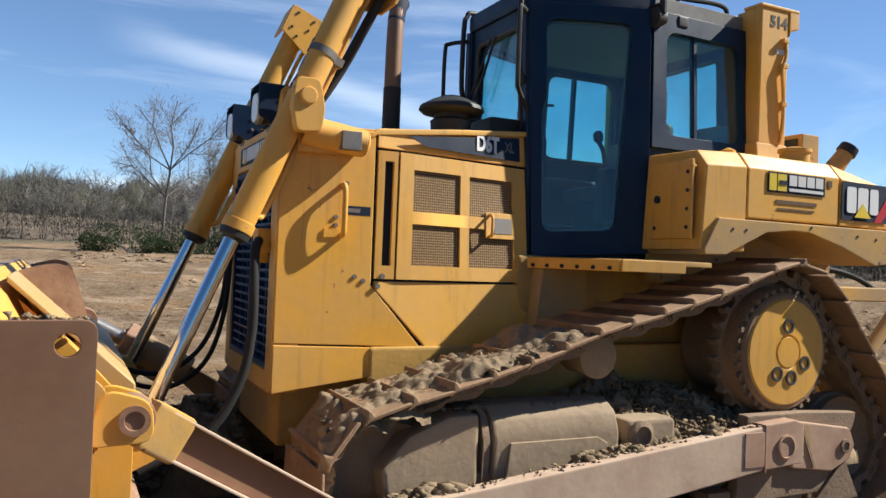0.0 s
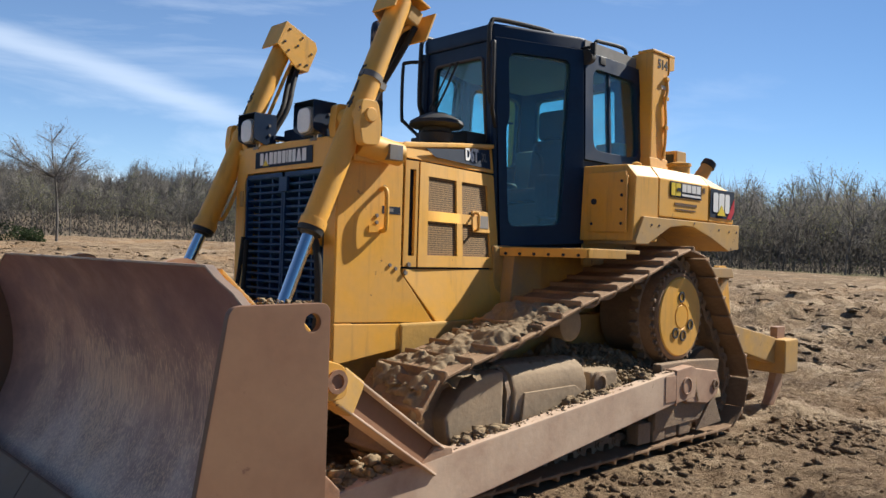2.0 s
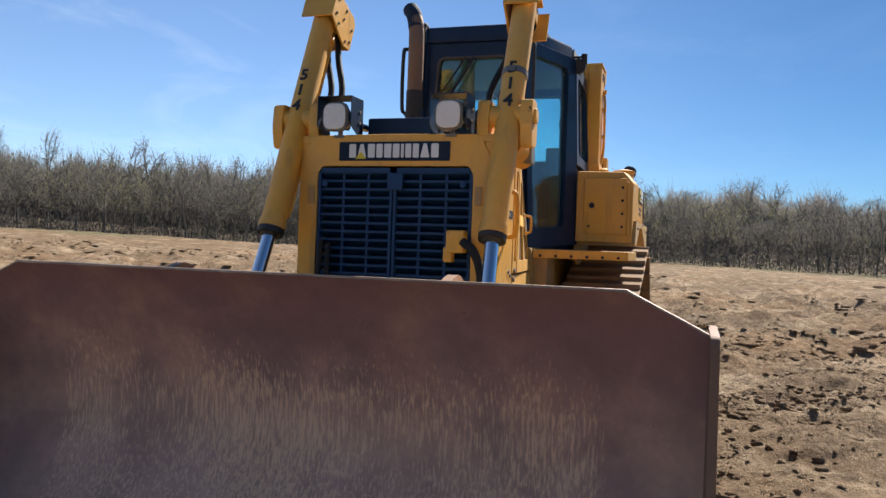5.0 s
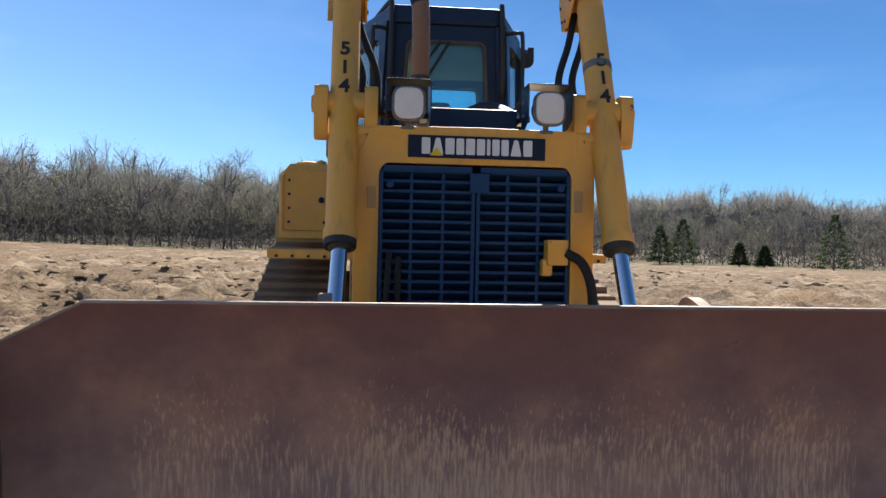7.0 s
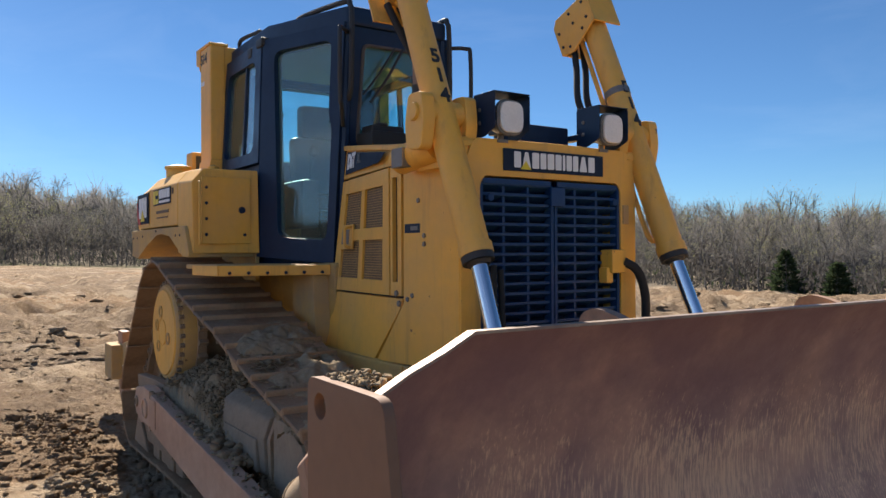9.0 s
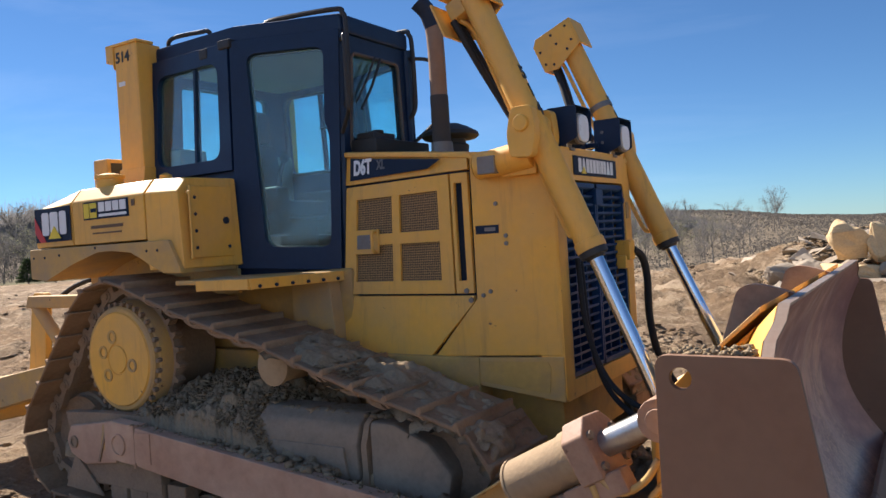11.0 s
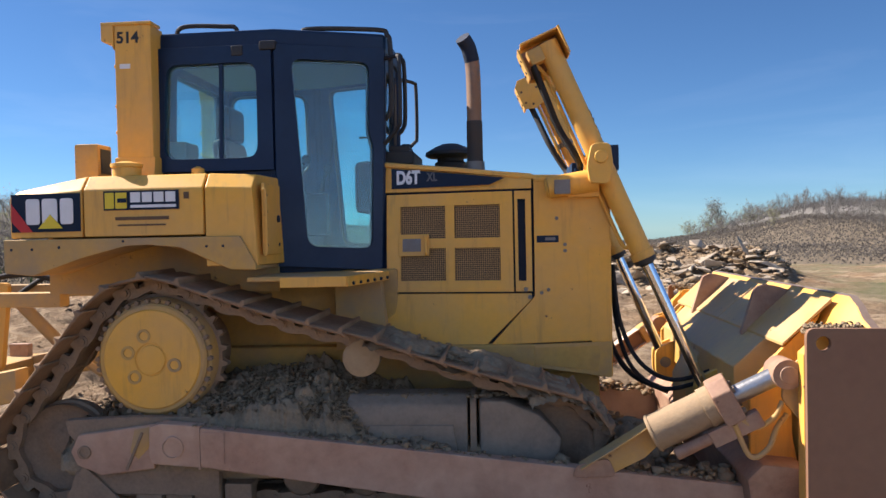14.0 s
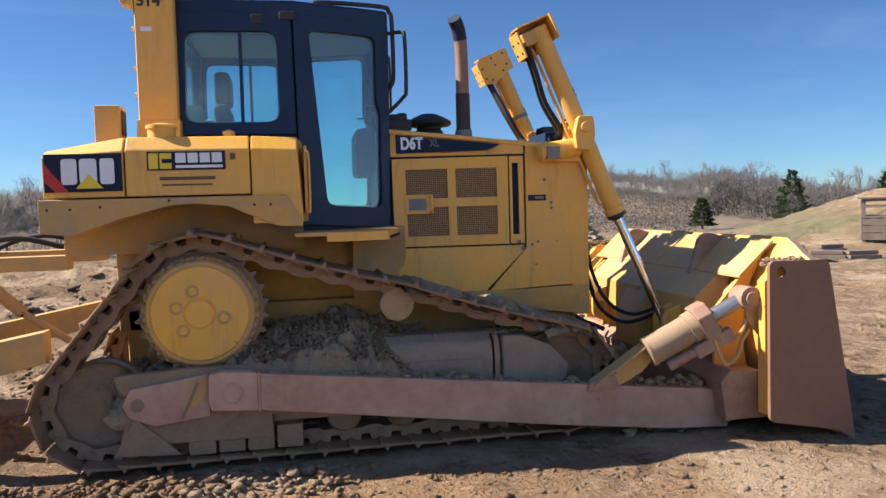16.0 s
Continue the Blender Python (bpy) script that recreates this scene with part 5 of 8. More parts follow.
def track_line():
    """The chain's line round rear idler, sprocket and front idler: a list of points (x, z), evenly spaced, with headings."""
    order = [C_REAR, C_SPROCKET, C_FRONT]
    segs = []
    tang = []
    for i in range(3):
        (x0, z0, r0), (x1, z1, r1) = order[i], order[(i + 1) % 3]
        d = math.hypot(x1 - x0, z1 - z0)
        base = math.atan2(z1 - z0, x1 - x0)
        off = math.acos((r0 - r1) / d)
        a = base + off
        tang.append(((x0 + r0 * math.cos(a), z0 + r0 * math.sin(a)), (x1 + r1 * math.cos(a), z1 + r1 * math.sin(a)), a))
    pts = []
    for i in range(3):
        (p, q, a) = tang[i]
        n = max(2, int(math.dist(p, q) / 0.01))
        sag = 0.02 if i == 1 else 0.0
        pts += [(p[0] + (q[0] - p[0]) * k / n, p[1] + (q[1] - p[1]) * k / n - sag * abs(math.sin(2 * math.pi * k / n)) * (1 if i == 1 else 0)) for k in range(n)]
        c = order[(i + 1) % 3]
        a2 = tang[(i + 1) % 3][2]
        while a2 > a:
            a2 -= 2 * math.pi
        m = max(3, int(abs(a2 - a) * c[2] / 0.01))
        pts += [(c[0] + c[2] * math.cos(a + (a2 - a) * k / m), c[1] + c[2] * math.sin(a + (a2 - a) * k / m)) for k in range(m)]
    P = np.array(pts)
    L = np.concatenate([[0], np.cumsum(np.linalg.norm(np.diff(np.vstack([P, P[:1]]), axis=0), axis=1))])
    total = L[-1]
    count = round(total / 0.203)
    res = []
    ext = np.vstack([P, P[:1]])
    for k in range(count):
        s = (k + 0.5) * total / count
        x, z = np.interp(s, L, ext[:, 0]), np.interp(s, L, ext[:, 1])
        a, b_ = (s - 0.07) % total, (s + 0.07) % total
        h = math.atan2(np.interp(b_, L, ext[:, 1]) - np.interp(a, L, ext[:, 1]), np.interp(b_, L, ext[:, 0]) - np.interp(a, L, ext[:, 0]))
        res.append((float(x), float(z), h))
    return res, total / count


LINE, PITCH = track_line()
# one shoe: a plate with a single grouser, lying in its own frame (x along the chain, z outwards)
b = B()
prism(b, [(-PITCH * .58, 0.050), (-PITCH * .56, 0.067), (PITCH * .30, 0.068), (PITCH * .35, 0.094), (PITCH * .43, 0.094), (PITCH * .47, 0.062), (PITCH * .60, 0.046), (PITCH * .58, 0.034), (PITCH * .4, 0.046)], "y", -0.28, 0.28)
shoe_ob = part("track_shoe", b, TRACK, None, bevel=0.006, segs=1)
shoe_mesh = shoe_ob.data
bpy.data.objects.remove(shoe_ob)
b = B()
for y in (-0.095, 0.095):
    prism(b, rounded([(-PITCH * .56, -0.045), (-PITCH * .2, -0.05), (PITCH * .2, -0.03), (PITCH * .5, -0.03), (PITCH * .52, 0.03), (PITCH * .3, 0.05), (PITCH * .17, 0.05), (PITCH * .13, 0.004), (-PITCH * .14, 0.004), (-PITCH * .18, 0.05), (-PITCH * .35, 0.05), (-PITCH * .56, 0.02)], 0.012, 2), "y", y - 0.024, y + 0.024)
rod(b, (-PITCH * .5, -0.126, -0.005), (-PITCH * .5, 0.126, -0.005), 0.034, 0.034, 12)
rod(b, (-PITCH * .5, -0.138, -0.005), (-PITCH * .5, 0.138, -0.005), 0.02, 0.02, 10)
link_ob = part("track_link", b, LINK, None)
link_mesh = link_ob.data
bpy.data.objects.remove(link_ob)

rng = random.Random(3)
for s in (1, -1):
    yc = s * 0.94
    b = B()
    hoops = []
    for x, z, h in LINE:
        up_x, up_z = -math.sin(h), math.cos(h)
        hoops.append([b.verts.new((x + up_x * o, yc + w, z + up_z * o)) for w, o in ((-.065, -.03), (.065, -.03), (.065, .03), (-.065, .03))])
    for i in range(len(hoops)):
        p, q = hoops[i - 1], hoops[i]
        for k in range(4):
            b.faces.new((p[k], p[(k + 1) % 4], q[(k + 1) % 4], q[k]))
    chain = dz("track_chain", b, LINK, label="steel crawler track with dusty single-grouser shoes")
    for x, z, h in LINE:
        q = Matrix.Translation((x, yc, z)) @ Matrix.Rotation(-h, 4, "Y")
        for nm, me in (("track_shoe", shoe_mesh), ("track_link", link_mesh)):
            o = new(nm, me)
            o.parent = chain
            o.matrix_local = q @ pose(0, 0, rng.uniform(-.003, .003), rng.uniform(-.4, .4), rng.uniform(-1, 1), rng.uniform(-.4, .4))
    # sprocket, final drive and its cover
    b = B()
    pts = []
    teeth = 26
    for k in range(teeth):
        for f, r in ((0.0, 0.385), (0.28, 0.385), (0.42, 0.418), (0.58, 0.418), (0.72, 0.385)):
            a = 2 * math.pi * (k + f) / teeth
            pts.append((r * math.cos(a), 1.13 + r * math.sin(a)))
    prism(b, pts, "y", yc - 0.03 + s * .04, yc + 0.03 + s * .04)
    spr = dz("sprocket", b, LINK, label="toothed drive sprocket with round yellow cover")
    b = B()
    lathe(b, [(0.30, 0.1), (0.30, 0.148), (0.292, 0.158), (0.10, 0.163), (0.096, 0.157), (0.088, 0.157), (0.084, 0.165), (0.01, 0.166)], (0, s * 0.985, 1.13), (0, s, 0), 64)
    part("final_drive_cover", b, YELLOW, spr, "scuffed yellow final drive cover", smooth=25)
    b = lathe(B(), [(0.29, 0), (0.365, 0.0), (0.365, 0.08), (0.352, 0.108), (0.335, 0.112), (0.333, 0.135), (0.32, 0.147), (0.29, 0.148)], (0, s * 0.985, 1.13), (0, s, 0), 64)
    part("cover_ring", b, YELLOW_DIRTY if s < 0 else TRACK, spr, "rusty dust-covered bolt ring", smooth=25)
    ring = [2 * math.pi * k / 34 for k in range(34)]
    bolt_heads(None, [(0.348 * math.cos(a), s * 1.09, 1.13 + 0.348 * math.sin(a)) for a in ring], (0, s, 0), 0.017, 0.03)
    part("bolt", B(), LINK, spr)
    for a in ((1.86, 2.86, 3.93, -0.23) if s < 0 else (1.6, -0.45, 4.1, 4.9)):
        rr = 0.147
        b = lathe(B(), [(0.042, 0), (0.042, 0.012), (0.028, 0.012), (0.026, 0.004), (0.008, 0.003)], (rr * math.cos(a) * s * -1, s * 1.142, 1.13 + rr * math.sin(a)), (0, s, 0), 20)
        # on the left these near-black discs paint the shade of deep holes
        part("plug", b, YELLOW_DIRTY if s < 0 else SOOT_AND_HOLE, spr)
    b = lathe(B(), [(0.30, 0), (0.30, 0.3), (0.36, 0.33)], (0, s * 0.62, 1.13), (0, s, 0), 40)
    part("final_drive_housing", b, LINK, spr)
    # idlers
    for cx, cz, r in (C_REAR, C_FRONT):
        b = lathe(B(), [(0.05, 0), (0.10, 0.01), (0.12, 0.03), (0.2, 0.045), (0.25, 0.02), (0.262, 0.0), (0.262, 0.05), (0.28, 0.055), (0.28, 0.105), (0.262, 0.11), (0.262, 0.16), (0.25, 0.14), (0.2, 0.115), (0.12, 0.13), (0.1, 0.15), (0.05, 0.16)], (cx, yc - s * .08, cz), (0, s, 0), 44)
        dz("idler_wheel", b, LINK, label="steel track idler wheel")
    # carrier roller
    b = lathe(B(), [(0.085, 0), (0.10, 0.02), (0.10, 0.2), (0.112, 0.205), (0.112, 0.235), (0.09, 0.245), (0.02, 0.248)], (1.25, s * 0.82, 1.115), (0, s, 0), 32)
    rod(b, (1.25, s * .6, 1.115), (1.25, s * .85, 1.115), .06)
    dz("carrier_roller", b, FRAME, label="dusty round carrier roller under the chain")
    # roller frame
    b = box(B(), -0.45, 2.15, s * .76, s * 1.10, 0.40, 0.60)
    prism(b, [(-0.62, 0.5), (-0.45, 0.62), (-0.2, 0.62), (-0.2, 0.4), (-0.55, 0.42)], "y", s * .76, s * 1.12)
    rf = dz("roller_frame", b, FRAME, label="mud-caked roller frame", bevel=0.02)
    b = prism(B(), [(s * y, z) for y, z in ((.82, .56), (1.125, .56), (1.135, .745), (1.10, .845), (1.02, .895), (.86, .895))], "x", 1.16, 1.88)
    # housing and covers: sunlit colour on the left, shaded colour on the right
    rec = part("recoil_housing", b, SUNLIT_HOUSING if s > 0 else SHADED_HOUSING, rf, "grey boxy recoil spring housing", bevel=0.02)
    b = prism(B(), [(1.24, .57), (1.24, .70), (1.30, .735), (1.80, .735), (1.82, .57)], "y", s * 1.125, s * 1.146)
    part("cover_plate", b, SUNLIT_HOUSING if s > 0 else SHADED_HOUSING, rec, bevel=.006)
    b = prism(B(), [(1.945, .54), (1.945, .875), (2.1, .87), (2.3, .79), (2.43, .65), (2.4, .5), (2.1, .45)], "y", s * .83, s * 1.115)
    part("idler_fork", b, SUNLIT_HOUSING if s > 0 else SHADED_HOUSING, rf, bevel=0.03)
    b = prism(B(), [(s * y, z) for y, z in ((.82, .55), (1.11, .55), (1.12, .745), (1.08, .85), (1.0, .90), (.86, .90))], "x", 1.895, 1.93)
    part("clamp_ring", b, LINK, rf)
    b = box(B(), .78, 1.1, s * .85, s * 1.12, .60, .80)
    part("frame_cover", b, SUNLIT_HOUSING if s > 0 else SHADED_HOUSING, rf, bevel=0.03)
    b = lathe(B(), [(.06, 0), (.075, .01), (.075, .04), (.05, .05), (.045, .03), (.01, .03)], (1.02, s * 1.10, .72), (0, s, 0), 18)
    part("pivot_cap", b, LINK, rf)
    b = B()
    prism(b, [(-0.52, 0.78), (-0.50, 0.70), (-.42, .60), (-0.50, 0.36), (-.35, .34), (0.42, 0.33), (.42, .52), (.36, .56), (.36, .80), (-.1, .80)], "y", s * 1.13, s * 1.20)
    part("rear_guard_plate", b, LINK, rf, "rusty guard plate", bevel=0.01)
    b = prism(B(), [(-.53, .29), (-.40, .52), (-.13, .27)], "y", s * 1.204, s * 1.222)
    part("guard_gusset", b, LINK, rf, bevel=.005)
    for k in range(4):
        x = -.1 + k * .18
        b = box(B(), x, x + .165, s * 1.08, s * (1.19 - .01 * (k % 2)), .25, .40)
        part("track_guide_guard", b, LINK, rf, bevel=0.012)
    for k in range(7):
        b = lathe(B(), [(0.06, 0), (0.10, 0.01), (0.115, 0.03), (0.115, 0.05), (0.09, 0.06), (0.09, 0.24), (0.115, 0.25), (0.115, 0.27), (0.1, 0.29), (0.06, 0.3)], (-0.28 + k * 0.385, yc - s * .15, 0.405), (0, s, 0), 20)
        part("track_roller", b, LINK, rf)
    # push arm, hung on the frame's trunnion
    arm_y = (s * 1.226, s * 1.318)
    b = prism(B(), [(0.355, 0.765), (0.355, 0.535), (2.24, 0.288), (3.06, 0.196), (3.49, 0.176), (3.49, 0.436), (2.24, 0.57)], "y", *arm_y)
    # the left arm's paler colour holds the sunlight; the right arm stays rusty
    arm = dz("push_arm", b, SUNLIT_ARM if s > 0 else RUST_ARM, label="long dusty push arm, sunlight painted into its tan" if s > 0 else "long rusty brown push arm", bevel=0.012)
    b = prism(B(), [(0.347, 0.772), (0.347, 0.53), (0.06, 0.55), (0.045, 0.60), (0.05, 0.77), (0.12, 0.788)], "y", s * 1.222, s * 1.31)
    part("trunnion_block", b, RUST_ARM, arm, bevel=0.012)
    b = lathe(B(), [(0.066, 0), (0.066, 0.010), (0.056, 0.012), (0.054, 0.002), (0.01, 0.003)], (0.19, s * 1.31, 0.648), (0, s, 0), 28)
    part("trunnion_cap", b, RUST_ARM, arm)
    b = rod(B(), (0.19, s * 1.1, .648), (0.19, s * 1.25, .648), .1)
    part("trunnion_pin", b, LINK, arm)
    part("weld_seam", box(B(), 0.345, 0.357, s * 1.224, s * 1.324, .525, .775), RUST_ARM, arm, bevel=.003)
    part("cap_plate", box(B(), 0.36, 0.50, s * 1.318, s * 1.324, .56, .74), RUST_ARM, arm, bevel=.002)
    # worn rear end of the roller frame, with a patch of old paint
    b = prism(B(), [(-.47, .60), (-.42, .70), (.045, .765), (.045, .50), (-.28, .46), (-.43, .52)], "y", s * 1.20, s * 1.235)
    part("frame_heel", b, RUST_ARM, rf, "rust-brown rear end of the roller frame", bevel=.012)
    b = prism(B(), [(-.10, .60), (-.07, .735), (.035, .752), (.03, .68), (.01, .62), (-.05, .56)], "y", s * 1.235, s * 1.237)
    part("yellow_patch", b, YELLOW_DIRTY, rf)
    b = lathe(B(), [(.04, 0), (.04, .012), (.025, .014), (.025, .005), (.005, .005)], (-.38, s * 1.235, .60), (0, s, 0), 18)
    part("heel_pin", b, LINK, rf)
    b = prism(B(), [(-.13, .50), (-.03, .72), (-.015, .715), (-.115, .495)], "y", s * 1.235, s * 1.244)
    part("weld_bead", b, LINK, rf)

# tilt cylinder on the right, brace on the left
b = prism(B(), [(2.50, 0.525), (2.51, 0.545), (2.92, 0.80), (2.97, 0.71), (2.86, 0.60), (2.66, 0.50)], "y", -1.318, -1.282)
prism(b, [(2.505, 0.54), (2.505, 0.552), (2.92, 0.812), (2.92, 0.798)], "y", -1.37, -1.24)
tilt = dz("tilt_cylinder", b, YELLOW_DIRTY, label="tilt cylinder between push arm and blade", bevel=0.010)
part("lug_plate", prism(B(), rounded([(2.46, .49), (2.48, .56), (2.66, .60), (2.70, .50)], .03, 3), "y", -1.335, -1.318), RUST, tilt, bevel=.004)
q0, q1 = Vector((2.89, -1.34, 0.735)), Vector((3.53, -1.44, 1.075))
qa = (q1 - q0).normalized()
part("barrel", rod(rod(rod(B(), q0, q0 + qa * .37, .100, .100, 28), q0 + qa * .005, q0 + qa * .02, .106, .106, 28), q0 + qa * .31, q0 + qa * .385, .110, .110, 28), DUSTY, tilt, "dusty brown cylinder barrel", bevel=.004)
qm = Matrix.Translation(q0 + qa * .425) @ qa.to_track_quat("X", "Z").to_matrix().to_4x4()
b = prism(B(), [(-.115, -.11), (.115, -.11), (.125, .06), (.06, .125), (-.06, .125), (-.125, .06)], "x", -.055, .055, qm)
part("gland_block", b, RUST, tilt, "rusty brown end block", bevel=.010)
bolt_heads(None, [qm @ Vector((.055, y, z)) for y, z in ((-.08, -.07), (.08, -.07), (-.08, .05), (.08, .05))], qa, .018, .016)
part("bolt", B(), LINK, tilt)
b = box(B(), -.16, .12, -.10, -.02, -.185, -.095, qm)
rod(b, qm @ Vector((-.36, -.06, -.135)), qm @ Vector((-.14, -.06, -.135)), .035, .03, 14)
part("valve_block", b, RUST, tilt, bevel=.012)
part("piston_rod", rod(B(), q0 + qa * .47, q1, .05, .05, 20), WORN_CHROME, tilt, "worn grey piston rod")
part("rod_eye", rod(rod(B(), (3.55, -1.52, 1.085), (3.55, -1.36, 1.085), .078, .078, 20), (3.55, -1.535, 1.085), (3.55, -1.345, 1.085), .045, .045, 16), RUST, tilt, bevel=.004)
b = pipe(B(), [q0 + qa * .45 + Vector((0, -.1, -.05)), (3.38, -1.50, .81), (3.48, -1.50, .86), (3.53, -1.48, .94)], .014)
part("hydraulic_hose", b, YELLOW_DIRTY, tilt, "dusty tan hose")
b = pipe(B(), [q0 + qa * .45 + Vector((0, -.1, -.12)), (3.36, -1.50, .66), (3.45, -1.50, .70), (3.50, -1.48, .80), (3.56, -1.46, .87)], .014)
part("hydraulic_hose", b, YELLOW_DIRTY, tilt, "dusty tan hose")
p0, p1 = Vector((2.66, 1.275, 0.50)), Vector((3.465, 1.46, 1.005))
pa = (p1 - p0).normalized()
mm = Matrix.Translation(p0) @ pa.to_track_quat("X", "Z").to_matrix().to_4x4()
b = box(B(), 0, (p1 - p0).length - .10, -.012, .012, -.063, .063, mm)
brace = dz("blade_brace", b, END, label="straight brown brace between push arm and blade", bevel=.004)
# flanges paler than the web: their lit edges are painted in
for z0, z1 in ((-.075, -.063), (.063, .075)):
    part("flange", box(B(), 0, (p1 - p0).length - .10, -.05, .05, z0, z1, mm), SUNLIT_ARM, brace, "brace flange in painted sunlit tan", bevel=.004)
part("brace_head", box(B(), (p1 - p0).length - .20, (p1 - p0).length - .04, -.052, .052, -.085, .085, mm), YELLOW_DIRTY, brace, bevel=.02)
b = rod(B(), p1 + Vector((0, -.09, 0)), p1 + Vector((0, .06, 0)), .07, .07, 24)
rod(b, p1 + Vector((0, .06, 0)), p1 + Vector((0, .07, 0)), .06, .055, 20)
part("brace_pin", b, RUST, brace, bevel=.006)
b = prism(B(), [(2.54, .44), (2.56, .56), (2.68, .58), (2.82, .48), (2.74, .42)], "y", 1.226, 1.316)
part("brace_lug", b, RUST, brace, bevel=.01)
for d in (-.075, .062):
    b = prism(B(), rounded([(3.40, .93), (3.41, 1.065), (3.56, 1.11), (3.62, .92)], .05, 4), "y", p1.y + d - .014, p1.y + d + .014)
    part("end_lug", b, YELLOW, brace, bevel=.006)
b = lathe(B(), [(.05, 0), (.05, .018), (.032, .018), (.03, .008), (.008, .008)], p1 + Vector((0, .07, 0)), (0, 1, 0), 20)
part("pin_ring", b, RUST, brace)

# ---------- blade ----------
def mold(v):
    """The blade's hollow section: x and z for v from the foot (0) to the top (1)."""
    z = 0.15 + 1.318 * v
    x = 3.735 + 0.9 * (v - 0.52) ** 2 * (1.55 if v < 0.52 else 1.0) + (0.02 if v > .95 else 0)
    return x, z


def blade_section(y):
    """How far the plate is set forward and how high it reaches at this place across."""
    a = abs(y)
    fwd = 0.0 if a < 1.345 else (a - 1.345) * 0.32
    top = 1.0 if a < 1.345 else 1.0 - (a - 1.345) / 0.295 * 0.112
    return fwd, top


b = B()
cols = []
ys = [-1.635, -1.54, -1.44, -1.345] + [-1.345 + 2.69 * k / 16 for k in range(1, 16)] + [1.345, 1.44, 1.54, 1.635]
for y in ys:
    fwd, top = blade_section(y)
    col = []
    for k in range(19):
        x, z = mold(k / 18 * top)
        col.append((b.verts.new((x + fwd, y, z)), b.verts.new((x + fwd - 0.03, y, z))))
    cols.append(col)
for p, q in zip(cols, cols[1:]):
    for k in range(18):
        for i in (0, 1):
            b.faces.new((p[k][i], p[k + 1][i], q[k + 1][i], q[k][i]))
    b.faces.new((p[18][0], p[18][1], q[18][1], q[18][0]))
    b.faces.new((p[0][0], p[0][1], q[0][1], q[0][0]))
for c in (cols[0], cols[-1]):
    for k in range(18):
        b.faces.new((c[k][0], c[k][1], c[k + 1][1], c[k + 1][0]))
blade = dz("blade_moldboard", b, MOLD, label="wide hollow brown dozer blade, scoured by soil", smooth=24)
# yellow back of the plate
b = B()
skin = []
for y in ys:
    fwd, top = blade_section(y)
    skin.append([b.verts.new((mold(k / 18 * top)[0] + fwd - (.034 if j == 0 else .038), y, mold(k / 18 * top)[1] - .001)) for j in (0, 1) for k in range(19)])
for p, q in zip(skin, skin[1:]):
    for k in range(18):
        b.faces.new((p[k], p[k + 1], q[k + 1], q[k]))
        b.faces.new((p[19 + k], p[20 + k], q[20 + k], q[19 + k]))
part("back_plate", b, YELLOW, blade, "yellow painted back of the blade")
# top lip: its bright colour paints the thin sunlit highlight
b = B()
for p, q in zip(ys, ys[1:]):
    pp = []
    for y in (p, q):
        fwd, top = blade_section(y)
        x, z = mold(top)
        pp.append([Vector((x + fwd + dx, y, z + dz_)) for dx, dz_ in ((-0.034, -0.004), (0.003, -0.004), (0.003, 0.005), (-0.034, 0.005))])
    vs = [[b.verts.new(v) for v in r_] for r_ in pp]
    for k in range(4):
        b.faces.new((vs[0][k], vs[0][(k + 1) % 4], vs[1][(k + 1) % 4], vs[1][k]))
part("top_lip", b, SUNLIT_EDGE, blade, "top edge with a painted sunlit highlight")
b = B()
for k in range(5):
    y0 = -1.63 + 0.652 * k
    prism(b, [(4.05, 0.33), (4.075, 0.33), (4.195, 0.125), (4.16, 0.125)], "y", y0 + 0.004, y0 + 0.648)
part("cutting_edge", b, END, blade, "worn bolted cutting edge", bevel=0.004)
for s in (1, -1):
    b = B()
    outer = rounded([(3.59, 0.29), (4.08, 0.20), (4.22, 0.115), (4.19, 0.30), (4.02, 1.335), (3.59, 1.34)], 0.045, 4)
    hole = [(3.672 + 0.036 * math.cos(a), 1.264 + 0.036 * math.sin(a)) for a in [2 * math.pi * k / 20 for k in range(20)]]
    ring_plate(b, outer, hole, lambda x, z, k: Vector((x, s * (1.657 - 0.032 * k), z)))
    part("end_plate", b, END, blade, "flat rusty end plate with a round hole", bevel=0.003)
    # yellow back of the wing
    b = prism(B(), [(3.60, .32), (3.60, 1.20), (3.70, 1.30), (3.78, 1.30), (3.69, .8), (3.85, .32)], "y", s * 1.50, s * 1.585)
    part("wing_rib", b, YELLOW, blade, bevel=.006)
# yellow back structure
back = []
b = B()
prism(b, [(3.42, 1.04), (3.42, 0.80), (3.655, 0.70), (3.66, 0.95), (3.70, 1.16), (3.69, 1.21), (3.60, 1.205)], "y", -1.0, 1.0)
part("upper_beam", b, BLADE_BACK, blade, "yellow box beam across the blade's back", bevel=.01)
b = B()
prism(b, [(3.40, 0.26), (3.36, 0.52), (3.44, 0.60), (3.67, 0.58), (3.84, 0.26)], "y", -1.45, 1.45)
part("lower_beam", b, RUST, blade, bevel=.01)
for y in (-1.22, -0.80, -0.62, -0.2, 0.2, 0.62, 0.80, 1.22):
    b = prism(B(), [(3.44, 0.5), (3.44, 0.98), (3.60, 1.16), (3.70, 1.26), (3.83, 1.38), (3.715, 1.16), (3.665, .9), (3.665, .7), (3.70, .5)], "y", y - .018, y + .018)
    part("gusset", b, YELLOW, blade, bevel=.004)
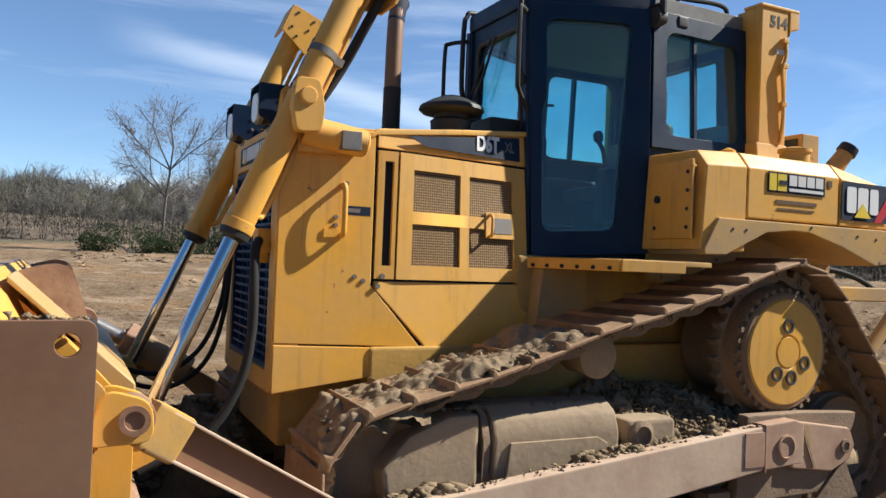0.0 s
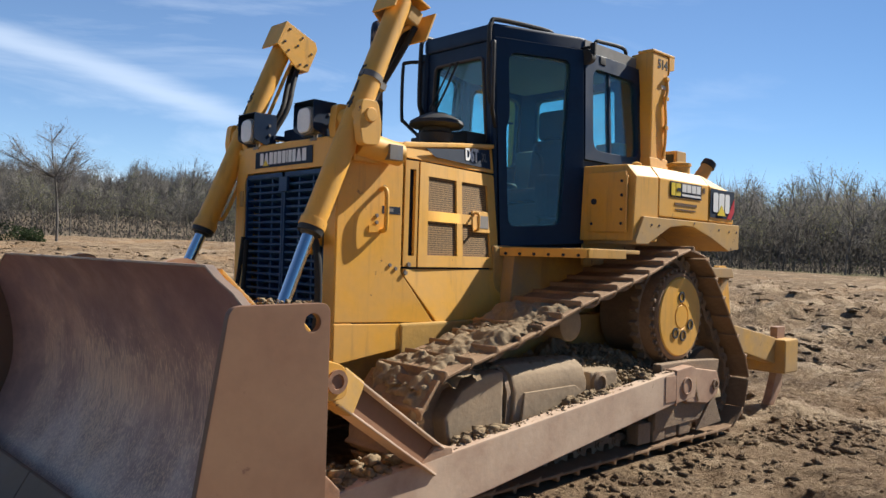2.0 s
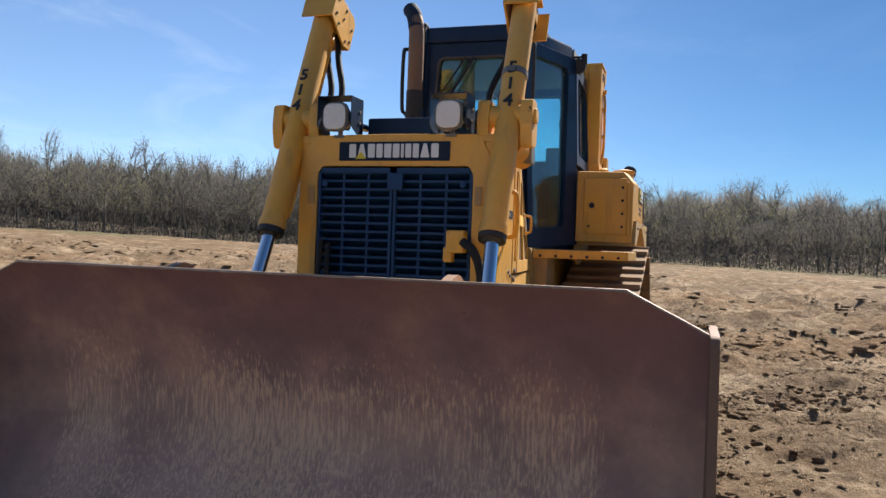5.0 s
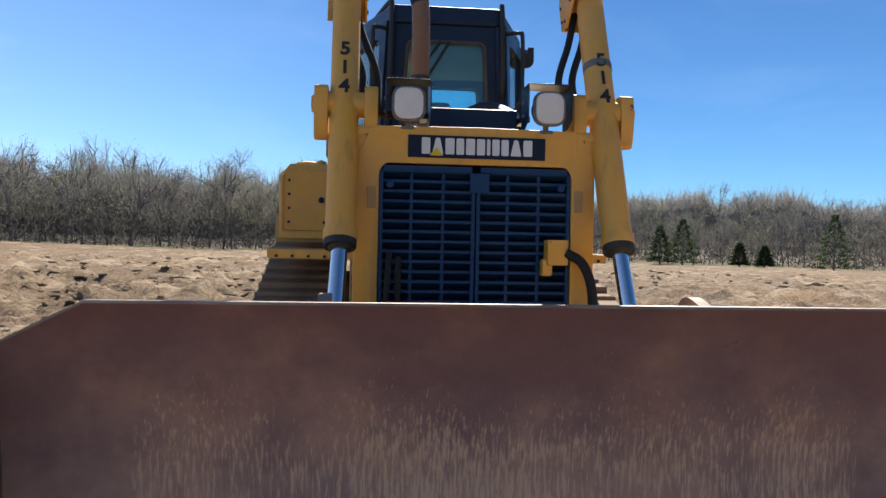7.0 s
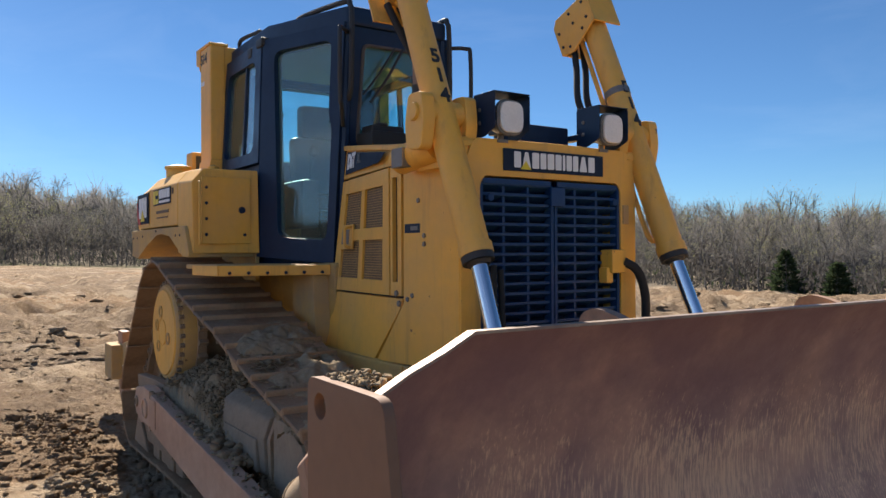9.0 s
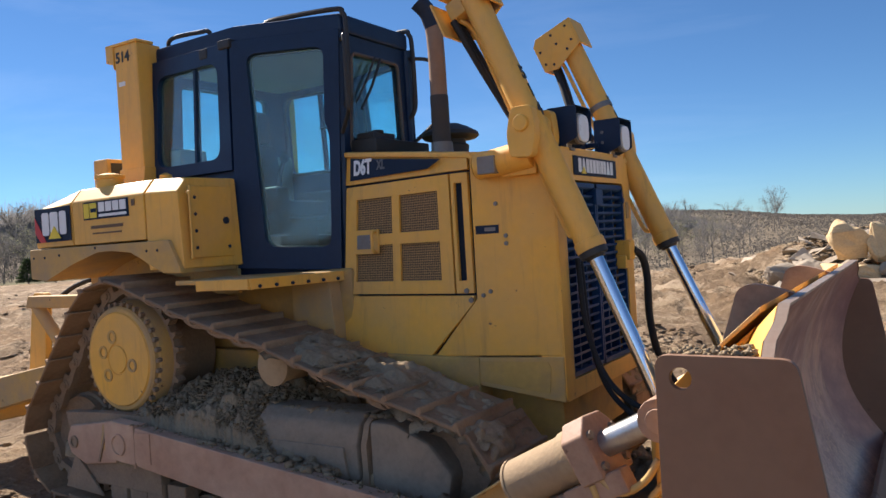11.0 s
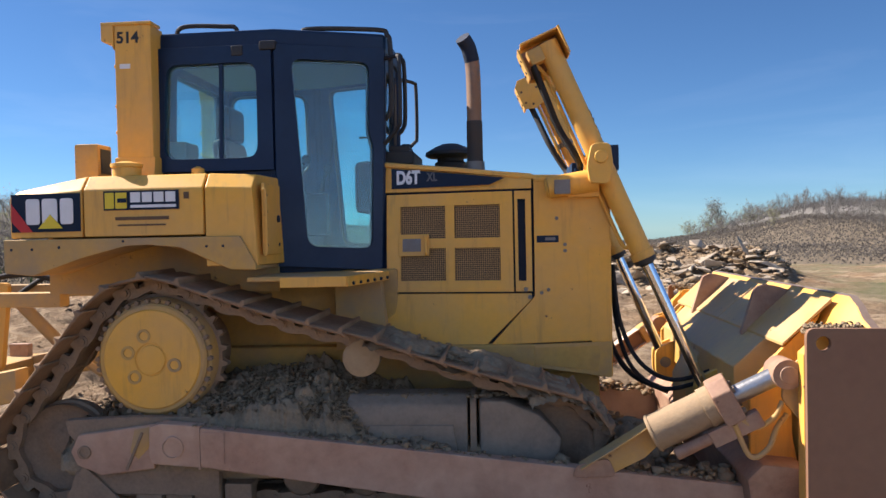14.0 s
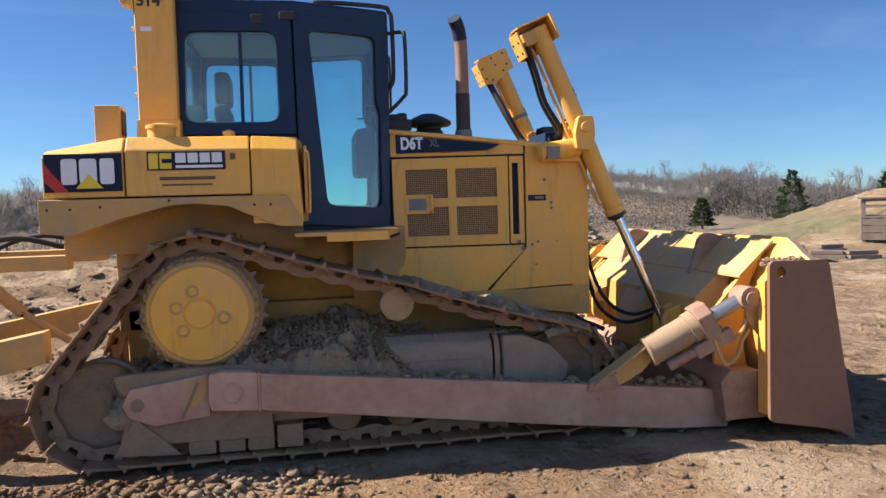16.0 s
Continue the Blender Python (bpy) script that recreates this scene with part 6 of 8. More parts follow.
for s in (1, -1):
    b = prism(B(), [(3.60, 1.20), (3.60, 1.217), (3.86, 1.457), (3.86, 1.435)], "y", s * 0.004, s * 1.29)
    part("spill_plate", b, BLADE_BACK, blade, bevel=.003)
    # upright fin on the sloping plate, its head rounded
    b = B()
    outline = rounded([(3.56, 1.17), (3.655, 1.47), (3.72, 1.492), (3.80, 1.475), (3.90, 1.44), (3.86, 1.40), (3.66, 1.22)], .03, 3)
    prism(b, outline, "y", s * .645 - .022, s * .645 + .022)
    part("fin", b, RUST, blade, "rusty upright fin")
    for d in (-.07, .07):
        b = prism(B(), rounded([(3.28, 0.70), (3.28, 0.90), (3.45, 0.98), (3.45, 0.62)], .05, 4), "y", s * .705 + d - .02, s * .705 + d + .02)
        part("lift_lug", b, YELLOW, blade, bevel=.004)
    b = rod(B(), (3.355, s * .705 - .1, .80), (3.355, s * .705 + .1, .80), .042)
    part("lug_pin", b, STEEL, blade)
    for ya, yb in ((1.16, 1.20), (1.45, 1.475)):
        b = prism(B(), rounded([(3.53, .95), (3.55, 1.10), (3.70, 1.22), (3.70, 1.22), (3.655, .80)], .03, 3), "y", s * ya, s * yb)
        part("brace_bracket", b, YELLOW_DIRTY, blade, bevel=.006)
b = prism(B(), [(3.32, .55), (3.32, .80), (3.42, 1.00), (3.58, 1.12), (3.60, .55)], "y", -.20, .20)
part("centre_box", b, BLADE_BACK, blade, bevel=.012)
# arm ends and blade foot joints
for s in (1, -1):
    b = prism(B(), [(3.44, .20), (3.44, .45), (3.66, .44), (3.74, .28)], "y", s * 1.20, s * 1.34)
    part("arm_joint", b, RUST, blade, bevel=.012)
# ---------- ripper ----------
b = box(B(), -2.32, -2.02, -1.1, 1.1, .52, .84)
rip = dz("ripper_beam", b, YELLOW_DIRTY, label="yellow rear ripper beam", bevel=.02)
for s in (1, -1):
    b = prism(B(), [(-0.95, 0.85), (-0.95, 1.05), (-2.05, 0.85), (-2.05, 0.60)], "y", s * .86, s * 1.0)
    part("lower_link", b, YELLOW_DIRTY, rip, bevel=.012)
for y in (-.95, 0, .95):
    b = prism(B(), [(-2.28, .95), (-2.10, .95), (-2.10, .5), (-2.0, .30), (-1.92, .2), (-2.05, .2), (-2.24, .38)], "y", y - .035, y + .035)
    part("shank", b, RUST, rip, "rust-red ripper shank", bevel=.006)
for s in (1, -1):
    b = prism(B(), [(-0.9, 1.40), (-0.9, 1.50), (-2.0, 1.50), (-2.05, 1.40)], "y", s * .45, s * .57)
    part("upper_link", b, YELLOW_DIRTY, rip, bevel=.012)
    b = rod(B(), (-2.0, s * .51, 1.45), (-1.55, s * .51, 1.0), .05)
    rod(b, (-1.55, s * .51, 1.0), (-1.2, s * .51, .75), .03)
    part("ripper_cylinder", b, YELLOW_DIRTY, rip)
    b = prism(B(), rounded([(-2.12, 1.52), (-1.92, 1.52), (-2.0, .80), (-2.25, .80)], .05, 3), "y", s * .40, s * .46)
    part("mast_plate", b, YELLOW, rip, bevel=.006)
    b = pipe(B(), [(-1.0, s * .3, 1.55), (-1.3, s * .34, 1.62), (-1.6, s * .4, 1.56), (-1.9, s * .45, 1.4)], .02)
    part("hydraulic_hose", b, RUBBER, rip)

# ---------- ground ----------
def value_noise(x, y, seed=0):
    """Smooth noise over arrays, from 0 to 1."""
    xi, yi = np.floor(x).astype(np.int64), np.floor(y).astype(np.int64)
    xf, yf = x - xi, y - yi
    u, v = xf * xf * (3 - 2 * xf), yf * yf * (3 - 2 * yf)

    def h(a, b_):
        n = (a * 374761393 + b_ * 668265263 + seed * 974634777) & 0x7FFFFFFF
        n = ((n ^ (n >> 13)) * 1274126177) & 0x7FFFFFFF
        return ((n ^ (n >> 16)) & 0xFFFF) / 65535.0
    return (h(xi, yi) * (1 - u) + h(xi + 1, yi) * u) * (1 - v) + (h(xi, yi + 1) * (1 - u) + h(xi + 1, yi + 1) * u) * v


def smooth(a, b_, x):
    t = np.clip((x - a) / (b_ - a), 0, 1)
    return t * t * (3 - 2 * t)


def ground_height(x, y, fine=True):
    x, y = np.asarray(x, float), np.asarray(y, float)
    r = np.hypot(x, y)
    az = np.arctan2(y, x)
    far = np.interp(np.degrees(az) % 360, [0, 45, 90, 120, 145, 170, 195, 215, 235, 255, 275, 300, 330, 360], [-.86, -1.3, -.86, -.25, -.3, .3, .75, 1.4, 2.1, 2.4, 2.0, .9, -.2, -.86])
    z = 0.165 * (1 - smooth(7, 85, r)) + far * smooth(7, 85, r)
    # the field dips towards the wood ahead of the machine
    azd = np.degrees(az) % 360
    z = z - 1.25 * smooth(20, 46, r) * (1 - smooth(75, 105, r)) * smooth(95, 101, azd) * (1 - smooth(128, 142, azd))
    # wooded hill beyond the yard on one side, its crest uneven
    rr, qa = np.hypot(x - 2.5, y + 5.2), np.degrees(np.arctan2(y + 5.2, x - 2.5))
    crest = np.interp(qa, [50, 58, 63, 66, 70, 73, 77, 80.5, 86, 89, 93, 97, 101, 108, 125], [.3, -.2, -.2, .35, .5, -.1, -.75, -1.0, -.6, -.3, -.25, .05, .6, 1.1, 1.1])
    slope = 1.85 + rr * np.tan(np.radians(crest - .9 * smooth(135, 190, rr) - 1.2 * smooth(90, 60, rr)))
    w = smooth(55, 120, rr) * smooth(54, 60, qa) * (1 - smooth(104, 118, qa))
    z = z * (1 - w) + slope * w
    mound = np.exp(-(((x - 23.4) / 5.4) ** 2 + ((y - 19.0) / 5.0) ** 2))
    z = z + 2.05 * mound * smooth(20.5, 24, np.hypot(x, y + 4))
    z = z + 2.0 * smooth(105, 150, r) * smooth(100, 130, np.degrees(az) % 360) + 3.0 * smooth(100, 135, r) * smooth(115, 140, np.degrees(az) % 360) * (1 - smooth(290, 310, np.degrees(az) % 360))
    # dirt under the rubble
    q = np.degrees(np.arctan2(y + 4.5, x - 2.5))
    z = z + 0.75 * np.exp(-((np.hypot(x - 2.5, y + 4.5) - 26.0) / 2.2) ** 2) * smooth(67, 73, q) * (1 - smooth(94, 100, q))
    if fine:
        # churned, cloddy soil behind and to the left; smoother yard to the right and ahead
        rough = 0.35 + 0.65 * smooth(-2, 6, y * 0.3 - x * 0.8 + 2) * (1 - smooth(35, 70, r))
        rough = rough * (1 + 1.1 * smooth(6, 16, r)) * (1 - 0.7 * np.exp(-((y + 3.6) / 1.6) ** 2) * (x > -3))
        z = z + rough * (0.20 * (value_noise(x * 0.45 + y * .2, y * 0.6, 1) - 0.5) + 0.17 * (value_noise(x * 1.3 + 4, y * 1.9, 2) - 0.5) + 0.10 * (value_noise(x * 4.5, y * 4.5, 3) - 0.5) + 0.055 * (value_noise(x * 12, y * 12, 4) - 0.5))
        z = z + 0.5 * (value_noise(x * 0.05, y * 0.05, 6) - 0.5) * smooth(15, 50, r)
        # flat where the machine stands
        pad = smooth(1.9, 1.2, np.abs(y)) * smooth(-1.6, -1.0, x) * smooth(4.6, 4.1, x)
        z = z * (1 - pad) + np.minimum(z, 0.155) * pad
    return z


def grid_mesh(name, V, F, mat):
    me = bpy.data.meshes.new(name)
    me.vertices.add(len(V))
    me.vertices.foreach_set("co", np.ascontiguousarray(V, dtype=np.float32).ravel())
    F = np.ascontiguousarray(F, dtype=np.int32)
    k = F.shape[1]
    me.loops.add(F.size)
    me.loops.foreach_set("vertex_index", F.ravel())
    me.polygons.add(len(F))
    me.polygons.foreach_set("loop_start", np.arange(0, F.size, k, dtype=np.int32))
    me.polygons.foreach_set("loop_total", np.full(len(F), k, dtype=np.int32))
    me.update(calc_edges=True)
    me.materials.append(mat)
    return me


def ground_material():
    m = bpy.data.materials.new("bare_clay_soil")
    m.use_nodes = True
    nt = m.node_tree
    p = nt.nodes["Principled BSDF"]
    p.inputs["Roughness"].default_value = 0.95
    p.inputs["Specular IOR Level"].default_value = 0.15
    co = nt.nodes.new("ShaderNodeTexCoord")

    def tex(s, d=6, r=0.6):
        n = nt.nodes.new("ShaderNodeTexNoise")
        n.inputs["Scale"].default_value, n.inputs["Detail"].default_value, n.inputs["Roughness"].default_value = s, d, r
        nt.links.new(co.outputs["Object"], n.inputs["Vector"])
        return n.outputs["Fac"]

    def rng_(src, a, b_, c=0.0, d=1.0):
        r = nt.nodes.new("ShaderNodeMapRange")
        for k, v in zip(("From Min", "From Max", "To Min", "To Max"), (a, b_, c, d)):
            r.inputs[k].default_value = v
        nt.links.new(src, r.inputs["Value"])
        return r.outputs[0]

    def mix(f, a, b_):
        x = nt.nodes.new("ShaderNodeMixRGB")
        for sock, v in (("Fac", f), ("Color1", a), ("Color2", b_)):
            if isinstance(v, tuple):
                x.inputs[sock].default_value = (*v, 1)
            else:
                nt.links.new(v, x.inputs[sock])
        return x.outputs[0]

    def math_(op, a, b_):
        x = nt.nodes.new("ShaderNodeMath")
        x.operation = op
        for i, v in enumerate((a, b_)):
            if isinstance(v, (int, float)):
                x.inputs[i].default_value = v
            else:
                nt.links.new(v, x.inputs[i])
        return x.outputs[0]
    c = mix(rng_(tex(0.35, 8), 0.35, 0.68), (0.275, 0.185, 0.112), (0.18, 0.118, 0.07))
    c = mix(rng_(tex(2.2, 8, 0.7), 0.42, 0.66), c, (0.355, 0.25, 0.15))
    c = mix(rng_(tex(9, 8, 0.75), 0.52, 0.72), c, (0.115, 0.074, 0.044))
    c = mix(rng_(tex(1.1, 9, 0.78), 0.55, 0.66), c, (0.41, 0.30, 0.185))
    c = mix(rng_(tex(1.7, 9, 0.78), 0.56, 0.66), c, (0.095, 0.06, 0.036))
    c = mix(rng_(tex(0.12, 4), 0.52, 0.7), c, (0.40, 0.235, 0.115))
    # darker, freshly turned soil behind and to the left of the machine
    turned = nt.nodes.new("ShaderNodeSeparateXYZ")
    nt.links.new(co.outputs["Object"], turned.inputs[0])
    lean = math_("ADD", math_("MULTIPLY", turned.outputs["X"], -0.8), math_("MULTIPLY", turned.outputs["Y"], 0.45))
    patch = math_("MULTIPLY", rng_(lean, -3.0, 2.0), rng_(tex(0.5, 7, 0.7), 0.3, 0.6, 0.1, 0.5))
    c = mix(patch, c, (0.17, 0.11, 0.062))
    c = mix(rng_(tex(0.9, 9, 0.8), 0.53, 0.60, 0.0, 0.8), c, (0.42, 0.305, 0.19))
    c = mix(rng_(tex(2.1, 9, 0.8), 0.54, 0.60, 0.0, 0.8), c, (0.10, 0.066, 0.04))
    c = mix(rng_(tex(11, 6, 0.7), 0.56, 0.64, 0.0, 0.6), c, (0.44, 0.33, 0.21))
    c = mix(rng_(tex(0.55, 9, 0.72), 0.50, 0.60, 0.0, 0.3), c, (0.16, 0.105, 0.062))
    c = mix(rng_(tex(0.42, 9, 0.75), 0.52, 0.60, 0.0, 0.65), c, (0.49, 0.37, 0.245))
    # grass only far out
    sep = nt.nodes.new("ShaderNodeSeparateXYZ")
    nt.links.new(co.outputs["Object"], sep.inputs[0])
    d = math_("SQRT", math_("ADD", math_("POWER", sep.outputs["X"], 2.0), math_("POWER", sep.outputs["Y"], 2.0)), 0.0)
    edge = math_("ADD", d, rng_(tex(0.05, 5), 0.3, 0.7, -22.0, 22.0))
    side = math_("ADD", math_("MULTIPLY", sep.outputs["X"], 0.55), math_("MULTIPLY", sep.outputs["Y"], 0.75))
    near_grass = math_("MULTIPLY", math_("MULTIPLY", rng_(side, 12.0, 17.0), rng_(sep.outputs["X"], 8.0, 12.0)), rng_(tex(0.3, 5), 0.42, 0.6))
    grass = mix(rng_(tex(1.5, 8), 0.35, 0.7), (0.13, 0.135, 0.06), (0.25, 0.205, 0.13))
    c = mix(rng_(edge, 78.0, 92.0), c, grass)
    c = mix(rng_(d, 96.0, 108.0), c, mix(rng_(tex(0.4, 8, 0.7), 0.35, 0.65), (0.15, 0.118, 0.09), (0.24, 0.195, 0.145)))
    c = mix(near_grass, c, grass)
    wooded = math_("MULTIPLY", rng_(math_("SUBTRACT", sep.outputs["Y"], math_("MULTIPLY", math_("ABSOLUTE", sep.outputs["X"], 0.0), 0.9)), 0.0, 12.0), rng_(math_("ADD", d, rng_(tex(0.15, 5), 0.3, 0.7, -8.0, 8.0)), 48.0, 56.0))
    c = mix(wooded, c, mix(rng_(tex(0.5, 8, 0.75), 0.35, 0.65), (0.15, 0.118, 0.082), (0.23, 0.185, 0.13)))
    nt.links.new(c, p.inputs["Base Color"])
    h = math_("ADD", tex(30, 8, 0.7), math_("MULTIPLY", tex(7, 6, 0.7), 2.0))
    b = nt.nodes.new("ShaderNodeBump")
    b.inputs["Strength"].default_value, b.inputs["Distance"].default_value = 1.0, 0.05
    nt.links.new(h, b.inputs["Height"])
    nt.links.new(b.outputs[0], p.inputs["Normal"])
    return m


SOIL = ground_material()
n_az = 760
radii = [0.0]
r_ = 0.35
while r_ < 2600:
    radii.append(r_)
    r_ *= 1.0125 if 3 < r_ < 30 else 1.03
radii = np.array(radii[1:])
az_ = np.linspace(0, 2 * np.pi, n_az, endpoint=False)
RR, AA = np.meshgrid(radii, az_, indexing="ij")
cx, cy = 1.6, 0.0
gx, gy = cx + RR * np.cos(AA), cy + RR * np.sin(AA)
gz = ground_height(gx, gy)
V = np.stack([gx.ravel(), gy.ravel(), gz.ravel()], 1)
V = np.vstack([V, [[cx, cy, 0.15]]])
i0 = np.arange(len(radii) - 1)[:, None] * n_az + np.arange(n_az)[None]
j0 = np.arange(len(radii) - 1)[:, None] * n_az + (np.arange(n_az)[None] + 1) % n_az
F = np.stack([i0, i0 + n_az, j0 + n_az, j0], -1).reshape(-1, 4)
me = grid_mesh("ground", V, F, SOIL)
me.shade_smooth()
ground = tagged(new("ground", me), "bare churned tan and brown dirt with clods and track marks", "ground", kind="structure")


def scatter_mesh(name, templates, places, mat, label, category, kind="stuff"):
    """One mesh of many small shapes: templates are (V, F), places are (which, x, y, z, turn, scale_xyz)."""
    vs, fs, n = [], [], 0
    for which, x, y, z, turn, sc in places:
        tv, tf = templates[which]
        c, s = math.cos(turn), math.sin(turn)
        q = tv * np.asarray(sc)
        q = np.stack([q[:, 0] * c - q[:, 1] * s + x, q[:, 0] * s + q[:, 1] * c + y, q[:, 2] + z], 1)
        vs.append(q)
        fs.append(tf + n)
        n += len(tv)
    me_ = grid_mesh(name, np.vstack(vs), np.vstack(fs), mat)
    return tagged(new(name, me_), label, category, kind=kind)


def lump(seed, sub=2, rough=0.35):
    """An uneven clod or rock."""
    bm = bmesh.new()
    bmesh.ops.create_icosphere(bm, subdivisions=sub, radius=1.0)
    off = Vector((seed * 7.3, seed * 3.1, seed * 1.7))
    for v in bm.verts:
        n = noise.noise(v.co * 1.3 + off) + 0.5 * noise.noise(v.co * 3.1 + off)
        v.co *= 1 + rough * n
    tv = np.array([v.co[:] for v in bm.verts])
    tf = np.array([[v.index for v in f.verts] for f in bm.faces])
    bm.free()
    return tv, tf


def shard(seed, corners=11):
    """A sharp-edged clod of dry soil."""
    rr_ = random.Random(seed)
    bm = bmesh.new()
    for _ in range(corners):
        v = Vector((rr_.gauss(0, 1), rr_.gauss(0, 1), rr_.gauss(0, .8)))
        bm.verts.new(v.normalized() * rr_.uniform(.75, 1.15))
    bmesh.ops.convex_hull(bm, input=bm.verts)
    bmesh.ops.delete(bm, geom=[v for v in bm.verts if not v.link_faces], context="VERTS")
    bmesh.ops.triangulate(bm, faces=bm.faces)
    bm.verts.index_update()
    tv = np.array([v.co[:] for v in bm.verts])
    tf = np.array([[v.index for v in f.verts] for f in bm.faces])
    bm.free()
    return tv, tf


rs = np.random.RandomState(11)
lumps = [shard(k) for k in range(8)]
grit = [shard(k + 20, 6) for k in range(8)]
rough_lumps = [lump(k + 60, 2, .75) for k in range(3)] + [lump(k + 70, 1, .6) for k in range(2)]
places = []
for _ in range(4200):
    # thick in the churned soil, thin on the yard
    a, d = rs.uniform(0, 2 * np.pi), 1.5 + 13 * rs.rand() ** 1.3
    x, y = 1.0 + d * math.cos(a), d * math.sin(a)
    inside = -1.1 < x < 4.3 and abs(y) < 1.75
    calm = y < -1.7 or x > 3.5
    if inside or (calm and rs.rand() < 0.45):
        continue
    s = rs.gamma(1.5, 0.011) + 0.006
    s = min(s, 0.06)
    z = float(ground_height(x, y))
    places.append((rs.randint(8), x, y, z + s * 0.2, rs.uniform(0, 6.3), (s * rs.uniform(.8, 1.4), s, s * rs.uniform(.5, .9))))
for _ in range(9000):
    a, d = rs.uniform(radians(95), radians(275)), 6 + 45 * rs.rand() ** 1.5
    x, y = d * math.cos(a), d * math.sin(a)
    if value_noise(np.array([x * .22]), np.array([y * .22]), 31)[0] < .45:
        continue
    s = min(rs.gamma(1.5, .0012 * d + .012) + .015, .16)
    places.append((rs.randint(8), x, y, float(ground_height(x, y)) + s * .1, rs.uniform(0, 6.3), (s * rs.uniform(1, 2.2), s, s * rs.uniform(.35, .7))))
# thick clods where the machine turned
for _ in range(5200):
    x, y = rs.uniform(-6.5, 1.5), rs.uniform(1.5, 7.5)
    if value_noise(np.array([x * 1.1]), np.array([y * 1.1]), 33)[0] < .55:
        continue
    s = min(rs.gamma(1.5, 0.011) + 0.006, 0.065)
    places.append((rs.randint(8), x, y, float(ground_height(x, y)) + s * 0.2, rs.uniform(0, 6.3), (s * rs.uniform(.9, 1.7), s, s * rs.uniform(.5, .9))))
# spoil pushed up beside the tracks
for _ in range(900):
    side = rs.choice((-1, 1))
    x = rs.uniform(-2.3, 2.8)
    y = side * (1.25 + abs(rs.normal(0, 0.28)))
    if side < 0 and rs.rand() < .4:
        continue
    s = min(rs.gamma(1.5, 0.008) + 0.005, 0.04)
    places.append((rs.randint(8), x, y, float(ground_height(x, y)) + s * .3, rs.uniform(0, 6.3), (s * 1.2, s, s * .8)))
for _ in range(3600):
    x, y = rs.uniform(-3.0, 6.0), -1.75 - 3.4 * rs.rand() ** 1.4
    s = min(rs.gamma(1.3, .0045) + .003, .03)
    places.append((rs.randint(8), x, y, float(ground_height(x, y)) + s * .25, rs.uniform(0, 6.3), (s * rs.uniform(1, 1.6), s, s * rs.uniform(.5, .8))))
for _ in range(800):
    x, y = rs.uniform(-2.6, .9), -1.62 + .20 * rs.normal()
    s = min(rs.gamma(1.6, .009) + .006, .05)
    places.append((rs.randint(8), x, y, float(ground_height(x, y)) + s * .2 + .05 * max(0, 1 - ((y + 1.62) / .3) ** 2) * rs.rand(), rs.uniform(0, 6.3), (s * 1.3, s, s * .8)))
scatter_mesh("soil_clods", lumps, places, SOIL, "loose clods and pebbles strewn on the dirt", "soil clods")

# mud caked on the undercarriage
def heap_top(X, T, side):
    """Height of the packed mud: along the frame, and from the hull (0) out to the push arm (1)."""
    crest = 0.80 + 0.10 * np.exp(-((X - 0.75) / 0.5) ** 2) - 0.10 * np.exp(-((X + 0.1) / .3) ** 2) - 0.06 * smooth(1.1, 1.6, X)
    if side < 0:
        crest = crest + .10 * smooth(-.1, .3, X) * (1 - smooth(1.35, 1.75, X))
        return crest - (0.13 + 0.06 * smooth(.3, .8, X) + .12 * smooth(1.15, 1.4, X)) * T ** 2.2
    return crest - (0.16 + 0.14 * smooth(.3, .8, X)) * T ** 2.0


def mud_heap(name, side):
    nx, ny = 260, 56
    xs_, ts = np.linspace(-0.55, 2.3, nx), np.linspace(0, 1, ny)
    X, T = np.meshgrid(xs_, ts, indexing="ij")
    Y = 0.62 + T * 0.585
    Z = heap_top(X, T, side) + 0.13 * (value_noise(X * 7, Y * 9, 21) - .5) + 0.10 * (value_noise(X * 17, Y * 17, 22) - .5) + 0.055 * (value_noise(X * 41, Y * 41, 23) - .5) + 0.03 * (value_noise(X * 80, Y * 80, 24) - .5)
    Z = Z - 0.1 * (1 - smooth(-.55, -.4, X)) - .12 * smooth(1.9, 2.3, X)
    Z[:, -1] = .48
    V_ = np.stack([X.ravel(), side * Y.ravel(), Z.ravel()], 1)
    q = np.arange(nx - 1)[:, None] * ny + np.arange(ny - 1)[None]
    F_ = np.stack([q, q + ny, q + ny + 1, q + 1], -1).reshape(-1, 4)
    if side < 0:
        F_ = F_[:, ::-1]
    me_ = grid_mesh(name, V_, F_[:, ::-1], MUD)
    return tagged(new(name, me_), "dried grey-brown mud packed on the roller frame", "mud", kind="stuff")


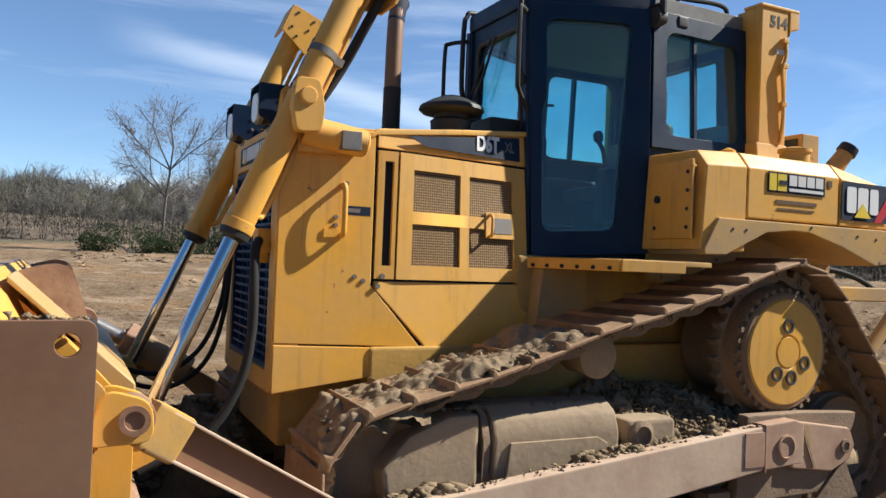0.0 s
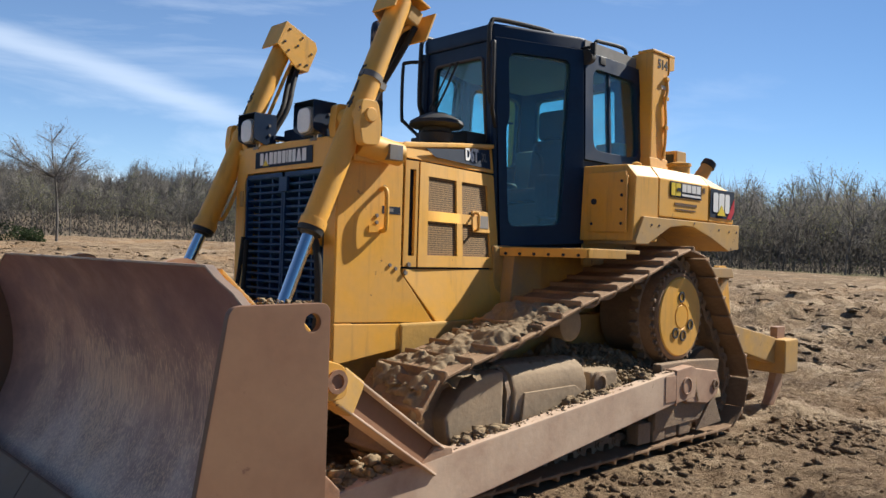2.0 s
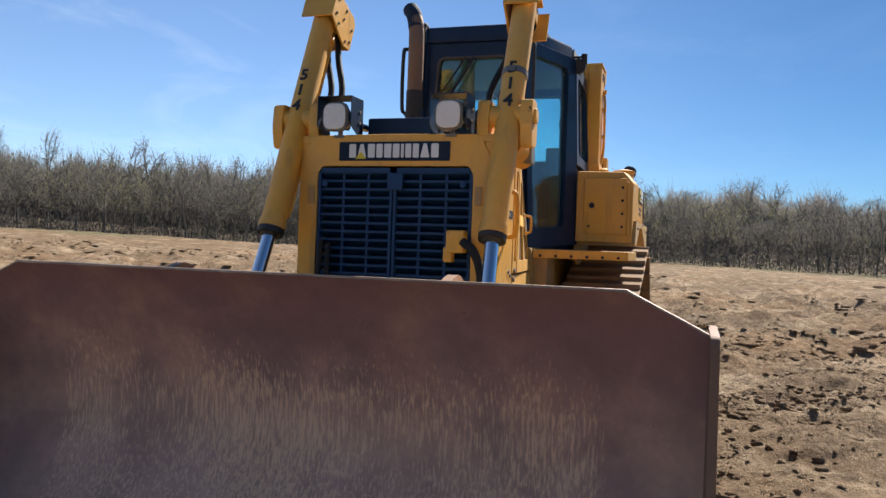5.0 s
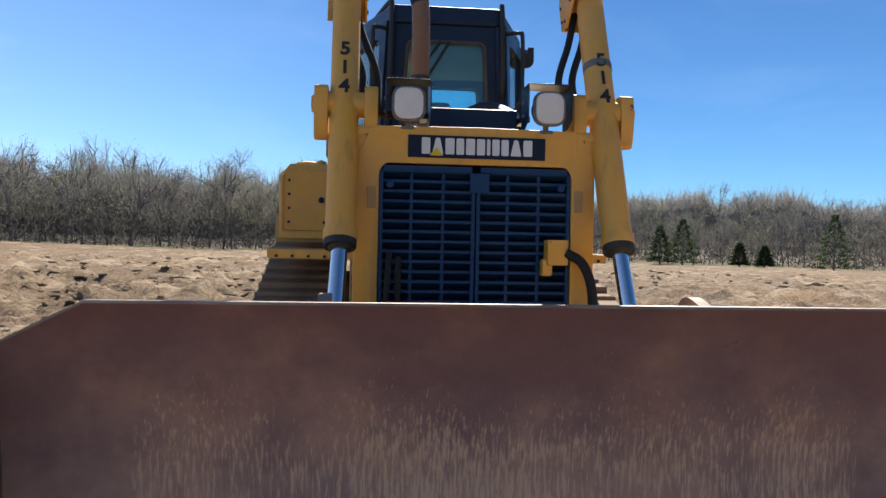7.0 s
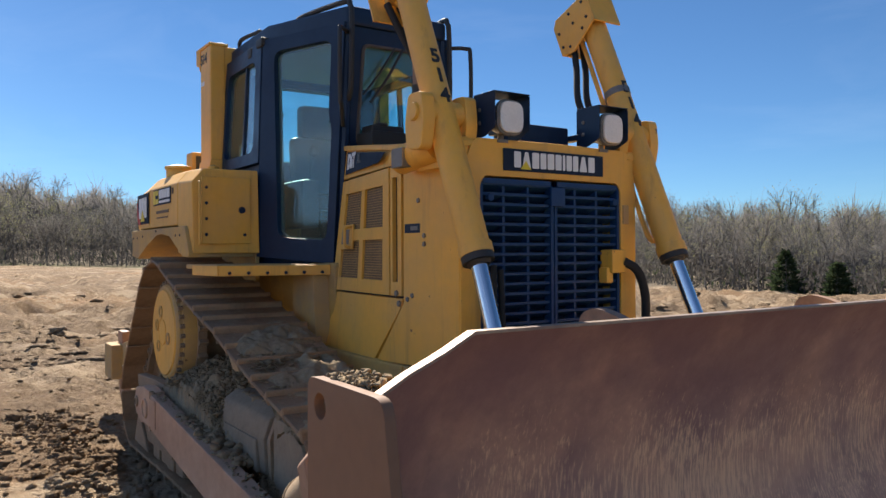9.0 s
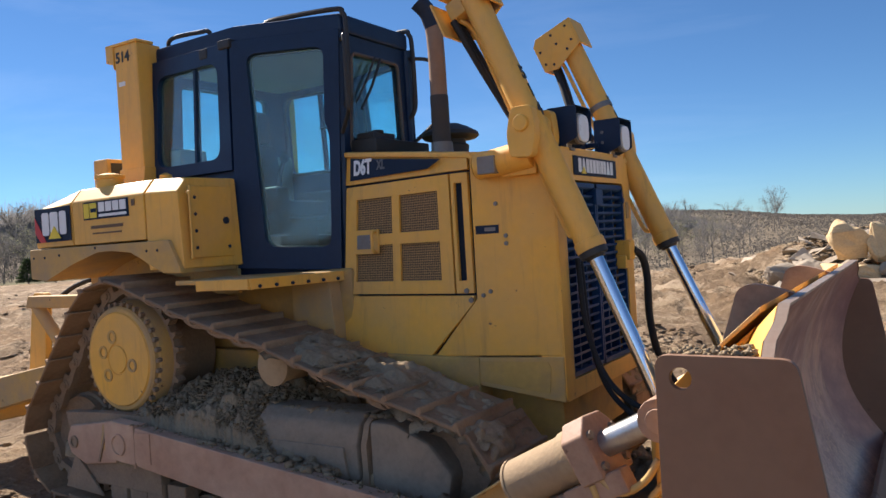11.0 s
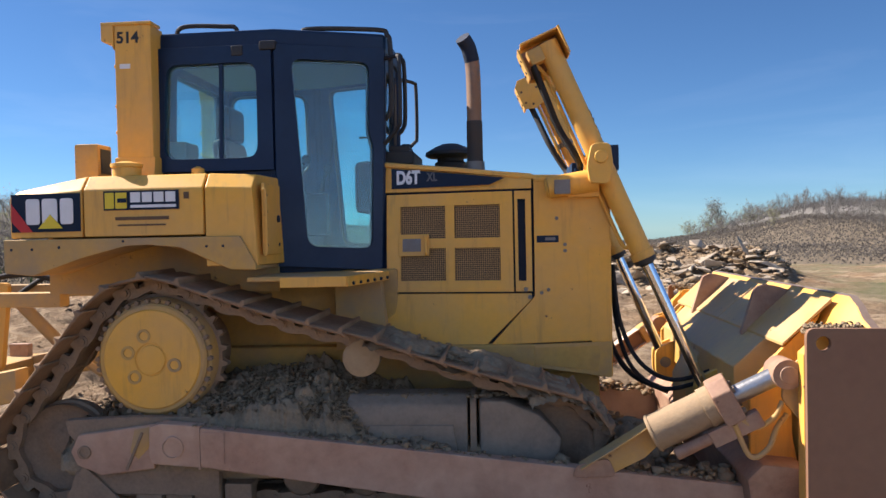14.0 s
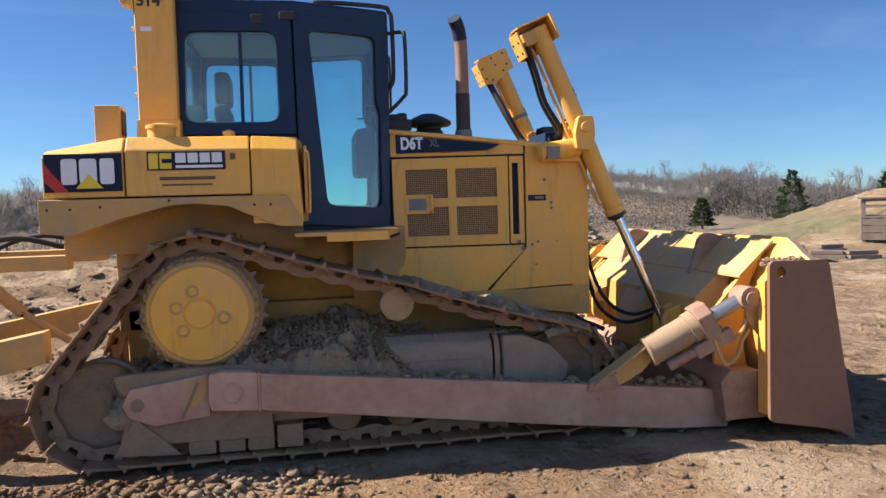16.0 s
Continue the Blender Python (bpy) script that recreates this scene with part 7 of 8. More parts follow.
for s in (1, -1):
    mud_heap("packed_mud", s)
    pl = []
    for _ in range(8000):
        x, t = rs.uniform(-0.5, 2.25), rs.rand() ** .7
        y = 0.62 + t * .585
        z = float(heap_top(x, t, s))
        sz = min(rs.gamma(1.5, .003) + .003, .02)
        pl.append((rs.randint(8), x, s * y, z + .01, rs.uniform(0, 6.3), (sz * 1.2, sz, sz * .8)))
    for _ in range(240):
        x = rs.uniform(.3, 3.4)
        top = .765 - .195 * (x - .355) / 1.885 if x < 2.24 else .57 - .134 * (x - 2.24) / 1.25
        sz = min(rs.gamma(1.4, .004) + .003, .022)
        pl.append((rs.randint(8), x, s * rs.uniform(1.228, 1.30), top + sz * .3, rs.uniform(0, 6.3), (sz * 1.3, sz, sz * .7)))
    # on the upper run of the track
    for _ in range(1500):
        x = 1.35 + 1.12 * rs.rand() ** .7
        sz = min(rs.gamma(1.5, .0019) + .0025, .01)
        z = 1.322 - (x - 1.2) * .325 + rs.uniform(-.01, .012)
        pl.append((rs.randint(8), x, s * rs.uniform(.68, 1.15), z - .01, rs.uniform(0, 6.3), (sz * 1.5, sz * 1.3, sz * .7)))
    # heavy clods caked on the front shoes and round the sprocket's foot
    for _ in range(900 if s > 0 else 800):
        x = 2.62 - .95 * rs.rand() ** 1.3
        sz = min(rs.gamma(1.3, .0085) + .005, .042)
        pl.append((rs.randint(8), x, s * rs.uniform(.70, 1.18), 1.315 - (x - 1.2) * .33 - sz * .25, rs.uniform(0, 6.3), (sz * 1.7, sz * 1.3, sz * .42)))
    for _ in range(3200 if s < 0 else 2200):
        x, t = rs.uniform(-.5, 1.3), rs.rand() ** .6
        y = .66 + t * .52
        z = float(heap_top(x, t, s))
        sz = min(rs.gamma(1.5, .006) + .005, .036)
        pl.append((rs.randint(8), x, s * y, z + .035 * rs.rand(), rs.uniform(0, 6.3), (sz * rs.uniform(.9, 1.5), sz, sz * rs.uniform(.6, 1.0))))
    # clumps lying along the push arm and on the housing
    for _ in range(520):
        x = rs.uniform(.45, 2.45)
        if value_noise(np.array([x * 3.1]), np.array([s * 2.0]), 61)[0] < .42:
            continue
        sz = min(rs.gamma(1.6, .007) + .006, .04)
        pl.append((8 + rs.randint(5), x, s * rs.uniform(1.15, 1.275), .765 - .195 * (x - .355) / 1.885 + rs.uniform(-.03, .012), rs.uniform(0, 6.3), (sz * 1.2, sz, sz * .8)))
    for _ in range(260):
        sz = min(rs.gamma(1.5, .006) + .005, .03)
        pl.append((8 + rs.randint(5), rs.uniform(1.15, 2.2), s * rs.uniform(.84, 1.03), .885 - sz * .2, rs.uniform(0, 6.3), (sz * 1.3, sz, sz * .7)))
    # behind the blade's corner
    for _ in range(900 if s < 0 else 160):
        sz = min(rs.gamma(1.6, .0042) + .004, .022)
        pl.append((rs.randint(8), rs.uniform(3.62, 3.88), s * rs.uniform(1.50, 1.62), 1.30 + .045 * rs.rand(), rs.uniform(0, 6.3), (sz * 1.3, sz, sz * .8)))
    for _ in range(240):
        sz = min(rs.gamma(1.8, .007) + .006, .04)
        pl.append((8 + rs.randint(5), rs.uniform(2.75, 3.5), s * rs.uniform(.5, 1.25), rs.uniform(.14, .24), rs.uniform(0, 6.3), (sz * 1.3, sz, sz * .8)))
    # earth lying on the arm behind the blade, and heaped up between nose and track
    for _ in range(90):
        x = rs.uniform(2.78, 3.42)
        top = .60 - .13 * (x - 2.2) / 1.2
        sz = min(rs.gamma(1.8, .007) + .006, .045)
        pl.append((8 + rs.randint(5), x, s * rs.uniform(1.10, 1.30), top + rs.uniform(-.04, .02), rs.uniform(0, 6.3), (sz * 1.2, sz, sz * .8)))
    for _ in range(420 if s < 0 else 90):
        x, y = rs.uniform(2.62, 3.2), rs.uniform(.5, 1.0)
        crest = (.55 if s < 0 else .26) * max(0, 1 - ((x - 2.86) / .36) ** 2) * max(0, 1 - ((y - .72) / .34) ** 2)
        sz = min(rs.gamma(1.8, .008) + .008, .05)
        pl.append((8 + rs.randint(5), x, s * y, .15 + crest * rs.rand() ** .5, rs.uniform(0, 6.3), (sz * 1.2, sz, sz * .8)))
    X, Y = np.meshgrid(np.linspace(2.5, 3.24, 70), np.linspace(.36, 1.08, 70), indexing="ij")
    Z = .06 + (.54 if s < 0 else .26) * np.maximum(0, 1 - ((X - 2.86) / .37) ** 2) * np.maximum(0, 1 - ((Y - .72) / .36) ** 2)
    Z = Z + (Z - .05) * .5 * (value_noise(X * 6, Y * 6, 51) - .5) + .09 * (value_noise(X * 14, Y * 14, 52) - .5) + .05 * (value_noise(X * 33, Y * 33, 53) - .5)
    q = np.arange(69)[:, None] * 70 + np.arange(69)[None]
    Fc = np.stack([q, q + 70, q + 71, q + 1], -1).reshape(-1, 4)
    tagged(new("earth_heap", grid_mesh("earth_heap", np.stack([X.ravel(), s * Y.ravel(), Z.ravel()], 1), Fc if s > 0 else Fc[:, ::-1], MUD)), "brown earth heaped between the track and the blade", "mud", kind="stuff")
    nx_, ny_ = 170, 60
    X, Y = np.meshgrid(np.linspace(1.28, 2.66, nx_), np.linspace(.672, 1.19, ny_), indexing="ij")
    edge = smooth(.672, .73, Y) * (1 - smooth(1.08, 1.19, Y)) * smooth(1.28, 1.5, X) * (1 - smooth(2.5, 2.66, X))
    Z = 1.30 - (X - 1.2) * .325 + .09 * (value_noise(X * 5, Y * 3.5, 41 + s) - .5) + .05 * (value_noise(X * 15, Y * 15, 43 + s) - .5) + .02 * (value_noise(X * 36, Y * 36, 45 + s) - .5) + (.03 if s > 0 else .022) - .05 * (1 - edge)
    q = np.arange(nx_ - 1)[:, None] * ny_ + np.arange(ny_ - 1)[None]
    Fc = np.stack([q, q + ny_, q + ny_ + 1, q + 1], -1).reshape(-1, 4)
    tagged(new("caked_mud", grid_mesh("caked_mud", np.stack([X.ravel(), s * Y.ravel(), Z.ravel()], 1), Fc if s > 0 else Fc[:, ::-1], MUD)), "yellowish mud caked between the grousers of the track", "mud", kind="stuff")
    # mud clinging to the shoes round the front idler
    A, Y = np.meshgrid(np.radians(np.linspace(112, -28, 90)), np.linspace(.668, 1.212, 60), indexing="ij")
    R = C_FRONT[2] + (.052 if s > 0 else .036) + .085 * (value_noise(A * 3.2, Y * 5, 81 + s) - .35) + .045 * (value_noise(A * 9, Y * 22, 83 + s) - .5) + .022 * (value_noise(A * 22, Y * 48, 85 + s) - .5)
    R = R - .05 * (1 - smooth(.668, .72, Y) * (1 - smooth(1.15, 1.212, Y)))
    X, Z = C_FRONT[0] + R * np.cos(A), C_FRONT[1] + R * np.sin(A)
    q = np.arange(89)[:, None] * 60 + np.arange(59)[None]
    Fc = np.stack([q, q + 1, q + 61, q + 60], -1).reshape(-1, 4)
    tagged(new("caked_mud", grid_mesh("caked_mud", np.stack([X.ravel(), s * Y.ravel(), Z.ravel()], 1), Fc[:, ::-1] if s > 0 else Fc, MUD)), "brown mud clinging to the shoes round the front idler", "mud", kind="stuff")
    scatter_mesh("mud_crumbs", grit + rough_lumps, pl, MUD, "loose mud crumbs lying on the machine's undercarriage", "mud")

# ---------- woods ----------
def bark_material(name, col, alt):
    return material(name, col, 0.9, dirt=alt, dirt_amount=0.8, grain=0.2, scale=0.4, bump=0, spec=0.1)


BARK = bark_material("grey_brown_bark", (0.148, 0.137, 0.127), (0.195, 0.18, 0.163))


def leaf_material(name, a, b_):
    m = bpy.data.materials.new(name)
    m.use_nodes = True
    nt = m.node_tree
    p = nt.nodes["Principled BSDF"]
    p.inputs["Roughness"].default_value = 0.8
    p.inputs["Specular IOR Level"].default_value = 0.15
    g = nt.nodes.new("ShaderNodeNewGeometry")
    x = nt.nodes.new("ShaderNodeMixRGB")
    x.inputs["Color1"].default_value, x.inputs["Color2"].default_value = (*a, 1), (*b_, 1)
    nt.links.new(g.outputs["Random Per Island"], x.inputs["Fac"])
    nt.links.new(x.outputs[0], p.inputs["Base Color"])
    tl = nt.nodes.new("ShaderNodeBsdfTranslucent")
    nt.links.new(x.outputs[0], tl.inputs["Color"])
    mx = nt.nodes.new("ShaderNodeMixShader")
    mx.inputs[0].default_value = 0.5
    nt.links.new(p.outputs[0], mx.inputs[1])
    nt.links.new(tl.outputs[0], mx.inputs[2])
    nt.links.new(mx.outputs[0], nt.nodes["Material Output"].inputs["Surface"])
    return m


TWIGS = leaf_material("bare_twigs", (0.20, 0.187, 0.174), (0.265, 0.246, 0.226))
BUDS = leaf_material("swelling_buds", (0.19, 0.178, 0.155), (0.25, 0.235, 0.195))
SPRING = leaf_material("young_spring_leaves", (0.25, 0.255, 0.12), (0.36, 0.36, 0.17))
CEDAR = leaf_material("dark_cedar_needles", (0.030, 0.048, 0.022), (0.06, 0.082, 0.038))
BRUSH = leaf_material("brown_brush", (0.082, 0.076, 0.070), (0.12, 0.110, 0.10))
SCRUB = leaf_material("dark_hill_scrub", (0.118, 0.104, 0.09), (0.155, 0.138, 0.118))


def far_wood_material():
    """Distant bare crowns: upright streaks of stems in a grey-brown mass."""
    m = material("far_bare_wood", (0.165, 0.154, 0.148), 0.95, dirt=(0.185, 0.178, 0.15), dirt_amount=0.8, grain=0.2, scale=0.10, bump=0, spec=0.05)
    nt = m.node_tree
    p = nt.nodes["Principled BSDF"]
    src = p.inputs["Base Color"].links[0].from_socket
    co, mp, n = nt.nodes.new("ShaderNodeTexCoord"), nt.nodes.new("ShaderNodeMapping"), nt.nodes.new("ShaderNodeTexNoise")
    mp.inputs["Scale"].default_value = (2.2, 2.2, 0.22)
    n.inputs["Scale"].default_value, n.inputs["Detail"].default_value, n.inputs["Roughness"].default_value = 0.9, 7, 0.7
    r, x = nt.nodes.new("ShaderNodeMapRange"), nt.nodes.new("ShaderNodeMixRGB")
    r.inputs["From Min"].default_value, r.inputs["From Max"].default_value = 0.52, 0.66
    r.inputs["To Max"].default_value = 0.75
    x.inputs["Color2"].default_value = (0.095, 0.086, 0.078, 1)
    nt.links.new(co.outputs["Object"], mp.inputs["Vector"])
    nt.links.new(mp.outputs[0], n.inputs["Vector"])
    nt.links.new(n.outputs["Fac"], r.inputs["Value"])
    nt.links.new(r.outputs[0], x.inputs["Fac"])
    nt.links.new(src, x.inputs["Color1"])
    nt.links.new(x.outputs[0], p.inputs["Base Color"])
    return m


FAR_WOOD = far_wood_material()


def stick(p, q, r0, r1, n=4):
    """A tapered limb as raw arrays."""
    p, q = np.asarray(p, float), np.asarray(q, float)
    d = (q - p) / np.linalg.norm(q - p)
    a = np.cross(d, [0.3, 0.5, 0.81])
    a /= np.linalg.norm(a)
    c = np.cross(d, a)
    ang = np.arange(n) * 2 * np.pi / n
    ring = np.cos(ang)[:, None] * a + np.sin(ang)[:, None] * c
    V_ = np.vstack([p + ring * r0, q + ring * r1])
    F_ = np.array([[k, (k + 1) % n, n + (k + 1) % n, n + k] for k in range(n)])
    return V_, F_


class Heap:
    """Collects raw pieces into one mesh."""
    def __init__(self):
        self.v, self.f, self.n = [], [], 0

    def add(self, V_, F_):
        self.v.append(V_)
        self.f.append(F_ + self.n)
        self.n += len(V_)

    def arrays(self):
        return np.vstack(self.v), np.vstack(self.f)


def bare_tree(seed, height=11.0, spread=0.32, twig_n=900, leaf_n=0):
    """Wood, twigs and leaves of one bare spring tree."""
    r = np.random.RandomState(seed)
    wood, twigs, leaves = Heap(), Heap(), Heap()
    tips = []

    def grow(p, d, length, rad, level):
        steps = 3 if level == 0 else 2 if level == 1 else 1
        for k in range(steps):
            d2 = d + r.normal(0, 0.11 + 0.05 * level, 3) + np.array([0, 0, 0.06])
            d2 /= np.linalg.norm(d2)
            q = p + d2 * length / steps
            wood.add(*stick(p, q, rad * (1 - 0.28 * k / steps), rad * (1 - 0.28 * (k + 1) / steps), 4 if level == 0 else 3))
            p, d = q, d2
            if level < 2 and (level or k):
                for _ in range(r.randint(1, 3) if level else r.randint(3, 5)):
                    nd = d + r.normal(0, 0.62, 3)
                    nd[2] = abs(nd[2]) * 0.7 + 0.12
                    nd /= np.linalg.norm(nd)
                    grow(p, nd, length * r.uniform(0.42, 0.62), rad * 0.5, level + 1)
        tips.append((p, d, length))
        if level < 2:
            for _ in range(2):
                nd = d + r.normal(0, 0.4, 3)
                nd /= np.linalg.norm(nd)
                grow(p, nd, length * 0.55, rad * 0.55, level + 1)
    grow(np.zeros(3), np.array([0, 0, 1.0]), height * 0.5, height * 0.0105, 0)
    tp = np.array([t[0] for t in tips])
    td = np.array([t[1] for t in tips])
    pick = r.randint(0, len(tp), twig_n)
    st = tp[pick] - td[pick] * r.uniform(0, 1.7, (twig_n, 1)) + r.normal(0, .30, (twig_n, 3)) * height / 11
    dr = td[pick] + r.normal(0, 0.8, (twig_n, 3))
    dr /= np.linalg.norm(dr, axis=1)[:, None]
    ln = r.uniform(0.25, 0.80, (twig_n, 1)) * height / 11
    side = np.cross(dr, r.normal(0, 1, (twig_n, 3)))
    side /= np.linalg.norm(side, axis=1)[:, None]
    w = 0.014 * height / 11
    V_ = np.stack([st + side * w, st - side * w, st + dr * ln], 1).reshape(-1, 3)
    twigs.add(V_, np.arange(twig_n * 3).reshape(-1, 3))
    if leaf_n:
        pk = r.randint(0, twig_n, leaf_n)
        c = st[pk] + dr[pk] * ln[pk] * r.uniform(.3, 1.1, (leaf_n, 1)) + r.normal(0, .3, (leaf_n, 3))
        a = r.normal(0, 1, (leaf_n, 3))
        a /= np.linalg.norm(a, axis=1)[:, None]
        b2 = np.cross(a, r.normal(0, 1, (leaf_n, 3)))
        b2 /= np.linalg.norm(b2, axis=1)[:, None]
        s = r.uniform(.04, .10, (leaf_n, 1))
        V_ = np.stack([c + a * s, c + b2 * s, c - (a + b2) * s * .7], 1).reshape(-1, 3)
        leaves.add(V_, np.arange(leaf_n * 3).reshape(-1, 3))
    return wood, twigs, leaves


def cedar_tree(seed, height=5.0, leaf_n=1800):
    r = np.random.RandomState(seed)
    wood, leaves = Heap(), Heap()
    wood.add(*stick((0, 0, 0), (0, 0, height * .9), .12, .03, 6))
    h = r.rand(leaf_n) ** 1.3
    rad = (1 - h ** 1.5) * height * .33 * r.uniform(.55, 1.12, leaf_n) * (0.8 + .3 * np.sin(h * 40)) + .08
    a = r.uniform(0, 2 * np.pi, leaf_n)
    c = np.stack([rad * np.cos(a), rad * np.sin(a), .3 + h * (height - .3)], 1)
    d1 = np.stack([np.cos(a), np.sin(a), np.full(leaf_n, .4)], 1) + r.normal(0, .3, (leaf_n, 3))
    d2 = np.cross(d1, r.normal(0, 1, (leaf_n, 3)))
    d2 /= np.linalg.norm(d2, axis=1)[:, None]
    s = r.uniform(.12, .3, (leaf_n, 1))
    V_ = np.stack([c - d2 * s * .4, c + d1 * s * .2, c + d2 * s * .4, c + d1 * s], 1).reshape(-1, 3)
    leaves.add(V_, np.arange(leaf_n * 4).reshape(-1, 4))
    return wood, leaves


rs = np.random.RandomState(5)
templates = [bare_tree(sd, 11.0, twig_n=660, leaf_n=560) for k, sd in enumerate((104, 107, 111, 113, 115, 128, 150))]
W = [t[0].arrays() for t in templates]
T = [t[1].arrays() for t in templates]
Lv = [t[2].arrays() if t[2].n else None for t in templates]

# belt of trees round the field: distance and height by direction
def belt_radius(deg):
    """Distance of the wood's edge by direction."""
    d = deg % 360
    stops = [(0, 130), (40, 75), (62, 85), (74, 120), (80, 170), (95, 70), (99, 51), (112, 50), (124, 55), (136, 82), (150, 95), (175, 88), (200, 84), (225, 86), (245, 95), (270, 105), (300, 120), (330, 130), (360, 130)]
    return float(np.interp(d, [a for a, _ in stops], [b_ for _, b_ in stops]))


TALL_AT = [0, 40, 56, 62, 75, 97, 109, 114, 125, 145, 160, 174, 186, 205, 225, 250, 290, 320]
TALL = [.6, .5, .48, .40, .34, .34, .46, .62, .70, .74, .74, .88, .95, .98, .95, .76, .70, .6]
places_w, places_l, places_b = [], [], []
for dr, hs in ((0, 0.85), (7, 1.0), (16, 1.1), (28, 1.2)):
    deg = 0.0
    while deg < 360:
        seen = 35 < deg < 285
        step = (0.8 if 56 < deg < 76 else 1.45 if seen else 5.0) * rs.uniform(.4, 1.6)
        deg += step
        if 76 < deg < 96:
            continue
        d = belt_radius(deg) + dr + rs.uniform(-2.5, 2.5)
        x, y = d * math.cos(radians(deg)), d * math.sin(radians(deg))
        k = rs.randint(7)
        tall = float(np.interp(deg, TALL_AT, TALL))
        sc = rs.uniform(.62, 1.15) * hs * tall
        z = float(ground_height(x, y, False)) - .1
        pl = (k, x, y, z, rs.uniform(0, 6.28), (sc * rs.uniform(.9, 1.15), sc * rs.uniform(.9, 1.15), sc))
        places_w.append(pl)
        (places_l if k % 3 == 0 and not 50 < deg < 100 else places_b).append(pl)
scatter_mesh("wood_trunks", W, places_w, BARK, "grey-brown trunks and limbs of a bare spring wood", "woods")
scatter_mesh("wood_twigs", T, places_w, TWIGS, "fine bare twigs of the spring wood", "woods")
scatter_mesh("wood_leaves", [l if l is not None else Lv[0] for l in Lv], places_l, SPRING, "first thin yellow-green leaves in the wood", "woods")
scatter_mesh("wood_buds", [l if l is not None else Lv[0] for l in Lv], places_b, BUDS, "grey-brown swelling buds in the wood", "woods")

# the depth of the wood behind the belt: an uneven mass of far crowns
def far_wood(name, deg0, deg1):
    n, rows = int((deg1 - deg0) / .09), 9
    a = np.linspace(deg0, deg1, n)
    rad = np.array([belt_radius(q) for q in a]) + 34
    tall = np.interp(a, TALL_AT, TALL) * 11.2 * (1 + 34 / rad)
    crowns = .64 + .26 * value_noise(a * .45, a * 0, 71) + .14 * value_noise(a * 1.3, a * 0, 72) + .05 * value_noise(a * 3.1, a * 0, 73) + .03 * value_noise(a * 9.0, a * 0, 74)
    top = tall * crowns * .70 * (.15 + .85 * smooth(98, 108, a) * (deg0 > 90) + .85 * (deg0 < 90))
    x0, y0 = rad * np.cos(np.radians(a)), rad * np.sin(np.radians(a))
    base = ground_height(x0, y0, False) - .6
    V_, v = [], np.linspace(0, 1, rows)
    for k in range(rows):
        bulge = 2.4 * math.sin(v[k] * math.pi * .9) + 1.6 * (value_noise(a * 1.7, a * 0 + k * 1.3, 75) - .5)
        r_k = rad - bulge + 5 * v[k]
        V_.append(np.stack([r_k * np.cos(np.radians(a)), r_k * np.sin(np.radians(a)), base + top * v[k]], 1))
    q = np.arange(rows - 1)[:, None] * n + np.arange(n - 1)[None]
    me_ = grid_mesh(name, np.vstack(V_), np.stack([q, q + 1, q + n + 1, q + n], -1).reshape(-1, 4), FAR_WOOD)
    # fine crowns along its top
    m = int((deg1 - deg0) * 240)
    ta = rs.uniform(deg0, deg1, m)
    rr_ = np.interp(ta, a, rad) + rs.uniform(-3, 5, m)
    zz = np.interp(ta, a, base) + np.interp(ta, a, top) * rs.uniform(.72, 1.0, m)
    foot = np.stack([rr_ * np.cos(np.radians(ta)), rr_ * np.sin(np.radians(ta)), zz], 1)
    up = rs.normal(0, .42, (m, 3)) + np.array([0, 0, 1.0])
    across = np.stack([-np.sin(np.radians(ta)), np.cos(np.radians(ta)), 0 * ta], 1) * rs.uniform(.02, .06, (m, 1))
    tip = foot + up * (np.interp(ta, a, top) * rs.uniform(.05, .30, m))[:, None]
    fr = grid_mesh("crown_fringe", np.stack([foot + across, foot - across, tip], 1).reshape(-1, 3), np.arange(m * 3).reshape(-1, 3), TWIGS)
    tagged(new("crown_fringe", fr), "fine bare crowns rising behind the edge of the wood", "woods", kind="stuff")
    tagged(new(name, me_), "grey-brown depth of the bare wood behind its first trees", "woods", kind="stuff")


far_wood("far_wood", 98, 290)
far_wood("far_wood", 34, 76)

# brush at the wood's foot
n_b = 230000
deg = np.where(rs.rand(n_b) < .3, rs.uniform(57, 112, n_b), rs.uniform(35, 285, n_b))
d = np.array([belt_radius(a) for a in deg]) + rs.uniform(-3, 40, n_b)
hill_side = (deg > 58) & (deg < 112)
d = np.where(hill_side, 52 + 82 * rs.rand(n_b) ** .7, d)
x, y = d * np.cos(np.radians(deg)), d * np.sin(np.radians(deg))
h = rs.rand(n_b) * np.where(hill_side, .45, 1.0) * np.interp(deg, [35, 56, 62, 74, 80, 110, 125, 172, 186, 225, 285], [2.6, 2.4, 2.2, 1.8, .9, 0.7, 3.2, 4.2, 5.8, 5.2, 4.6]) * (0.5 + value_noise(x * .12, y * .12, 9))
c = np.stack([x, y, ground_height(x, y, False) + h], 1)
a = rs.normal(0, 1, (n_b, 3)) * np.where(hill_side, 1.0, .35)[:, None] ** np.array([1, 1, 0])
a /= np.linalg.norm(a, axis=1)[:, None]
b2 = np.cross(a, rs.normal(0, 1, (n_b, 3)))
b2 /= np.linalg.norm(b2, axis=1)[:, None]
s = rs.uniform(.12, .5, (n_b, 1)) * np.where(hill_side, .24, 1.0)[:, None]
wide = np.where(hill_side, .09, .07)[:, None]
Vb = np.stack([c + a * s, c - a * s * .6 + b2 * wide, c - a * s * .6 - b2 * wide], 1).reshape(-1, 3)
green = (rs.rand(n_b) < .08) & (h < 1.7) & ~hill_side
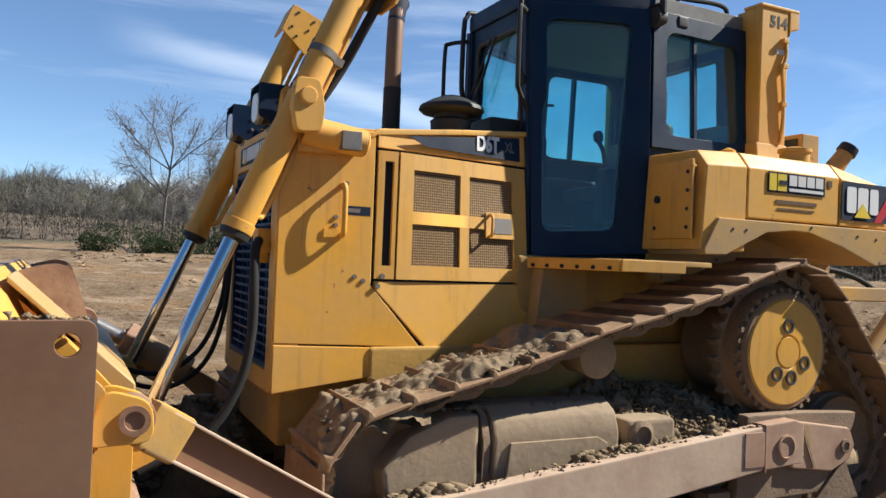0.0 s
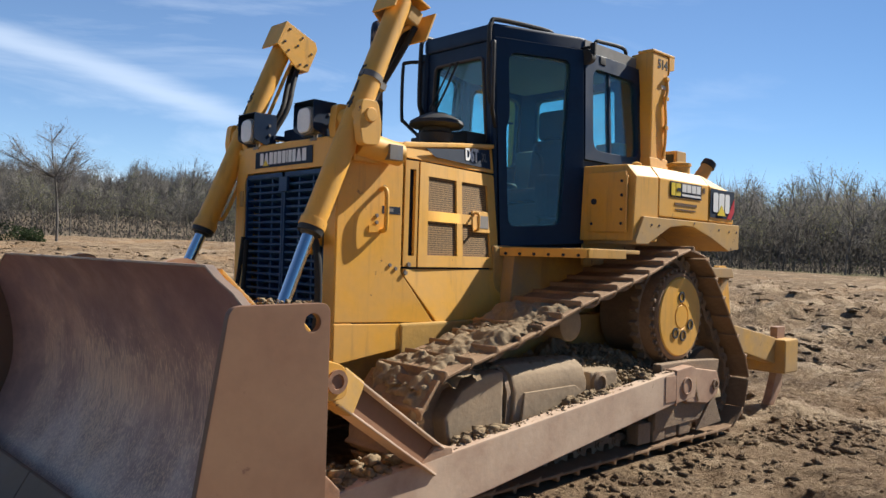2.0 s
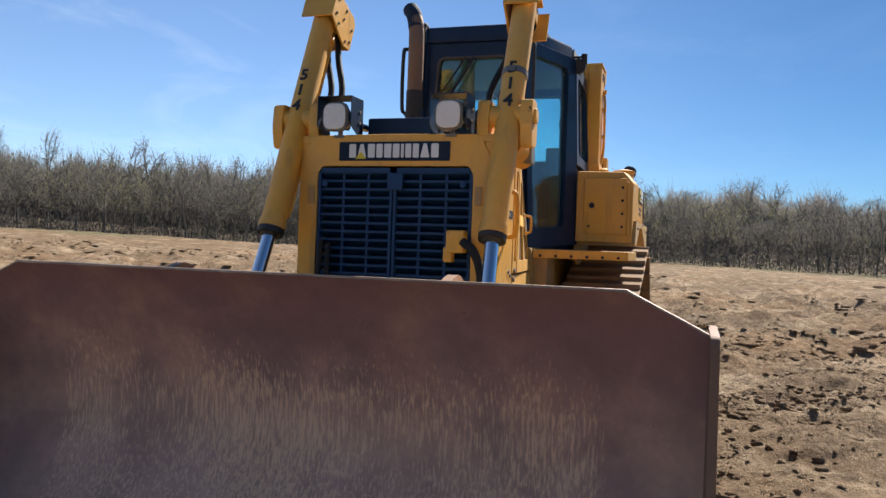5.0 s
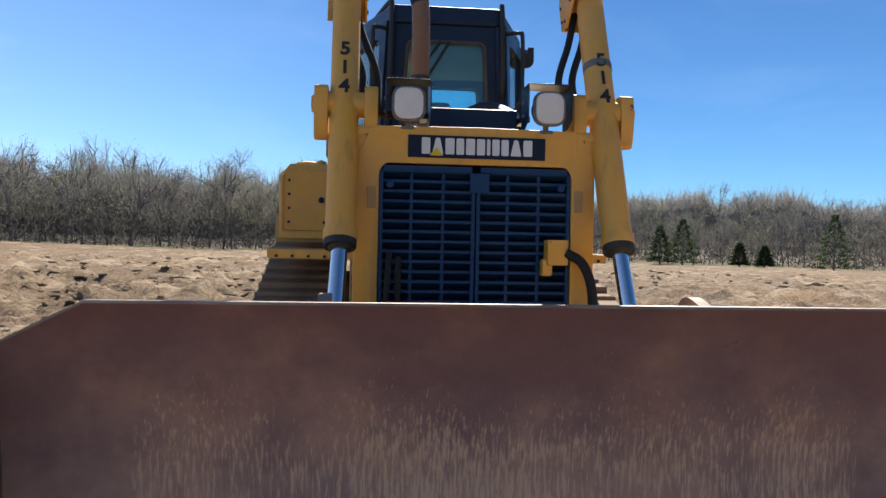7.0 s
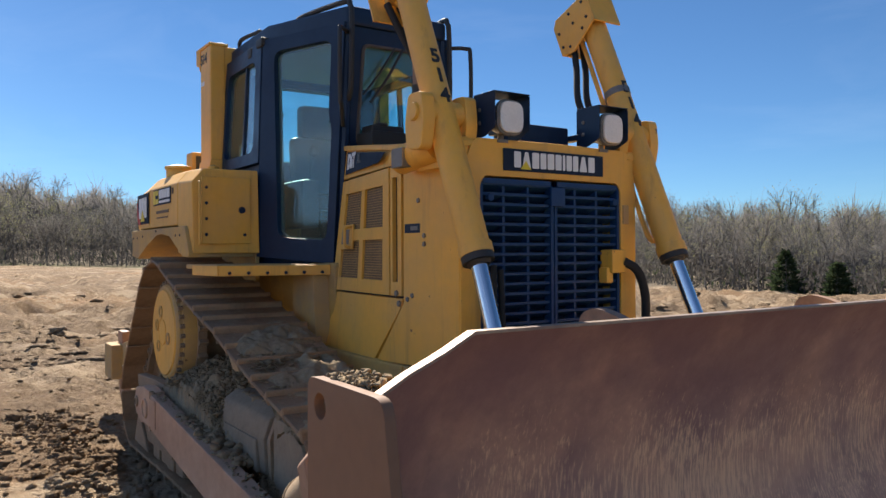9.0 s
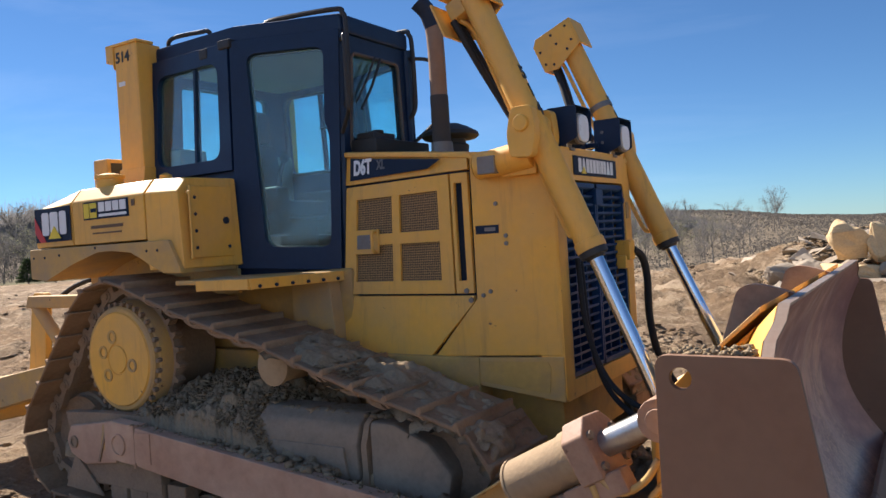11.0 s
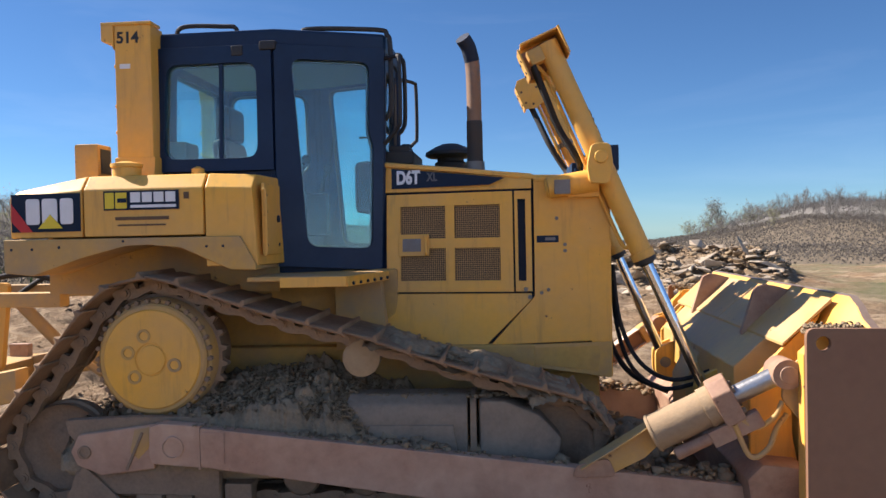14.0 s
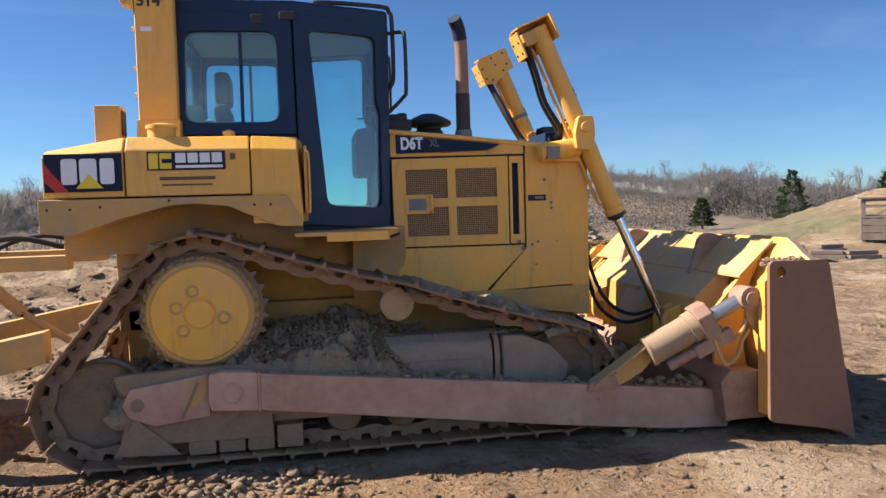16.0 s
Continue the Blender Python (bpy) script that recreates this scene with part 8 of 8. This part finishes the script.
for nm, mask, mat, lab in (("brush", ~green & ~hill_side, BRUSH, "brown undergrowth at the edge of the wood"), ("hill_scrub", hill_side, SCRUB, "dark brown scrub covering the wooded hillside"), ("green_brush", green, CEDAR, "dark green undergrowth at the edge of the wood")):
    idx = np.repeat(mask, 3)
    me_ = grid_mesh(nm, Vb[idx], np.arange(int(mask.sum()) * 3).reshape(-1, 3), mat)
    tagged(new(nm, me_), lab, "undergrowth", kind="stuff")


def solo_tree(deg, dist, height, seed, leaf=0, label="tall bare deciduous tree at the field's edge"):
    wood, tw, lv = bare_tree(seed, height, twig_n=3600, leaf_n=leaf)
    x, y = dist * math.cos(radians(deg)), dist * math.sin(radians(deg))
    t = thing("tree", label, "tree", "trees at the field's edge", at=(x, y, float(ground_height(x, y, False)) - .1))
    for nm, hp, mat in (("trunk", wood, BARK), ("crown", tw, TWIGS), ("leaves", lv, SPRING)):
        if hp.n:
            me_ = grid_mesh(nm, *hp.arrays(), mat)
            o = new(nm, me_)
            o.parent = t
    return t


def solo_cedar(deg, dist, height, seed):
    wood, lv = cedar_tree(seed, height)
    x, y = dist * math.cos(radians(deg)), dist * math.sin(radians(deg))
    t = thing("cedar_tree", "dark green cedar at the field's edge", "tree", "cedars at the field's edge", at=(x, y, float(ground_height(x, y, False)) - .1))
    for nm, hp, mat in (("trunk", wood, BARK), ("crown", lv, CEDAR)):
        o = new(nm, grid_mesh(nm, *hp.arrays(), mat))
        o.parent = t
    return t


for dg, ds, hh, sd in ((72.5, 95, 5.6, 35), (74, 100, 4.2, 36), (71, 104, 4.4, 37), (69.5, 98, 3.6, 38), (75.5, 108, 3.2, 39)):
    solo_tree(dg, ds, hh, sd, 300, "small bare tree on the wooded hill")
solo_tree(-92.8, 58, 12.6, 125)
solo_tree(-96.5, 64, 10.2, 108)
solo_tree(-103.4, 57, 9.4, 142)
solo_tree(-169.1, 84, 12.8, 137, 120)
solo_tree(-171.5, 86, 9.0, 113, 900, "tree in first yellow-green leaf at the field's edge")
for k, (dg, ds, hh) in enumerate(((145.3, 84, 5.8), (155.5, 82, 5.0), (157.2, 84, 4.2), (151.5, 83, 2.6), (149.8, 83, 2.4), (118.4, 50, 3.0), (114.8, 48, 2.3), (-119.6, 79, 7.6), (51.6, 65, 4.8), (57.8, 65, 2.6), (45.8, 68, 4.6))):
    solo_cedar(dg, ds, hh, 60 + k)



def evergreen_shrub(deg, dist, height, seed):
    """A low, wide dark bush."""
    r = np.random.RandomState(seed)
    n = 1500
    d = r.normal(0, 1, (n, 3))
    d /= np.linalg.norm(d, axis=1)[:, None]
    lobes = r.normal(0, 1, (7, 3)) * np.array([.55, .55, .18]) * height
    c = lobes[r.randint(0, 7, n)] + d * r.uniform(.55, 1.0, (n, 1)) * height * np.array([.5, .5, .42])
    c[:, 2] = np.abs(c[:, 2] + height * .42)
    e = np.cross(d, r.normal(0, 1, (n, 3)))
    e /= np.linalg.norm(e, axis=1)[:, None]
    sz = r.uniform(.07, .2, (n, 1))
    leaves, wood = Heap(), Heap()
    leaves.add(np.stack([c - e * sz * .5, c + d * sz * .25, c + e * sz * .5, c + d * sz], 1).reshape(-1, 3), np.arange(n * 4).reshape(-1, 4))
    for q in lobes:
        wood.add(*stick((0, 0, -.1), q + np.array([0, 0, height * .4]), .05, .015, 5))
    x, y = dist * math.cos(radians(deg)), dist * math.sin(radians(deg))
    t = thing("evergreen_shrub", "dark green low bush at the field's edge", "bush", "bushes at the field's edge", at=(x, y, float(ground_height(x, y, False)) - .05))
    for nm, hp, mat in (("stems", wood, BARK), ("crown", leaves, CEDAR)):
        o = new(nm, grid_mesh(nm, *hp.arrays(), mat))
        o.parent = t


for k, (dg, ds, hh) in enumerate(((-88.5, 57, 1.3), (-90.6, 56, 1.9), (-92.0, 55.5, 1.5), (-94.0, 56, 2.0), (-95.6, 55, 1.7), (-97.4, 56, 1.3), (-99.2, 57, 1.6), (-101.5, 56, 1.2))):
    evergreen_shrub(dg, ds, hh, 90 + k)

# ---------- heap of broken stone and concrete ----------
heap = thing("rubble_heap", "long heap of broken concrete slabs and pale boulders", "rubble heap", at=(0, 0, 0))
rock_meshes = []
for k in range(10):
    bm = bmesh.new()
    rr = random.Random(k)
    pts = [Vector((rr.uniform(-1, 1), rr.uniform(-1, 1), rr.uniform(-1, 1) * (0.22 if k % 3 else 0.6))) for _ in range(9)]
    for p_ in pts:
        bm.verts.new(p_)
    bmesh.ops.convex_hull(bm, input=bm.verts)
    loose = [v for v in bm.verts if not v.link_faces]
    bmesh.ops.delete(bm, geom=loose, context="VERTS")
    bmesh.ops.bevel(bm, geom=bm.edges[:], offset=0.025, segments=1, affect="EDGES")
    mm_ = bpy.data.meshes.new("rock")
    bm.to_mesh(mm_)
    bm.free()
    mm_.materials.append(ROCK)
    rock_meshes.append(mm_)
def heap_height(deg, rad):
    crest = np.interp(deg, [70.0, 71.5, 73.5, 84, 90, 92.5, 95, 98.5], [0, .4, .62, .6, .68, .5, .15, 0])
    return crest * np.exp(-((np.asarray(rad) - 24.7) / 2.3) ** 2)


dg_, rd_ = np.meshgrid(np.linspace(69.5, 99, 220), np.linspace(20.5, 30.5, 70), indexing="ij")
hx, hy = 2.5 + rd_ * np.cos(np.radians(dg_)), -4.5 + rd_ * np.sin(np.radians(dg_))
hh_ = heap_height(dg_, rd_)
hz = ground_height(hx, hy, False) - .06 + hh_ * (.8 + .7 * (value_noise(hx * 1.1, hy * 1.1, 61) - .5)) + .16 * np.minimum(hh_ * 3, 1) * (value_noise(hx * 4, hy * 4, 62) - .5)
q = np.arange(219)[:, None] * 70 + np.arange(69)[None]
mound = new("dirt_mound", grid_mesh("dirt_mound", np.stack([hx.ravel(), hy.ravel(), hz.ravel()], 1), np.stack([q, q + 1, q + 71, q + 70], -1).reshape(-1, 4), SOIL))
mound.parent = heap
rr = random.Random(8)
for k in range(250):
    deg = 97.5 - 26.3 * rr.random() ** .8
    rad = 24.0 + rr.gauss(0, 1.4)
    x, y = 2.5 + rad * math.cos(radians(deg)), -4.5 + rad * math.sin(radians(deg))
    lift = float(heap_height(deg, rad))
    z = float(ground_height(x, y, False)) + lift * rr.uniform(.72, 1.12)
    o = new("rock", rock_meshes[rr.randrange(10)])
    s = rr.uniform(.13, .34) * (1.9 if rr.random() < .22 else 1) * (.6 + .5 * min(lift, 1))
    o.matrix_world = pose(x, y, z, rr.gauss(0, 16), rr.gauss(0, 16), rr.uniform(0, 360)) @ Matrix.Diagonal((s * rr.uniform(1, 1.5), s, s * rr.uniform(.6, 1), 1))
    o.parent = heap

# large boulders and slabs at the heap's near end
def boulder(name, at, half, turn, tilt, mat, seed, label):
    r_ = random.Random(seed)
    bm = bmesh.new()
    for _ in range(15):
        d = Vector((r_.gauss(0, 1), r_.gauss(0, 1), r_.gauss(0, 1))).normalized()
        bm.verts.new([math.copysign(abs(d[i]) ** .7, d[i]) * half[i] * r_.uniform(.82, 1.08) for i in range(3)])
    bmesh.ops.convex_hull(bm, input=bm.verts)
    bmesh.ops.delete(bm, geom=[v for v in bm.verts if not v.link_faces], context="VERTS")
    bmesh.ops.bevel(bm, geom=bm.edges[:], offset=.02, segments=1, affect="EDGES")
    bmesh.ops.subdivide_edges(bm, edges=bm.edges[:], cuts=3, use_grid_fill=True)
    bmesh.ops.triangulate(bm, faces=bm.faces)
    for v in bm.verts:
        v.co += v.co.normalized() * (.09 * noise.noise(v.co * 3.2 + Vector((seed, 0, 0))) + .035 * noise.noise(v.co * 11))
    o = part(name, bm, mat, heap, label)
    o.data.shade_flat()
    o.matrix_world = pose(*at, tilt, tilt * .6, turn)


for k, (at, half, turn, tilt, mat, lab) in enumerate((
        ((2.54, 17.28, 1.16), (.56, .48, .54), 20, -14, SANDSTONE, "large tan sandstone boulder"),
        ((3.31, 17.35, 1.06), (.42, .42, .52), -30, 16, SANDSTONE, "tan sandstone boulder"),
        ((2.66, 17.1, .42), (.85, .6, .3), 8, 4, SANDSTONE, "wide tan sandstone block"),
        ((1.05, 17.1, .34), (.46, .42, .38), 50, 10, ROCK, "grey boulder"),
        ((1.66, 17.2, .52), (.5, .4, .16), -15, 8, ROCK, "pale slab"),
        ((1.75, 17.3, .25), (.5, .4, .18), 25, 5, ROCK, "pale slab"),
        ((4.46, 17.1, .52), (.68, .45, .34), 35, -18, ROCK, "grey concrete slab"),
        ((5.15, 17.15, .45), (.52, .45, .32), -20, 20, ROCK, "grey concrete slab"),
        ((4.10, 18.1, .78), (.6, .5, .34), 15, 6, ROCK, "grey concrete slab"),
        ((4.05, 18.1, 1.24), (.24, .22, .28), 40, 12, SANDSTONE, "small tan boulder"),
        ((3.6, 17.0, .34), (.5, .45, .26), -40, -10, ROCK, "pale slab"))):
    boulder("boulder", at, half, turn, tilt, mat, k + 5, lab)

# blocks strewn along the foot
for k in range(46):
    deg, rad = rr.uniform(73, 94), rr.gauss(20.9, .7)
    x, y = 2.5 + rad * math.cos(radians(deg)), -4.5 + rad * math.sin(radians(deg))
    o = new("rock", rock_meshes[rr.randrange(10)])
    s = rr.uniform(.1, .3) * (1.7 if rr.random() < .2 else 1)
    o.matrix_world = pose(x, y, float(ground_height(x, y, False)) + s * .1 + .03, rr.gauss(0, 12), rr.gauss(0, 12), rr.uniform(0, 360)) @ Matrix.Diagonal((s * 1.3, s, s * .8, 1))
    o.parent = heap

# small broken pieces between the blocks
frag, pl = [shard(k + 40) for k in range(6)], []
for k in range(2200):
    deg = 98 - 27.5 * rr.random()
    rad = 25 + rr.gauss(0, 1.8)
    x, y = 2.5 + rad * math.cos(radians(deg)), -4.5 + rad * math.sin(radians(deg))
    sz = min(.025 + rr.gammavariate(1.5, .03), .16)
    pl.append((rr.randrange(6), x, y, float(ground_height(x, y, False)) + float(heap_height(deg, rad)) * rr.uniform(.7, 1.0), rr.uniform(0, 6.3), (sz * 1.4, sz, sz * .6)))
fr_ob = scatter_mesh("loose_rubble", frag, pl, MUD, "", "")
fr_ob.parent = heap

# ---------- timber rack and stacked boards ----------
base_x, base_y = 18.95, 13.75
gz0 = float(ground_height(base_x, base_y, False))
rack = thing("timber_pen", "low weathered grey timber pen with gaps between its boards", "timber pen", at=(base_x, base_y, gz0))
rack.matrix_world = pose(base_x, base_y, gz0, 0, 0, -38)
for dx in (-1.7, -.85, 0, .85, 1.7):
    for dy in (-.7, .7):
        part("post", box(B(), dx - .05, dx + .05, dy - .05, dy + .05, -.3, 1.24), PLANK, rack, bevel=.008)
for dy in (-.765, .735):
    for z, h in ((.02, .2), (.24, .2), (.46, .19), (.68, .05), (.98, .06), (1.16, .08)):
        part("board", box(B(), -1.75, 1.75, dy, dy + .03, z, z + h), PLANK, rack)
for dx in (-1.78, 1.75):
    for z in (.02, .26, .50, .98):
        part("board", box(B(), dx, dx + .03, -.7, .7, z, z + .2), PLANK, rack)
part("top_board", box(B(), -1.85, 1.85, -.85, -.66, 1.24, 1.275), PLANK, rack)
part("top_board", box(B(), -1.85, 1.85, .66, .85, 1.24, 1.275), PLANK, rack)
for k, (bx, by) in enumerate(((14.3, 12.0), (13.9, 12.9), (15.0, 11.6), (14.9, 12.6), (13.3, 13.2))):
    st = thing("board_stack", "short stack of pale boards lying on the ground", "board stack", "stacks of boards", at=(bx, by, 0))
    st.matrix_world = pose(bx, by, float(ground_height(bx, by, False)) - .02, 0, 0, -35 + 13 * k)
    for j in range(2 + k % 2):
        part("board", box(B(), -.42, .40 - .05 * j, -.2 + .07 * j, .2, .02 + j * .11, .115 + j * .11), PLANK, st, bevel=.01)
